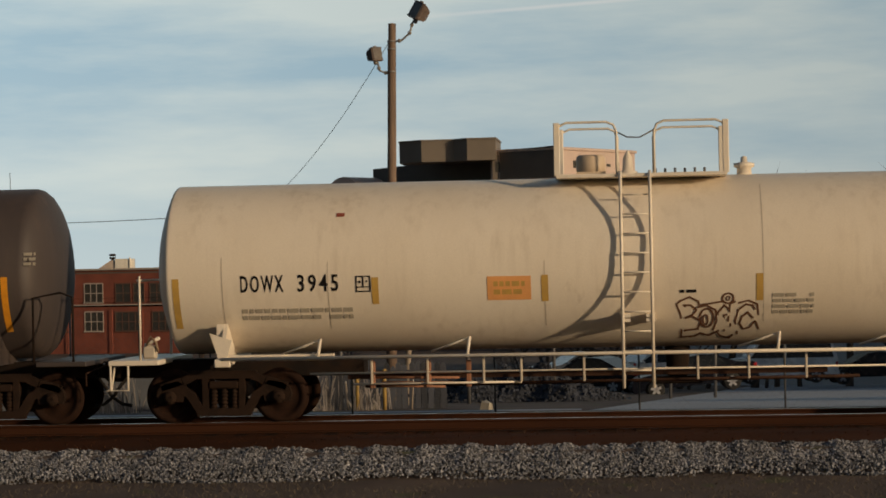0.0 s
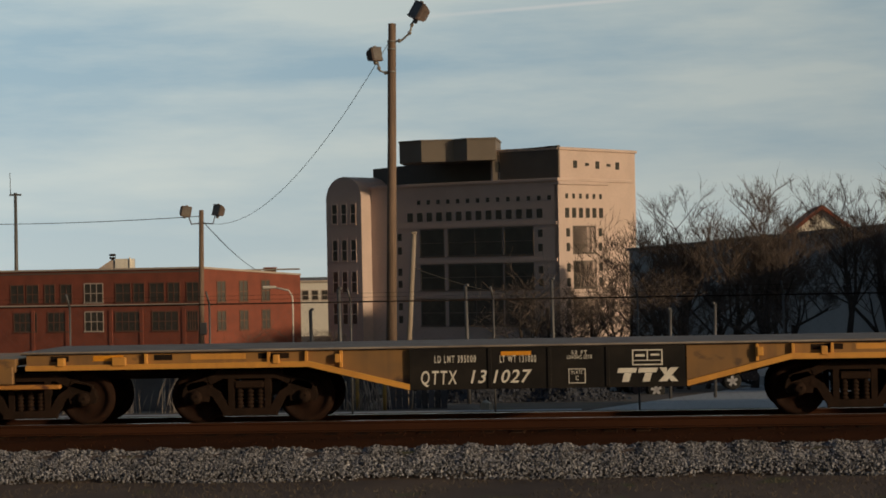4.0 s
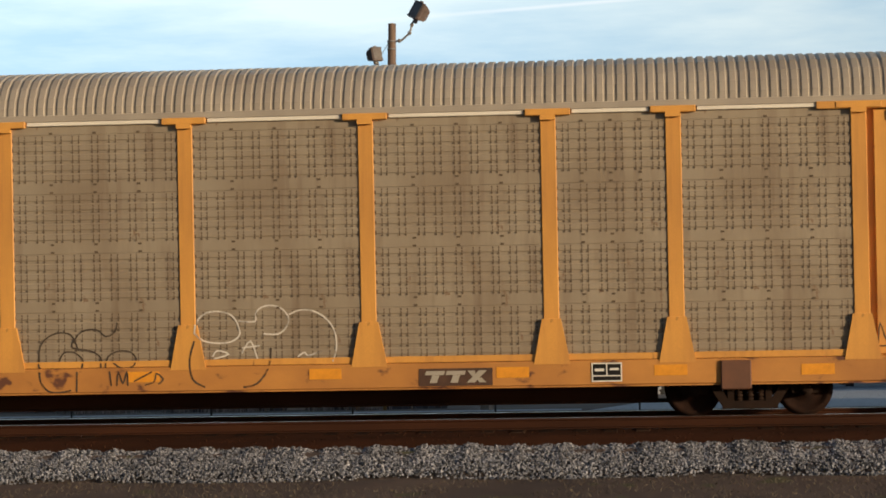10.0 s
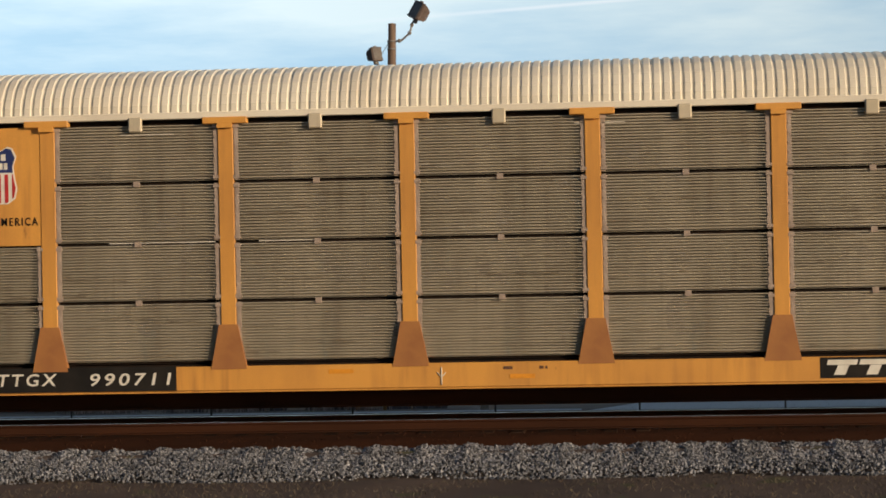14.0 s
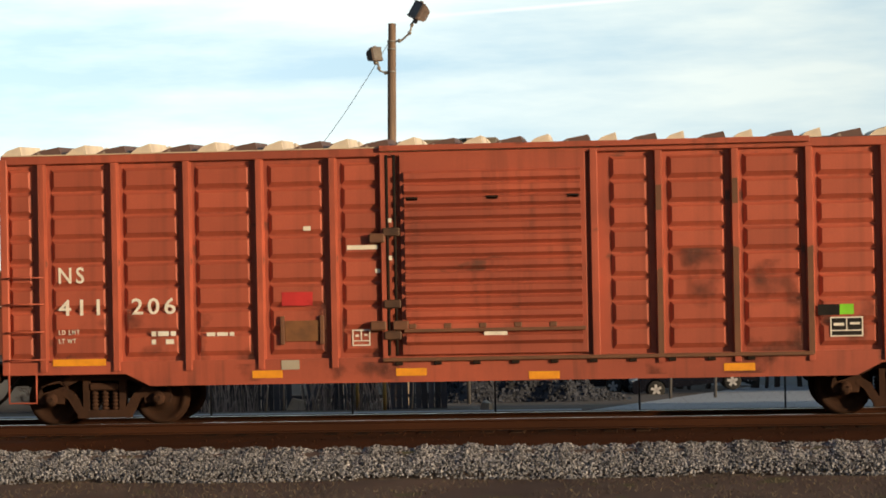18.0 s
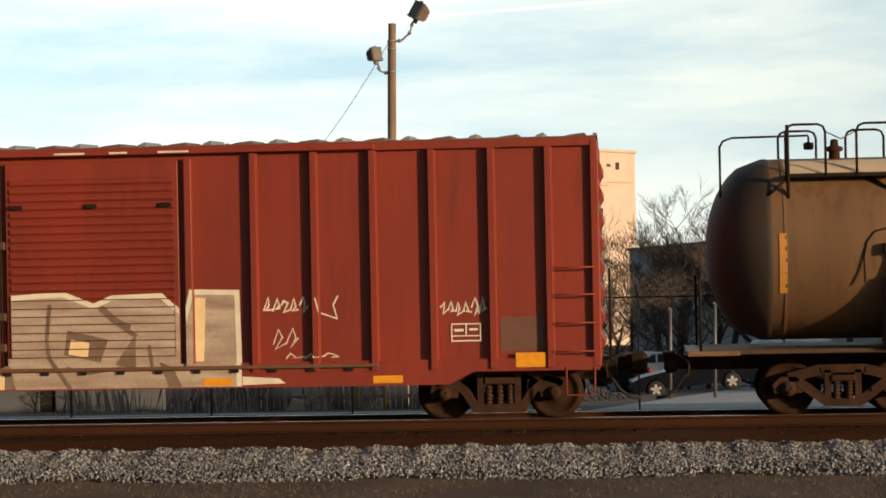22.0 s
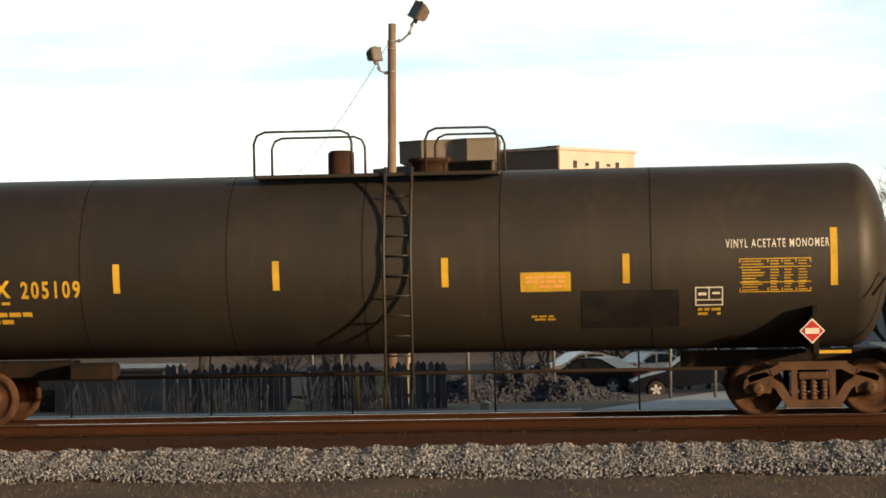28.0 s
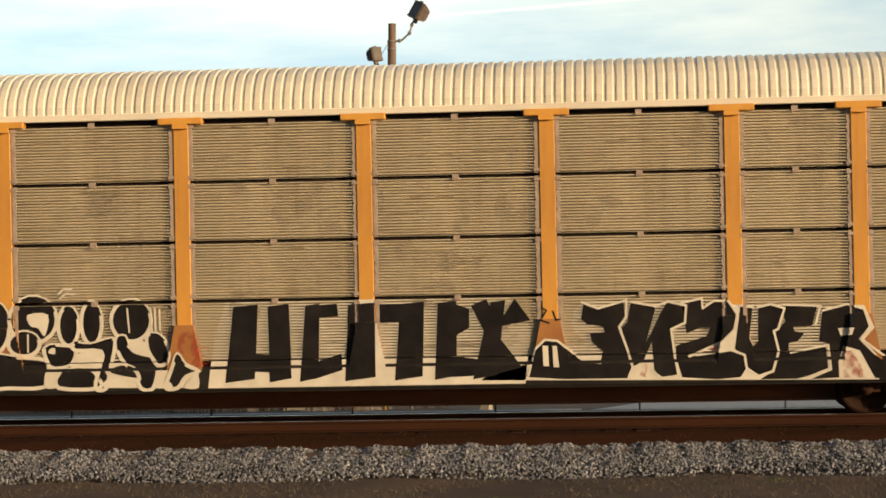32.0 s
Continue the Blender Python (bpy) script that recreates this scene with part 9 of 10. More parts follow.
part("brake_gear", Mesh().box(-5.0, -4.2, -0.8, -0.4, 0.7, 1.0, 0.05).tube([(-6, -0.6, 0.75), (6, -0.6, 0.75)], 0.03, 6), DARK, c8)

# ---- red oxide box car: pressed ribs, door, ladder, lettering
ribs_at = (-7.37, -6.17, -4.99, -3.81, -2.62, -1.74)
rib = {}


def pressed(car, xa, xb, zs, h, y, paint):
    w = round(xb - xa, 1)
    for z in zs:
        if (w, h) not in rib:
            m = Mesh()
            m.add([(-w / 2, 0, 0), (w / 2, 0, 0), (w / 2, 0, h), (-w / 2, 0, h), (-w / 2 + 0.06, -0.055, h * 0.22), (w / 2 - 0.06, -0.055, h * 0.22), (w / 2 - 0.06, -0.055, h * 0.86), (-w / 2 + 0.06, -0.055, h * 0.86)],
                  [(4, 5, 6, 7), (0, 1, 5, 4), (3, 7, 6, 2), (0, 4, 7, 3), (1, 2, 6, 5)])
            rib[w, h] = part("pressed_rib", m, paint, car, "", ((xa + xb) / 2, y, z))
        else:
            again(rib[w, h], ((xa + xb) / 2, y, z), car)


zs = [1.12 + 0.385 * k for k in range(8)]
for a, b in zip(ribs_at, ribs_at[1:]):
    pressed(c5, a + 0.14, b - 0.14, zs, 0.36, -1.381, RED)
r2 = (1.66, 2.58, 3.78, 4.94, 6.11, 7.29)
for a, b in zip(r2, r2[1:]):
    pressed(c5, a + 0.14, b - 0.14, zs, 0.36, -1.381, RED)
for a, b in ((-8.0, -7.45), (7.4, 7.98)):
    pressed(c5, a + 0.08, b - 0.08, zs, 0.36, -1.381, RED)


def slide_door(car, xa, xb, z0, z1, n, paint, y=-1.46, deep=0.07):
    d = part("door", Mesh().box(xa, xb, y, -1.38, z0, z1, 0.012), paint, car, "sliding steel door")
    h = (z1 - z0 - 0.4) / n
    for k in range(n):
        z = z0 + 0.15 + k * h
        part("door_rib", Mesh().prism([(y, z), (y - deep, z + h * 0.3), (y - deep, z + h * 0.7), (y, z + h * 0.92)], xa + 0.08, xb - 0.08, "yz"), paint, d)
    for x in (xa + 0.2, (xa + xb) / 2, xb - 0.2):
        part("door_latch", Mesh().box(x - 0.1, x + 0.1, y - 0.07, y - 0.04, z1 - 0.75, z1 - 0.68, 0.01), DARK, d)
    for x in (xa - 0.08, xa - 0.2):
        part("lock_rod", Mesh().tube([(x, y - 0.03, z0), (x, y - 0.03, z1)], 0.025, 6), DARK, d)
        for z in (z0 + 0.25, z0 + 0.75, z0 + 1.9):
            part("rod_guide", Mesh().box(x - 0.08, x + 0.08, y - 0.07, y, z, z + 0.14, 0.02), FADED, d)
    return d


d5 = slide_door(c5, -1.54, 1.43, 1.08, 4.28, 14, RED)
slide_door(c6, -1.54, 1.3, 0.98, 4.28, 22, RED_NEW, -1.46, 0.03)
for c, x0, x1, xe, paint in ((c5, -1.85, 1.8, 4.96, RED), (c6, -1.8, 1.7, 4.5, RED_NEW)):
    zb = 0.98 if c is c5 else 0.9
    part("door_track", Mesh().box(x0, xe, -1.52, -1.44, zb, zb + 0.06, 0.008), STAIN, c)
    part("door_track", Mesh().box(x0, xe, -1.53, -1.42, (4.34 if c is c5 else 4.38), (4.43 if c is c5 else 4.46), 0.008), paint, c)
    part("door_jamb", Mesh().box(x0, x0 + 0.09, -1.5, -1.38, zb, 4.3, 0.01), paint, c)
    part("door_jamb", Mesh().box(x1 - 0.3, x1 - 0.18, -1.5, -1.38, zb, 4.3, 0.01), paint, c)
    for k in range(10):
        part("track_bracket", Mesh().box(x0 + 0.2 + k * 0.62, x0 + 0.32 + k * 0.62, -1.5, -1.46, zb - 0.06, zb, 0.006), DARK, c)
ROOFP = material("dark_roof_panel", (0.13, 0.075, 0.065), 0.7, second=(0.07, 0.045, 0.042), scale=2, spots=(0.3, 0.25, 0.22), spot_scale=4, spot_at=0.68)
CAP = material("pale_roof_cap", (0.72, 0.64, 0.52), 0.6, second=(0.5, 0.43, 0.36), scale=3)


def roof_wedge(w, y0, y1, z0, rise, hump):
    """A pressed cap across one slope of a roof, blunt at the eave, rising to one side."""
    up = rise * abs(y1 - y0)
    q = [(-w / 2, 0.0), (w / 2, 0.0), (w * 0.42, hump), (-w * 0.2, hump * 0.55)]
    v = [(x, y0, z0 + z) for x, z in q] + [(x, y1, z0 + up + z) for x, z in q]
    f = [(0, 1, 2, 3), (4, 7, 6, 5), (3, 2, 6, 7), (1, 5, 6, 2), (0, 3, 7, 4)]
    return Mesh().add(v, f if y0 < y1 else [k[::-1] for k in f])


for c, z1, half, n, cap_mat in ((c5, 4.4, 8.03, 15, CAP), (c6, 4.5, 8.03, 15, GABLE)):
    rf = part("roof", Mesh().prism([(-1.44, z1 - 0.01), (-1.44, z1 + 0.012), (0, z1 + 0.1), (1.44, z1 + 0.012), (1.44, z1 - 0.01)], -half, half, "yz"), ROOFP, c, "shallow ridged steel roof")
    st = 2 * half / n
    for s in (-1, 1):
        y0, y1 = s * 1.4, s * 0.15
        wide = part("roof_panel", roof_wedge(0.52 if c is c5 else 0.4, y0, y1, z1 + 0.008, 0.03, 0.13 if c is c5 else 0.06), ROOFP, rf, "", (-half + st * 0.68, 0, 0))
        cap = part("seam_cap", roof_wedge(0.34 if c is c5 else 0.16, y0 * 1.02, y1, z1 + 0.01, 0.03, 0.15 if c is c5 else 0.075), cap_mat, rf, "pale seam cap" if c is c5 else "grey seam cap", (-half + st * 0.16, 0, 0))
        for k in range(1, n):
            again(wide, (-half + st * (k + 0.68), 0, 0), rf)
            again(cap, (-half + st * (k + 0.16), 0, 0), rf)
part("paint_strip", Mesh().box(-8.0, -1.85, -1.475, -1.462, 4.395, 4.412), CREAM, c5, "thin pale paint line under the eave")
for c, paint in ((c5, RED), (c6, RED_NEW)):
    z1 = 4.4 if c is c5 else 4.5
    for s in (-1, 1):
        e = part("end_wall", Mesh().box(min(s * 8.03, s * 8.05), max(s * 8.03, s * 8.05), -1.36, 1.36, 0.9, z1 - 0.1), paint, c)
        for k in range(8):
            z = 1.05 + 0.4 * k
            m = Mesh().prism([(s * 8.05, z), (s * 8.11, z + 0.1), (s * 8.11, z + 0.2), (s * 8.05, z + 0.32)], -1.25, 1.25)
            part("end_rib", m, paint, e)
        part("corner_post", Mesh().box(min(s * 7.93, s * 8.06), max(s * 7.93, s * 8.06), -1.47, -1.33, 0.85, z1 - 0.05, 0.015), paint, c)
        part("gable_plate", Mesh().prism([(-1.44, z1 - 0.3), (1.44, z1 - 0.3), (1.44, z1 + 0.0), (0, z1 + 0.14), (-1.44, z1 + 0.0)], s * 8.0 - 0.03, s * 8.0 + 0.03, "yz"), paint, c)
        a, b = sorted((s * 7.35, s * 7.96))
        for z in (1.1, 1.55, 2.0, 2.43):
            part("grab_iron", rungs(Mesh(), a, b, [z], -1.53), paint, c)
        for y in (-1.2, -0.75):
            part("end_ladder", Mesh().tube([(s * 8.2, y, 0.9), (s * 8.2, y, 2.4)], 0.02, 5), DARK, c)
        part("sill_step", Mesh().tube([(s * 7.95, -1.46, 0.85), (s * 7.95, -1.46, 0.4), (s * 7.5, -1.46, 0.4), (s * 7.5, -1.46, 0.85)], 0.018, 6), paint, c)
        part("draft_sill", Mesh().box(min(s * 6.0, s * 8.3), max(s * 6.0, s * 8.3), -0.3, 0.3, 0.62, 0.95, 0.02), DARK, c)
BX = -1.441
BLOOM = material("rust_bloom", (0.1, 0.04, 0.03), 0.85, second=(0.16, 0.06, 0.04), scale=5)
thin_paint(BLOOM, 0.52, 0.78, 1.6)
lettering("NS", 0.25, WHITE, c5, -7.11, BX, 2.33, width=0.42)
lettering("411", 0.25, WHITE, c5, -7.12, BX, 1.81, width=0.68)
lettering("206", 0.25, WHITE, c5, -5.92, BX, 1.81, width=0.72)
part("small_writing", bars(-5.6, -5.2, 1.3, 1.56, 2, BX, 32), WHITE, c5)
part("small_writing", bars(-4.7, -4.25, 1.42, 1.52, 1, BX, 33), WHITE, c5)
lettering("BS 179", 0.12, WHITE, c5, 6.46, BX, 1.15, width=0.52)
part("small_writing", bars(6.4, 6.9, 1.3, 1.36, 1, BX, 34), WHITE, c5)
for x0, x1, z0, z1 in ((-7.22, -6.35, 0.99, 1.1), (6.2, 7.1, 0.98, 1.1)):
    plate(c5, "reflector", x0, x1, z0, z1, REFLECT, -1.462, "yellow reflective strip")
conspicuity(c5, [(-3.72, 0.81), (-1.4, 0.81), (0.72, 0.73), (3.8, 0.81)], REFLECT, -1.462, 0.49, 0.12)
plate(c5, "white_label", -3.49, -3.2, 0.88, 1.03, PALE, -1.466)
plate(c5, "card_board", -3.42, -2.88, 1.33, 1.66, RUNG, BX - 0.01, "brown board in a dark holder", 0.012)
for x in (-3.5, -2.86):
    part("board_holder", Mesh().box(x, x + 0.07, -1.49, -1.4, 1.28, 1.74, 0.01), STAIN, c5)
lettering("LD LMT", 0.07, WHITE, c5, -7.12, BX - 0.004, 1.5, width=0.34)
lettering("LT WT", 0.07, WHITE, c5, -7.12, BX - 0.004, 1.36, width=0.28)
for k in range(5):
    part("door_bracket", Mesh().box(-1.42 + 0.56 * k, -1.3 + 0.56 * k, -1.54, -1.46, 1.5, 1.58, 0.01), STAIN, d5)
part("bottom_beam", Mesh().box(-1.5, 1.4, -1.535, -1.46, 1.44, 1.5, 0.008), STAIN, d5, "dark worn beam along the door")
for x, z in ((-1.98, 2.95), (-1.98, 1.55), (-1.62, 1.55)):
    part("lock_keeper", Mesh().box(x - 0.06, x + 0.2, -1.54, -1.4, z - 0.07, z + 0.08, 0.02), STAIN, c5)
post_rust = [(p - 0.045, p + 0.045, 0.95, 4.2, -1.5025) for p in (2.58, 3.78, 4.94)]
spray("rust_bloom", [[(2.4, 1.0), (5.1, 1.0), (5.1, 2.75), (4.4, 2.5), (3.5, 2.8), (2.4, 2.3)], [(2.45, 3.3), (3.9, 3.4), (3.9, 3.8), (2.45, 3.7)]], STAIN, c5, post_rust, "dark rust on the posts")
spray("rust_bloom", [[(1.9, 0.72), (5.6, 0.7), (5.6, 1.0), (1.9, 1.04)], [(-4.5, 0.7), (-1.6, 0.7), (-1.6, 0.98), (-4.5, 0.98)]], BLOOM, c5, [(-8, 8, 0.66, 1.04, -1.4615)], "brown smear along the sill")

plate(c5, "green_label", 5.38, 5.6, 1.61, 1.77, GREEN, BX, "bright green label")
plate(c5, "black_label", 5.04, 5.37, 1.6, 1.77, BLACK, BX)
frame_label(c5, 5.23, 5.74, 1.26, 1.57, BX, BLACK)
frame_label(c5, -2.34, -2.05, 1.24, 1.5, BX)
plate(c5, "white_label", -0.22, 0.15, 1.31, 1.44, WHITE, -1.51)
plate(c5, "cream_trim", -1.83, 1.66, 4.33, 4.4, CREAM, -1.464, "worn cream strip over the door")
spray("rust_bloom", [[(x0, z0), (x1, z0), (x1, z1), (x0, z1)] for x0, x1, z0, z1 in ((-7.2, -6.3, 1.05, 1.75), (-6.0, -5.1, 1.0, 1.9), (-4.8, -3.9, 1.0, 1.8), (-3.65, -2.75, 1.0, 2.4), (-2.5, -1.9, 1.0, 2.0), (2.72, 3.64, 1.0, 2.7), (3.92, 4.8, 1.0, 2.5), (5.08, 5.97, 1.0, 1.9), (6.25, 7.15, 1.1, 2.4))], BLOOM, c5, [(-8, 8, 1.0, 4.2, BX - 0.002)], "dark rust stains")
plate(c5, "red_patch", -3.47, -2.97, 1.9, 2.12, FLAG_RED, BX + 0.003, th=0.002)
for x, z, w in ((-2.4, 2.78, 0.5), (-3.1, 3.1, 0.12), (-1.0, 2.9, 0.2), (-1.75, 3.2, 0.08), (-1.75, 2.6, 0.08), (-1.95, 2.4, 0.08)):
    plate(c5, "paint_chip", x, x + w, z, z + 0.07, CHALK, -1.502 if x > -1.9 else BX, th=0.003)
# ---- dark red box car lettering and silver graffiti
HY = -1.384
hp = (-7.32, -6.41, -5.47, -4.53, -3.57, -2.66, 2.52, 3.5, 4.45, 5.4, 6.35, 7.26)
HC = plain_cells(HY, hp, 0.08, -1.504, -1.464, 1.0)
HC = [(a, b, 0.86 if y == -1.504 else z, t, y) for a, b, z, t, y in HC]
HC = [c for c in HC if not (c[0] < -0.5 < c[1] and c[4] == HY)] + [(-2.58, -1.84, 1.0, 6, HY), *[(-1.46, 1.22, 1.13 + 0.1318 * (k + 0.06), 1.13 + 0.1318 * (k + 0.93), -1.494) for k in range(22)], (-1.53, 1.29, 1.0, 1.12, -1.464), (1.225, 1.295, 1.12, 6, -1.464), (1.405, 1.515, 0.95, 4.3, -1.503), (1.525, 2.44, 1.0, 6, HY)]
PALE_YELLOW = material("pale_yellow_spray", (0.85, 0.66, 0.4), 0.6, second=(0.72, 0.54, 0.32), scale=3)
PATCH = material("dull_brown_patch", (0.12, 0.06, 0.045), 0.6, second=(0.16, 0.07, 0.05), scale=3)
for x0, x1, z0, z1 in ((-7.22, -6.5, 1.33, 2.23), (-6.26, -5.6, 1.45, 2.23), (6.46, 7.15, 1.12, 1.66)):
    spray("number_ground", [[(x0, z0), (x1, z0), (x1, z1), (x0, z1)]], PATCH, c6, HC)
lettering("HS", 0.26, WHITE, c6, -7.08, HY - 0.008, 1.9, width=0.4)
lettering("754", 0.24, WHITE, c6, -7.16, HY - 0.008, 1.53, width=0.58)
lettering("19", 0.24, WHITE, c6, -6.09, HY - 0.008, 1.54, width=0.33)
lettering("LD LMT", 0.06, WHITE, c6, -6.86, HY - 0.004, 1.32, width=0.25)
lettering("LT WT", 0.06, WHITE, c6, -6.86, HY - 0.004, 1.2, width=0.2)
part("small_writing", bars(-6.1, -5.85, 1.18, 1.38, 2, HY, 42), WHITE, c6)
plate(c6, "reflector", -7.21, -6.72, 0.86, 1.09, REFLECT, -1.462)
plate(c6, "reflector", 6.7, 7.18, 0.86, 1.09, REFLECT, -1.462)
frame_label(c6, 5.67, 6.15, 1.28, 1.57, HY - 0.003)
silver = [[(-5.66, 0.62), (2.25, 0.62), (2.22, 2.13), (1.5, 2.15), (1.4, 1.75), (1.0, 2.1), (0.2, 2.08), (-0.1, 1.95), (-0.6, 2.15), (-1.5, 2.1), (-1.9, 2.05), (-1.95, 2.15), (-2.5, 2.15), (-2.8, 2.0), (-3.0, 2.12), (-3.4, 2.05), (-3.6, 2.28), (-3.9, 2.1), (-5.5, 2.08), (-5.75, 1.75)]]
spray("silver_ground", silver, SILVER, c6, HC, "silver spray paint over the lower side", 0.001)
edge = stroke(silver[0][1:] + [(-5.66, 0.62)], 0.085)
for x in hp[2:6]:
    part("sprayed_post", Mesh().prism([(-0.0735, -1.385), (0.0735, -1.385), (0.0485, -1.5025), (-0.0485, -1.5025)], 0.92, 2.06, "xy"), SILVER, c6, "", (x, 0, 0))
spray("silver_edge", edge, CHALK, c6, HC, "", 0.0025)
spray("red_gap", [[(-3.42, 1.68), (-2.73, 1.64), (-2.74, 1.20), (-3.45, 1.22)], [(-2.44, 1.37), (-2.13, 1.36), (-2.13, 1.22), (-2.47, 1.24)]], RED_NEW, c6, HC, "", 0.003)
TRACE = material("smoky_spray", (0.14, 0.095, 0.07), 0.6, second=(0.25, 0.18, 0.135), scale=3)
spray("smoky_frame", [[(-4.73, 1.72), (-4.08, 1.71), (-4.12, 1.23), (-4.76, 1.24)],
      [(-4.70, 1.03), (-4.25, 1.02), (-4.17, 0.62), (-4.67, 0.63)],
      [(-0.54, 1.57), (0.13, 1.41), (-0.01, 1.04), (-0.60, 1.17)],
      [(-1.90, 1.00), (-1.50, 1.00), (-1.41, 0.62), (-1.86, 0.62)],
      [(-3.25, 2.10), (-2.67, 2.09), (-2.68, 1.71)],
      [(0.23, 1.00), (0.58, 1.49), (0.57, 0.91)],
      [(0.95, 1.04), (1.17, 0.94), (1.32, 0.63), (1.10, 0.63)]], TRACE, c6, HC, "", 0.0045)
spray("cream_square", [[(-4.56, 1.57), (-4.26, 1.54), (-4.29, 1.26), (-4.56, 1.28)],
      [(-0.48, 1.42), (-0.18, 1.36), (-0.21, 1.12), (-0.53, 1.18)],
      [(-4.66, 0.87), (-4.35, 0.86), (-4.31, 0.62), (-4.64, 0.65)],
      [(-1.95, 0.83), (-1.59, 0.85), (-1.60, 0.62), (-1.91, 0.62)],
      [(-3.18, 1.18), (-2.83, 1.18), (-2.92, 1.07)],
      [(-3.32, 1.01), (-3.01, 0.91), (-3.32, 0.87)],
      [(1.53, 2.06), (1.71, 2.05), (1.67, 1.03), (1.53, 1.03)]], PALE_YELLOW, c6, HC, "", 0.0065)
spray("smoky_line", stroke([(-3.73, 1.19), (-3.68, 0.92), (-3.46, 0.62)], 0.08)
      + stroke([(-3.03, 1.90), (-2.73, 1.71), (-2.27, 1.53), (-1.76, 1.53)], 0.05)
      + stroke([(-2.20, 1.52), (-2.27, 1.35)], 0.10)
      + stroke([(-3.36, 1.01), (-2.83, 0.87), (-2.48, 0.82), (-2.31, 1.13), (-2.17, 0.90), (-2.13, 0.70)], 0.05)
      + stroke([(-0.82, 1.99), (-0.88, 1.41), (-0.84, 1.10), (-0.50, 0.62)], 0.06)
      + stroke([(0.01, 1.93), (0.27, 1.70), (0.49, 1.59)], 0.10)
      + stroke([(-0.58, 0.96), (-0.19, 0.87), (0.34, 0.95)], 0.05)
      + stroke([(0.18, 1.75), (0.60, 1.45)], 0.07)
      + stroke([(0.80, 1.31), (0.84, 0.95)], 0.05), TRACE, c6, HC, "", 0.008)

spray("thin_tag", scribble(2.65, 3.38, 1.78, 2.06, 5, 1, 0.03) + stroke([(3.5, 2.02), (3.56, 1.78), (3.84, 1.68), (3.78, 1.9), (3.86, 2.05)], 0.025) + scribble(5.5, 6.25, 1.66, 2.0, 6, 2, 0.028) + scribble(2.8, 3.2, 1.2, 1.6, 2, 3, 0.02)
      + scribble(3.0, 3.9, 1.02, 1.16, 3, 4, 0.02), CHALK, c6, HC, "thin white scribbled tags")
for poly in ([(-6.0, 0.78), (-5.7, 0.8), (-5.68, 0.66), (-5.9, 0.7)], [(2.3, 0.78), (2.9, 0.74), (3.0, 0.66), (2.3, 0.64)]):
    spray("paint_flake", [poly], CHALK, c6, HC)
conspicuity(c6, [(-4.6, 0.72), (-2.16, 0.7), (1.9, 0.7), (4.65, 0.7)], REFLECT, -1.466, 0.48, 0.12)
for x, w in ((-0.7, 0.5), (0.2, 0.3), (1.0, 0.5), (-3.2, 0.0)):
    if w:
        plate(c6, "paint_chip", x, x + w, 4.4, 4.43, CHALK, -1.53, th=0.003)

# ---------------------------------------------------------------- trees, parked cars and clutter behind the track
BARK = material("grey_brown_bark", (0.075, 0.058, 0.048), 0.9, second=(0.045, 0.035, 0.03), scale=3, stretch=(3, 3, 0.6), bump=0.4, bump_scale=25)
TWIG = material("brown_twigs", (0.145, 0.11, 0.09), 0.9, second=(0.08, 0.062, 0.052), scale=2, bump=0)


def bare_tree(seed, height, spread=0.5, thick=0.1, lean=0.0, levels=5, low=0.35):
    """A leafless tree: a trunk with limbs, and its twigs, as two meshes."""
    rnd = random.Random(seed)
    trunk, twigs = Mesh(), Mesh()

    def grow(p, d, length, r, level):
        n = 3 if level < 2 else 2
        pts, q, dd = [p], p.copy(), d.copy()
        for k in range(n):
            dd = (dd + Vector((rnd.uniform(-1, 1), rnd.uniform(-1, 1), rnd.uniform(-0.3, 0.6))) * 0.16).normalized()
            q = q + dd * length / n
            pts.append(q.copy())
        tip = r * (0.66 if level < levels else 0.3)
        rr = [r + (tip - r) * k / n for k in range(n + 1)]
        (trunk if level < 3 else twigs).tube(pts, rr, 7 if level < 2 else (4 if level < 3 else 3), level < 3, False)
        if level >= levels:
            return
        kids = rnd.randint(3, 4) if level else rnd.randint(4, 6)
        for k in range(kids):
            i = rnd.uniform(low if level == 0 else 0.3, 1.0) * n
            a = pts[int(min(i, n - 1))].lerp(pts[int(min(i, n - 1)) + 1], i - int(min(i, n - 1)))
            side = Vector((rnd.uniform(-1, 1), rnd.uniform(-1, 1), rnd.uniform(0.0, 0.9)))
            nd = (dd * (1 - spread) + side.normalized() * spread).normalized()
            grow(a, nd, length * rnd.uniform(0.5, 0.78), max(tip * rnd.uniform(0.55, 0.85), 0.006), level + 1)

    grow(Vector((0, 0, -0.1)), Vector((lean, 0, 1)).normalized(), height * 0.45, thick, 0)
    return trunk, twigs


def plant(name, label, category, at, meshes, group, turn=0.0):
    t = thing(name, label, category, at, group, turn)
    if "done" not in meshes:
        meshes["done"] = (part("trunk", meshes["trunk"], BARK, t), part("crown", meshes["twigs"], TWIG, t, "bare brown twigs"))
    else:
        for o in meshes["done"]:
            again(o, (0, 0, 0), t)
    return t


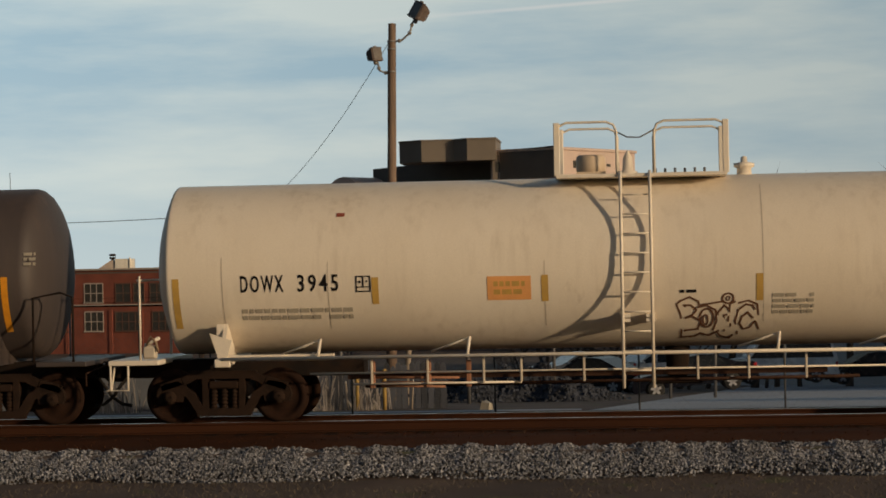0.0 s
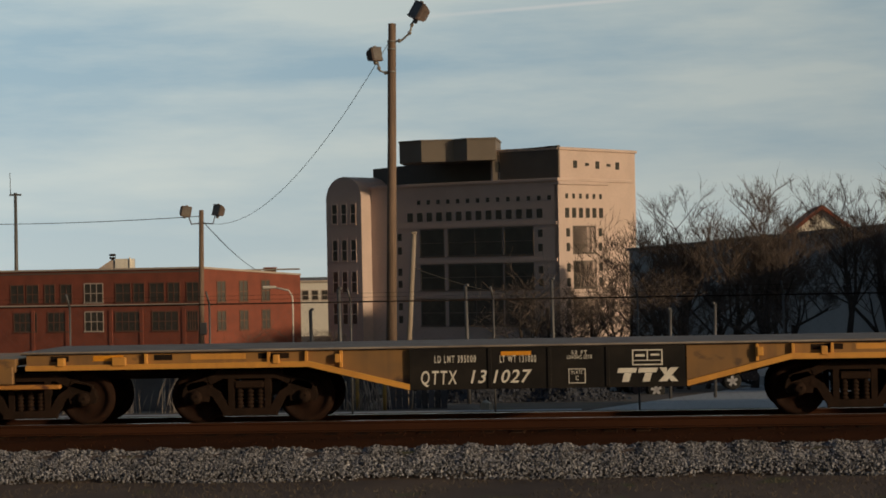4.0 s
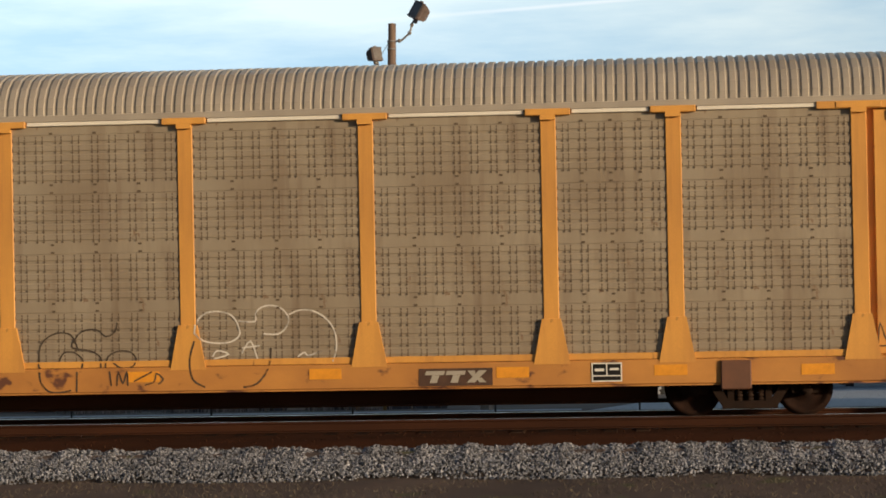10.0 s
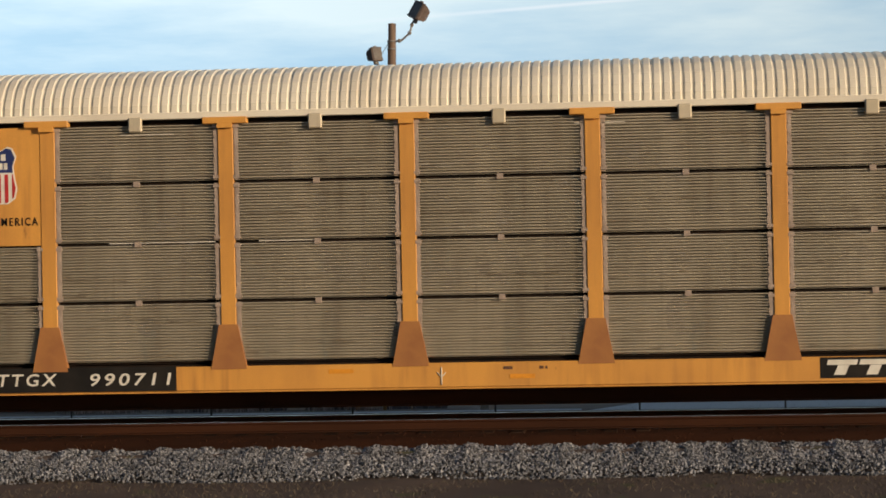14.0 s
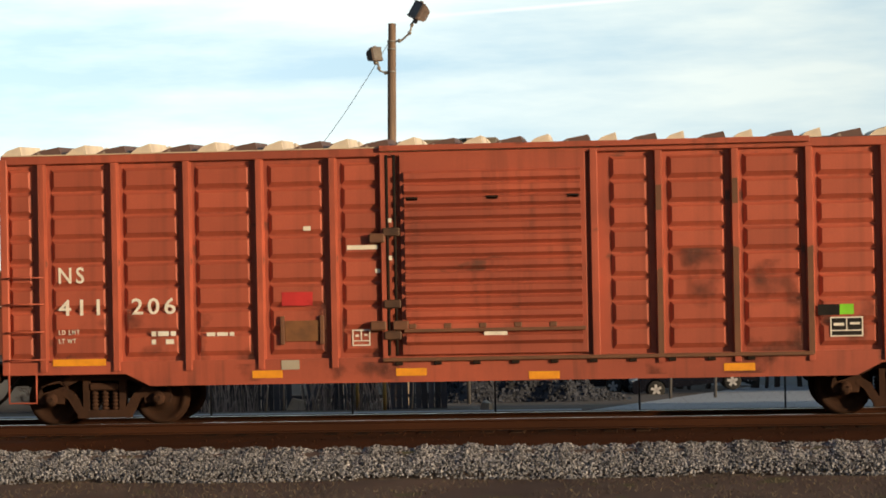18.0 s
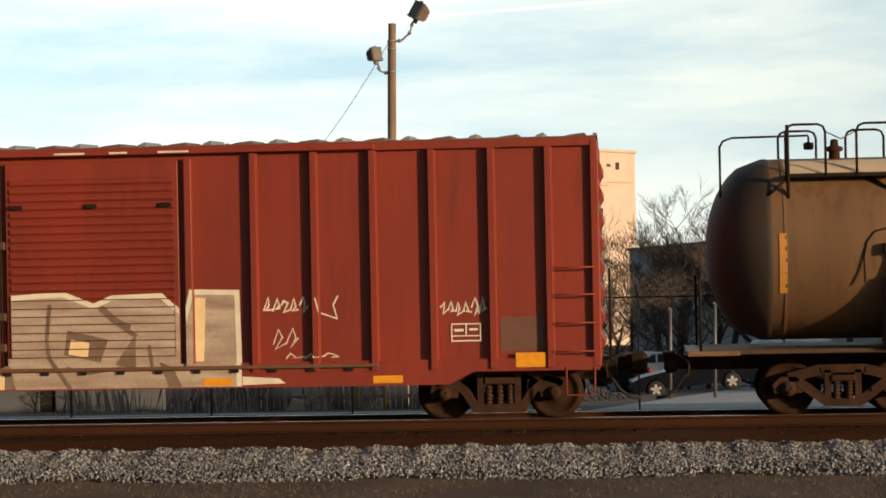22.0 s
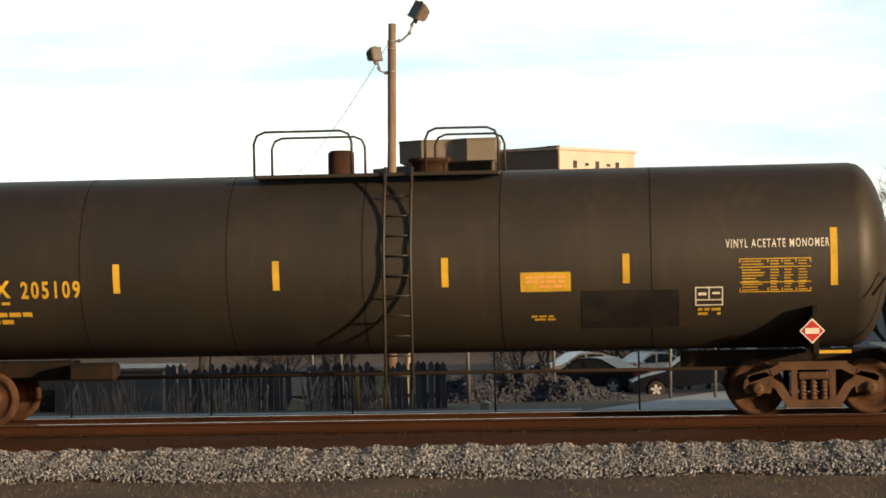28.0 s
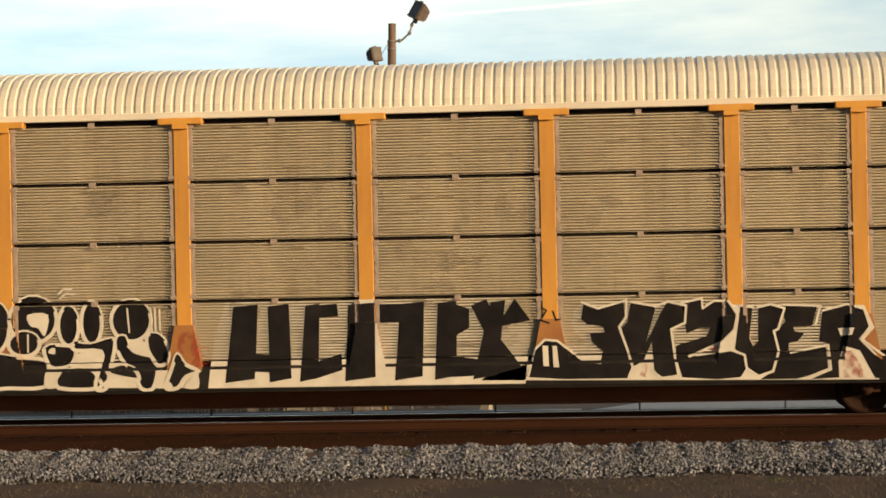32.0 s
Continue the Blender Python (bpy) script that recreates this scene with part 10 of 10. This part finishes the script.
kinds = []
for sd, h, sp, th, ln in ((1, 6.8, 0.5, 0.13, 0.05), (2, 7.4, 0.55, 0.14, -0.1), (3, 6.2, 0.6, 0.1, 0.12), (4, 5.6, 0.62, 0.09, 0.0)):
    a, b = bare_tree(sd, h, sp, th, ln, 6)
    kinds.append({"trunk": a, "twigs": b})
rnd = random.Random(3)
for i, (x, y, k) in enumerate(((0.6, 71, 2), (1.2, 73, 1), (2.0, 71, 3), (2.7, 73, 0), (3.4, 70, 1), (4.2, 72, 2), (5.0, 73, 3), (6.25, 70, 0), (8.0, 71, 1))):
    plant("bare_tree", "leafless winter tree before the grey warehouse", "tree", (1.6 * x, 1.6 * y, ground_z(x, 1.6 * y) - 0.2), kinds[k], "bare trees by the warehouse", rnd.uniform(0, 6.28)).scale = (1.6, 1.6, 1.42)
a, b = bare_tree(11, 6.0, 0.75, 0.06, 0.1, 5, 0.1)
bush = {"trunk": a, "twigs": b}
a, b = bare_tree(12, 4.6, 0.8, 0.05, -0.1, 5, 0.05)
bush2 = {"trunk": a, "twigs": b}
for x, y, kd in ((-3.4, 66, bush2), (-2.8, 67, bush), (-2.1, 68, bush2), (-1.5, 67, bush), (-0.9, 66, bush2), (-0.2, 66, bush), (0.9, 66, bush2), (1.4, 68, bush), (3.6, 67, bush)):
    plant("bare_shrub", "tangled leafless shrub by the lot", "shrub", (1.6 * x, 1.6 * y, ground_z(x, 1.6 * y) - 0.2), kd, "shrubs by the lot", rnd.uniform(0, 6.28)).scale = (1.6, 1.6, 1.6)
for x, y in ((-24.0, 150), (-22.6, 146), (-21.0, 150), (-25.6, 152), (-19.8, 148)):
    plant("bare_shrub", "leafless shrub beside the brick factory", "shrub", (x, y, ground_z(x, y)), bush if x < -22 else bush2, "shrubs by the factory", rnd.uniform(0, 6.28)).scale = (1.5, 1.5, 1.15)
for x, y, kd in ((-13.3, 52, bush2), (-14.2, 53, bush2), (-9.6, 56, bush2), (-7.0, 57, bush2)):
    s = plant("bare_shrub", "dark tangled shrub behind the fence", "shrub", (x, y, ground_z(x, y) - 2.9), kd, "shrubs behind the fence", rnd.uniform(0, 6.28))
    s.location.z = ground_z(x, y) - 0.05
    s.scale = (0.55, 0.55, 0.36)

OCHRE_POST = material("ochre_painted_post", (0.42, 0.27, 0.07), 0.75, second=(0.25, 0.16, 0.06), scale=4)
for x, h in ((-6.21, 0.86), (-5.61, 0.86)):
    p = thing("yard_post", "ochre painted steel post in the yard", "post", (x, 50, ground_z(x, 50)), group="ochre posts in the yard")
    part("shaft", Mesh().tube([(0, 0, 0), (0, 0, h)], 0.045, 8), OCHRE_POST, p)
    part("cap", Mesh().lathe([(h, 0.05), (h + 0.03, 0.05), (h + 0.05, 0.0)], (0, 0, 0), "z", 8), OCHRE_POST, p)
for x, h, lean in ((-6.45, 0.6, -0.05), (-7.22, 0.85, -0.09), (-7.9, 0.7, 0.02), (-5.05, 0.62, 0.05), (-8.3, 0.55, 0.06)):
    p = thing("yard_stake", "thin pale stake leaning in the yard", "stake", (x, 50.3, ground_z(x, 50.3)), group="pale stakes in the yard")
    part("shaft", Mesh().tube([(0, 0, -0.03), (lean, 0, h)], [0.024, 0.016], 6), WOOD, p)
    part("tip", Mesh().tube([(lean, 0, h), (lean * 1.02, 0, h + 0.05)], [0.016, 0.004], 6), WHITE, p)
REED = island_tone(material("dead_reeds", (0.34, 0.3, 0.27), 0.9, second=(0.2, 0.18, 0.17), scale=2, bump=0), 0.4, 1.6)
rs, v, f = np.random.RandomState(17), [], []
for k in range(420):
    c = (-10.2, -9.4, -8.7, -7.0, -6.0, -11.6, -12.3)[k % 7]
    x, y = c + rs.normal(0, 0.22), rs.uniform(49.2, 51.4)
    h, w, lx = rs.uniform(0.25, 0.95), rs.uniform(0.006, 0.012), rs.normal(0, 0.1)
    g, i = ground_z(x, y), len(v)
    v += [(x - w, y, g - 0.02), (x + w, y, g - 0.02), (x + lx * 0.4 + w * 0.6, y, g + h * 0.6), (x + lx, y, g + h)]
    f += [(i, i + 1, i + 2), (i, i + 2, i + 3)]
tagged(part("dead_reeds", Mesh().add(v, f), REED), "dry upright weeds along the yard", "weeds", kind="stuff")

# far woods that close the distance
WOODS = material("far_woods", (0.07, 0.055, 0.05), 0.95, second=(0.1, 0.08, 0.07), scale=0.05, amount=0.8, bump=0)
m, rs = Mesh(), np.random.RandomState(8)
for k in range(1500):
    x, y = rs.uniform(-420, 300), rs.uniform(560, 640)
    h, w = rs.uniform(5, 9.5), rs.uniform(2, 5)
    m.add([(x - w, y, -9), (x + w, y, -9), (x + w * 0.7, y, -9 + h * 0.8), (x + rs.uniform(-1, 1), y + 1, -9 + h), (x - w * 0.7, y, -9 + h * 0.75)], [(0, 1, 2, 3, 4)])
tagged(part("far_woods", m, WOODS), "low bare woods on the horizon", "woods", kind="stuff")

# rubble heap
HEAP = material("grey_rubble", (0.042, 0.047, 0.06), 0.95, second=(0.018, 0.02, 0.027), scale=1.5, amount=0.8, bump=0.8, bump_scale=9)


def heap_z(x, y):
    """Several low mounds run together."""
    z = 0.0
    for cx, cy, rx, ry, h in ((-4.5, 64, 1.5, 2.0, 0.75), (-3.2, 64.4, 1.7, 1.8, 0.98), (-2.1, 63.6, 1.3, 1.7, 0.62), (-1.35, 64.4, 1.0, 1.5, 0.3), (-5.5, 63.6, 1.0, 1.4, 0.35)):
        z = max(z, h * max(0, 1 - ((x - cx) / rx) ** 2 - ((y - cy) / ry) ** 2))
    return z * (1 + 0.22 * math.sin(x * 5.1) * math.cos(y * 2.3) + 0.12 * math.sin(x * 11.7 + y)) - 0.05


m, nx, ny = Mesh(), 30, 16
m.add([(-6.6 + 6.3 * i / nx, 61.6 + 4.8 * j / ny, ground_z(0, 64) + heap_z(-6.6 + 6.3 * i / nx, 61.6 + 4.8 * j / ny) + random.uniform(-0.04, 0.04)) for j in range(ny + 1) for i in range(nx + 1)],
      [(j * (nx + 1) + i, j * (nx + 1) + i + 1, (j + 1) * (nx + 1) + i + 1, (j + 1) * (nx + 1) + i) for j in range(ny) for i in range(nx)])
tagged(part("rubble_heap", m, HEAP), "grey heap of broken rubble in the yard", "rubble heap", kind="stuff")


def on_heap(rs, n):
    x, y = rs.uniform(-6.4, -0.5, n), rs.uniform(61.8, 66, n)
    z = np.array([ground_z(0, 64) + heap_z(a, b) for a, b in zip(x, y)])
    return np.stack([x, y, z + rs.uniform(-0.03, 0.05, n)], -1)


lumps = stones("rubble", 4200, on_heap, (0.02, 0.085), island_tone(material("rubble_stone", (0.04, 0.046, 0.062), 0.95, second=(0.02, 0.023, 0.032), scale=2), 0.35, 1.7), 21)
tagged(lumps, "loose grey rubble lumps", "rubble", kind="stuff")

# plank fence and low white wall
PLANK = rnd_by_object(material("grey_planks", (0.08, 0.086, 0.106), 0.9, second=(0.044, 0.047, 0.058), scale=3, stretch=(4, 4, 0.5), bump=0.4), 0.45, 1.3)
pfence = thing("plank_fence", "low weathered grey plank fence in the yard", "fence", (-10.9, 52, ground_z(0, 52)))
pk = None
for k in range(44):
    x = 0.148 * k
    if 19 < k < 22 or k == 33:
        continue
    if pk is None:
        pk = part("plank", Mesh().prism([(0, 0), (0.13, 0), (0.13, 1.02), (0.065, 1.1), (0, 1.02)], -0.012, 0.012), PLANK, pfence, "", (x, 0, 0))
    else:
        o = again(pk, (x, random.uniform(-0.01, 0.01), random.uniform(-0.12, 0.02)), pfence)
        o.rotation_euler = (0, random.uniform(-0.03, 0.03), 0)
for z in (0.25, 0.8):
    part("rail", Mesh().box(0, 6.5, 0.014, 0.06, z, z + 0.08, 0.005), PLANK, pfence)
SHED = material("grey_shed_wall", (0.13, 0.14, 0.155), 0.85, second=(0.08, 0.085, 0.1), scale=1.2, bump=0.3)
lw = thing("low_shed", "low grey shed with a dark doorway", "shed", (-15.8, 55.5, ground_z(0, 55.5)))
part("wall", Mesh().prism([(0, 0), (1.0, 0), (1.0, 0.55), (1.42, 0.55), (1.42, 0), (4.1, 0), (4.1, 0.95), (0, 1.0)], 0, 2.4), SHED, lw)
part("roof", Mesh().box(-0.1, 4.2, -0.15, 2.5, 0.96, 1.05, 0.02), STEEL, lw)
part("door", Mesh().box(1.0, 1.42, 0.08, 0.12, 0, 0.55), BLACK, lw, "dark doorway")
for x, y, s in ((-7.85, 52.0, 0.26), (-6.0, 51.2, 0.14), (-6.9, 53, 0.12), (-3.2, 47.5, 0.15)):
    b = stones("boulder", 1, lambda rs, n, x=x, y=y, s=s: np.array([[x, y, ground_z(x, y) + s * 0.35]]), (s, s * 1.2), PALE, int(x * -10))
    tagged(b, "pale lump of stone lying in the yard", "rock", "rocks in the yard")

# parked cars
TYRE = material("tyre_rubber", (0.02, 0.02, 0.02), 0.85)
HUB = material("alloy_hub", (0.5, 0.5, 0.52), 0.5, 0.0)
GLASS = material("car_glass", (0.02, 0.024, 0.028), 0.08, bump=0)
TAIL = material("tail_lamp", (0.4, 0.02, 0.02), 0.3)


def parked_car(label, at, turn, paint, length=4.6, high=1.42, boxy=False, group="cars parked on the lot"):
    car = thing("parked_car", label, "car", at, group, radians(turn))
    L = length / 2
    if boxy:
        prof = [(-L, 0.4), (-L, 0.95), (-L + 0.75, 1.1), (-L + 1.25, high), (L - 0.25, high), (L, 1.0), (L, 0.4)]
        glass = [(-L + 0.9, 1.08), (-L + 1.3, high - 0.1), (L - 0.35, high - 0.1), (L - 0.2, 1.08)]
    else:
        prof = [(-L, 0.42), (-L + 0.02, 0.68), (-L + 0.35, 0.82), (-L + 1.25, 0.94), (-L + 2.0, high - 0.04), (-L + 2.6, high), (L - 1.45, high - 0.05), (L - 0.75, 1.02), (L - 0.08, 0.96), (L, 0.7), (L - 0.02, 0.42)]
        glass = [(-L + 1.42, 0.96), (-L + 2.05, high - 0.1), (-L + 2.6, high - 0.06), (L - 1.5, high - 0.1), (L - 0.95, 0.98)]
    arch_x = (-L + 0.85, L - 0.95)
    under = []
    for cx in arch_x[::-1]:
        under += [(cx + 0.38 * math.cos(t), 0.33 + 0.38 * math.sin(t)) for t in [math.pi * k / 8 for k in range(0, 9)]]
    body = prof + [(L - 0.05, 0.22)] + [(x, max(z, 0.22)) for x, z in under] + [(-L + 0.05, 0.22)]
    b = part("body", Mesh().prism(body, -0.84, 0.84), paint, car)
    for s in (-1, 1):
        y0, y1 = sorted((s * 0.838, s * 0.85))
        g = part("side_glass", Mesh().prism(glass, y0, y1), GLASS, b)
        part("pillar", Mesh().box(0.02, 0.1, min(y0, y1) - 0.004, max(y0, y1) + 0.004, 0.96, high - 0.08), paint, g)
        part("mirror", Mesh().box(-L + 1.45, -L + 1.62, min(s * 0.84, s * 1.0), max(s * 0.84, s * 1.0), 0.94, 1.06, 0.03), paint, b)
        for x in arch_x:
            w = part("wheel", Mesh().lathe([(-0.1, 0.0), (-0.1, 0.24), (-0.09, 0.3), (-0.06, 0.325), (0.06, 0.325), (0.09, 0.3), (0.1, 0.24), (0.1, 0.0)], (0, 0, 0), "y", 20), TYRE, car, "", (x, s * 0.75, 0.325))
            h = Mesh().lathe([(s * 0.104, 0.0), (s * 0.104, 0.07), (s * 0.108, 0.2), (s * 0.1, 0.21)][::s], (0, 0, 0), "y", 18)
            part("hub_cap", h, TYRE, w)
            sp = Mesh()
            for k in range(5):
                t = 2 * math.pi * k / 5 + 0.3
                sp.prism([(0.05 * math.cos(t + 1.4), 0.05 * math.sin(t + 1.4)), (0.2 * math.cos(t + 0.24), 0.2 * math.sin(t + 0.24)), (0.2 * math.cos(t - 0.24), 0.2 * math.sin(t - 0.24)), (0.05 * math.cos(t - 1.4), 0.05 * math.sin(t - 1.4))], min(s * 0.106, s * 0.116), max(s * 0.106, s * 0.116))
            part("wheel_spokes", sp, HUB, w, "pale five-spoke alloy wheel")
        part("head_lamp", Mesh().box(-L - 0.01, -L + 0.2, min(s * 0.5, s * 0.8), max(s * 0.5, s * 0.8), 0.6, 0.74, 0.03), HUB, car)
        part("tail_lamp", Mesh().box(L - 0.14, L + 0.012, min(s * 0.5, s * 0.845), max(s * 0.5, s * 0.845), 0.72, 0.92, 0.03), TAIL, car)
    part("bumper", Mesh().box(-L - 0.06, -L + 0.1, -0.8, 0.8, 0.3, 0.52, 0.05), paint, car)
    part("bumper", Mesh().box(L - 0.1, L + 0.06, -0.8, 0.8, 0.3, 0.52, 0.05), paint, car)
    return car


CAR_DARK = material("dark_blue_car_paint", (0.006, 0.007, 0.013), 0.3, bump=0)
CAR_DARK.node_tree.nodes["Principled BSDF"].inputs["Specular IOR Level"].default_value = 0.2
CAR_WHITE = material("white_car_paint", (0.78, 0.78, 0.78), 0.3, bump=0)
CAR_SILVER = material("silver_car_paint", (0.45, 0.46, 0.48), 0.3, 0.5, bump=0)
c = parked_car("dark blue saloon car parked on the pale lot", (1.95, 85, ground_z(0, 85) + 0.02), 4, CAR_DARK)
c.rotation_euler = (0, radians(-5.5), radians(4))
parked_car("dark saloon car with red tail lamps parked on the lot", (-1.9, 88, ground_z(0, 88) + 0.02), -22, CAR_DARK, 4.4)
parked_car("white van parked on the pale lot", (5.9, 98, ground_z(0, 98) + 0.3), 6, CAR_WHITE, 4.6, 1.8, True)
parked_car("silver saloon car parked beside the rubble", (-2.6, 96, ground_z(0, 96) + 0.3), 20, CAR_SILVER, 4.5)
parked_car("dark saloon car parked far off on the lot", (10.2, 104, ground_z(0, 104) + 0.2), 8, CAR_DARK, 4.5)
parked_car("white saloon car parked by the shrubs", (0.2, 100, ground_z(0, 100) + 0.3), 30, CAR_WHITE, 4.4)

for ob in bpy.data.objects:
    if ob.name.split(".")[0] in ("small_writing", "data_table", "thin_tag", "cloud_tag", "cloud_shade", "rust_bloom", "outline_tag", "smoky_line", "smoky_frame", "name_bar", "slab_fill", "slab_ground", "bubble_fill", "bubble_edge", "bubble_shine", "red_mist", "red_fill", "letter_ground", "letter_edge", "letter_fill", "star_tag", "white_tag", "blue_tag", "silver_ground", "silver_edge", "cream_square", "red_gap", "pale_flakes"):
        ob["kind"] = "stuff"


def motions():
    for car, middle in CARS:
        walk(car, [(t, pose(middle - run(t), TRACK_Y, 0)) for t in range(0, 33)])
    for axle, x, r in AXLES:
        walk(axle, [(k / 10, pose(x, 0, r, 0, -math.degrees(run(k / 10) / r), 0)) for k in range(0, 321)])


motions()
